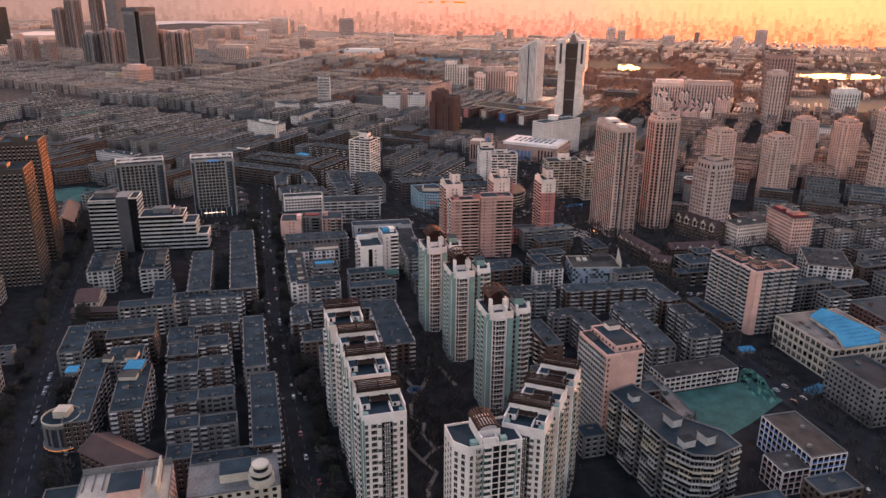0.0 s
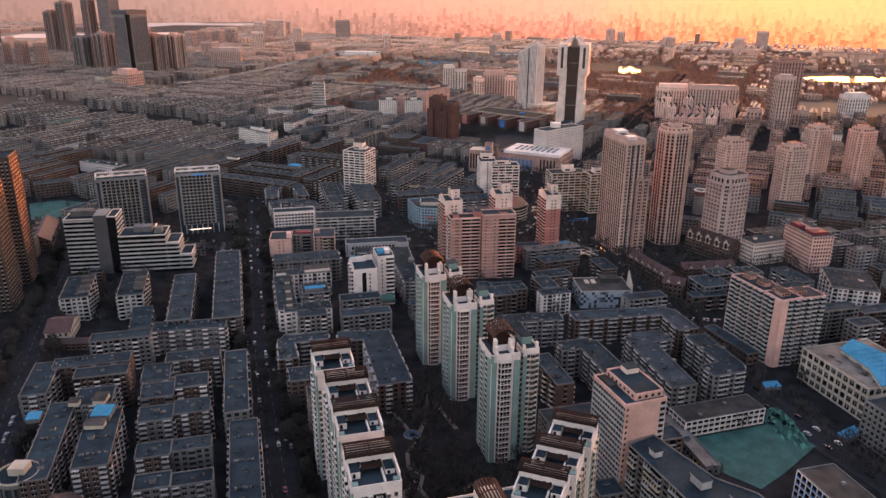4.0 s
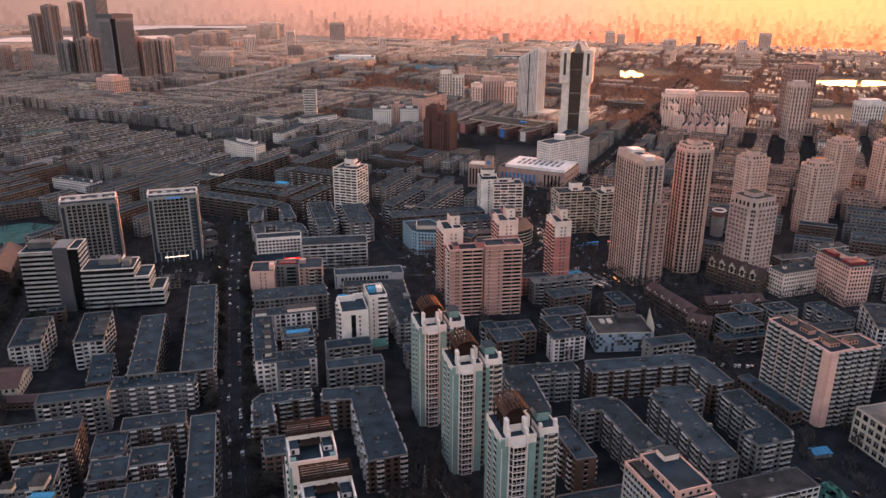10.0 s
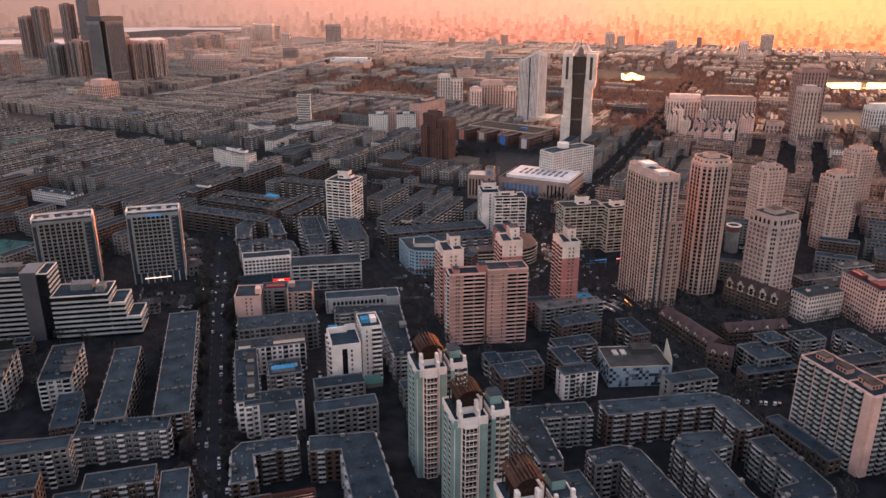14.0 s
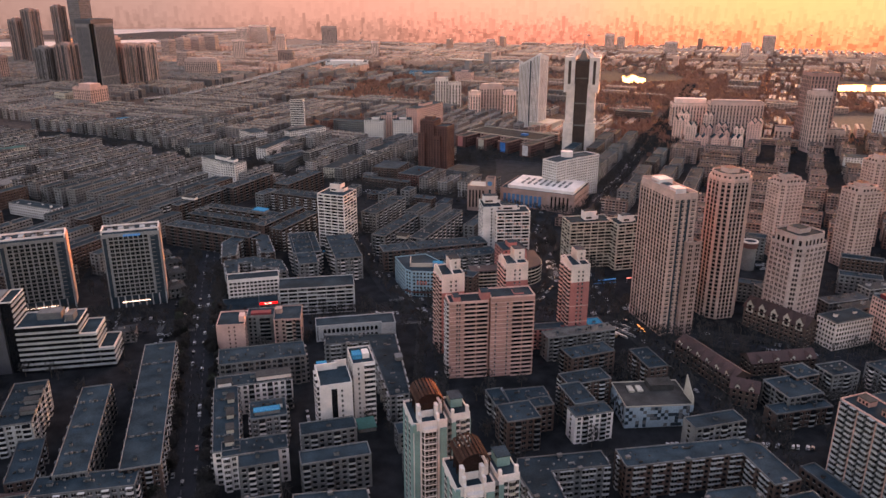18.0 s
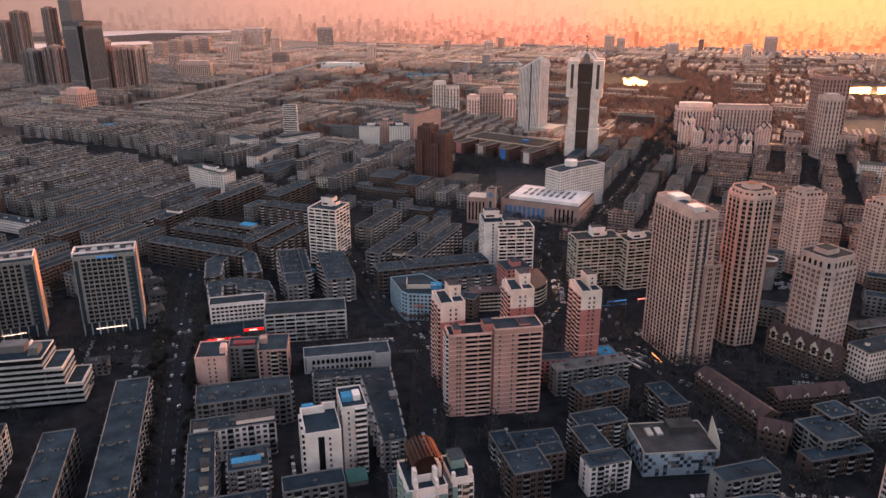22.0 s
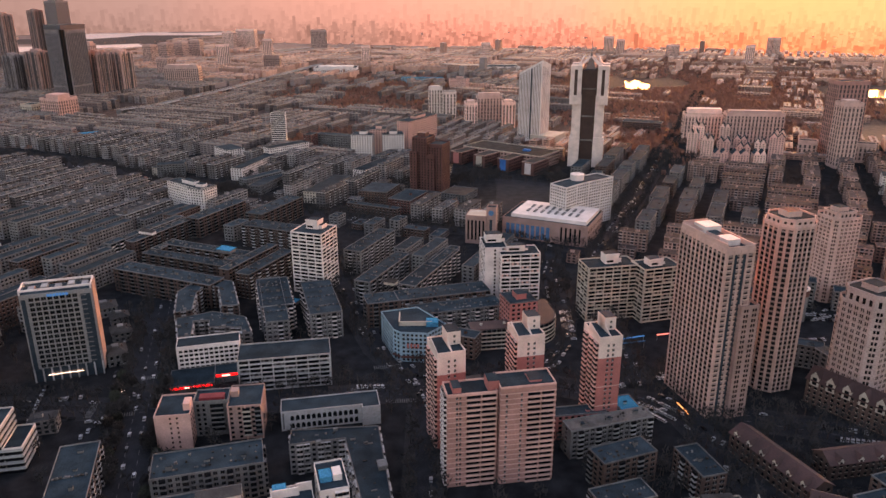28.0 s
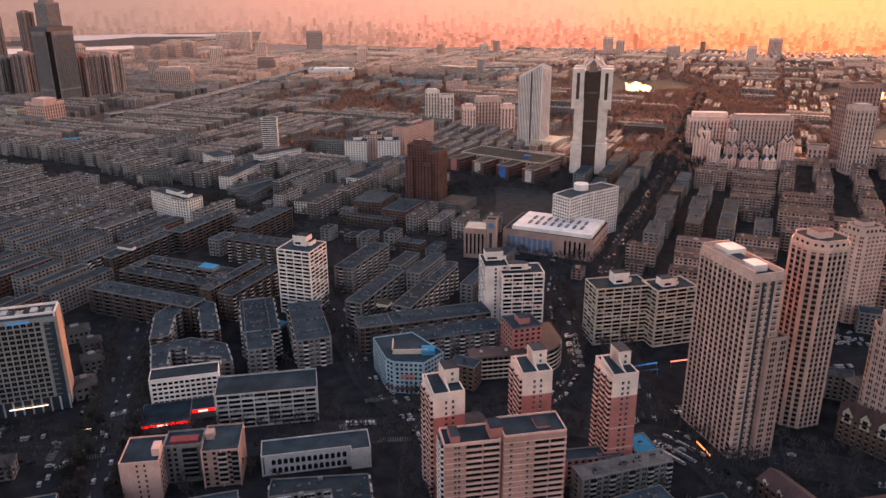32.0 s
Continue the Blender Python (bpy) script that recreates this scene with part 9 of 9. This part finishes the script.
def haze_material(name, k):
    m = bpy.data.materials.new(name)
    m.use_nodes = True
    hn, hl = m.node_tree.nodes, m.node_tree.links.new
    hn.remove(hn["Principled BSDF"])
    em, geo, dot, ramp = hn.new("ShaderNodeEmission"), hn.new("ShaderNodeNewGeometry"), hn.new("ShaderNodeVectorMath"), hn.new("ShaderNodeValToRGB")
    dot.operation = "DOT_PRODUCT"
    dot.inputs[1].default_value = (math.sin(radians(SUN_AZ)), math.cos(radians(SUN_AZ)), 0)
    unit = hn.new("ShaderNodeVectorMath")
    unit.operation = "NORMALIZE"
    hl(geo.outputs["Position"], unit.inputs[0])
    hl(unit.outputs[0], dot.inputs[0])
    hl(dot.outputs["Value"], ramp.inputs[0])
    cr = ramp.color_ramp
    # painted haze glow: emission colour warms and brightens towards the sun
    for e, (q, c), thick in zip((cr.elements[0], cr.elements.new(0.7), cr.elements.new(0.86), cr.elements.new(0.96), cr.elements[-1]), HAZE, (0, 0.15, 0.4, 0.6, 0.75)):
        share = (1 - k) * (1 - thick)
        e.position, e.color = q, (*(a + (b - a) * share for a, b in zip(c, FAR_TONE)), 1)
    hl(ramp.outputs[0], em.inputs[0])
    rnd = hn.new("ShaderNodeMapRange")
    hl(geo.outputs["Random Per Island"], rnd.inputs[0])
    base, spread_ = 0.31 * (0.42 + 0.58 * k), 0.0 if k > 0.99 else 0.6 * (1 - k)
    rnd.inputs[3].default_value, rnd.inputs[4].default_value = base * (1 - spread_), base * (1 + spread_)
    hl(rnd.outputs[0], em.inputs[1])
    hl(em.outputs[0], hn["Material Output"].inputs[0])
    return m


def ring(name, R, low, high, count, mat, label, first=-46):
    """A curved strip round the view whose upper edge is level or broken by far roofs."""
    rg = random.Random(int(R))
    mb = Mesh()
    z = high
    wide = 46 - first
    for k in range(count):
        a0, a1 = radians(first + wide * k / count), radians(first + wide * (k + 1) / count)
        if low < high:
            z = low + (high - low) * rg.random() ** 3
            if rg.random() < 0.025 and R < 5000:
                z = high * rg.uniform(1.2, 2.2)
            if first > -46 and rg.random() < 0.12:
                continue
        mb.face([(R * math.sin(a0), R * math.cos(a0), -5), (R * math.sin(a1), R * math.cos(a1), -5), (R * math.sin(a1), R * math.cos(a1), z), (R * math.sin(a0), R * math.cos(a0), z)])
    tagged(new(name, mb.made(name, [mat])), label, "backdrop", kind="structure")


ring("backdrop", 5292, 205, 205, 48, haze_material("haze", 1.0), "glowing strip painted as soft peach evening haze beyond the far city")
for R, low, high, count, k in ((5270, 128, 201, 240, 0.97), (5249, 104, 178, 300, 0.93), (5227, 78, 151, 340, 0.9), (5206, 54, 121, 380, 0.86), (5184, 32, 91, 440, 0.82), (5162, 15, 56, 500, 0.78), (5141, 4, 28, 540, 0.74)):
    ring("backdrop_skyline", R, low, high, count, haze_material("far_skyline_haze", k), "glowing strip painted as faint far roofs in pink haze")
# glowing strips for outskirts roofs, row behind row, painted ever hazier; they start nearer towards the sun
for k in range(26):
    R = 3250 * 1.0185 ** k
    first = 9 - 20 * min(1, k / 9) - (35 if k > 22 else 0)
    ring("backdrop_outskirts", R, 7, 30 + k * 0.5, int(R * radians(46 - first) / 17), haze_material("outskirts_haze", 0.3 + 0.42 * k / 25), "glowing strip painted as outskirts roofs fading into haze", first)
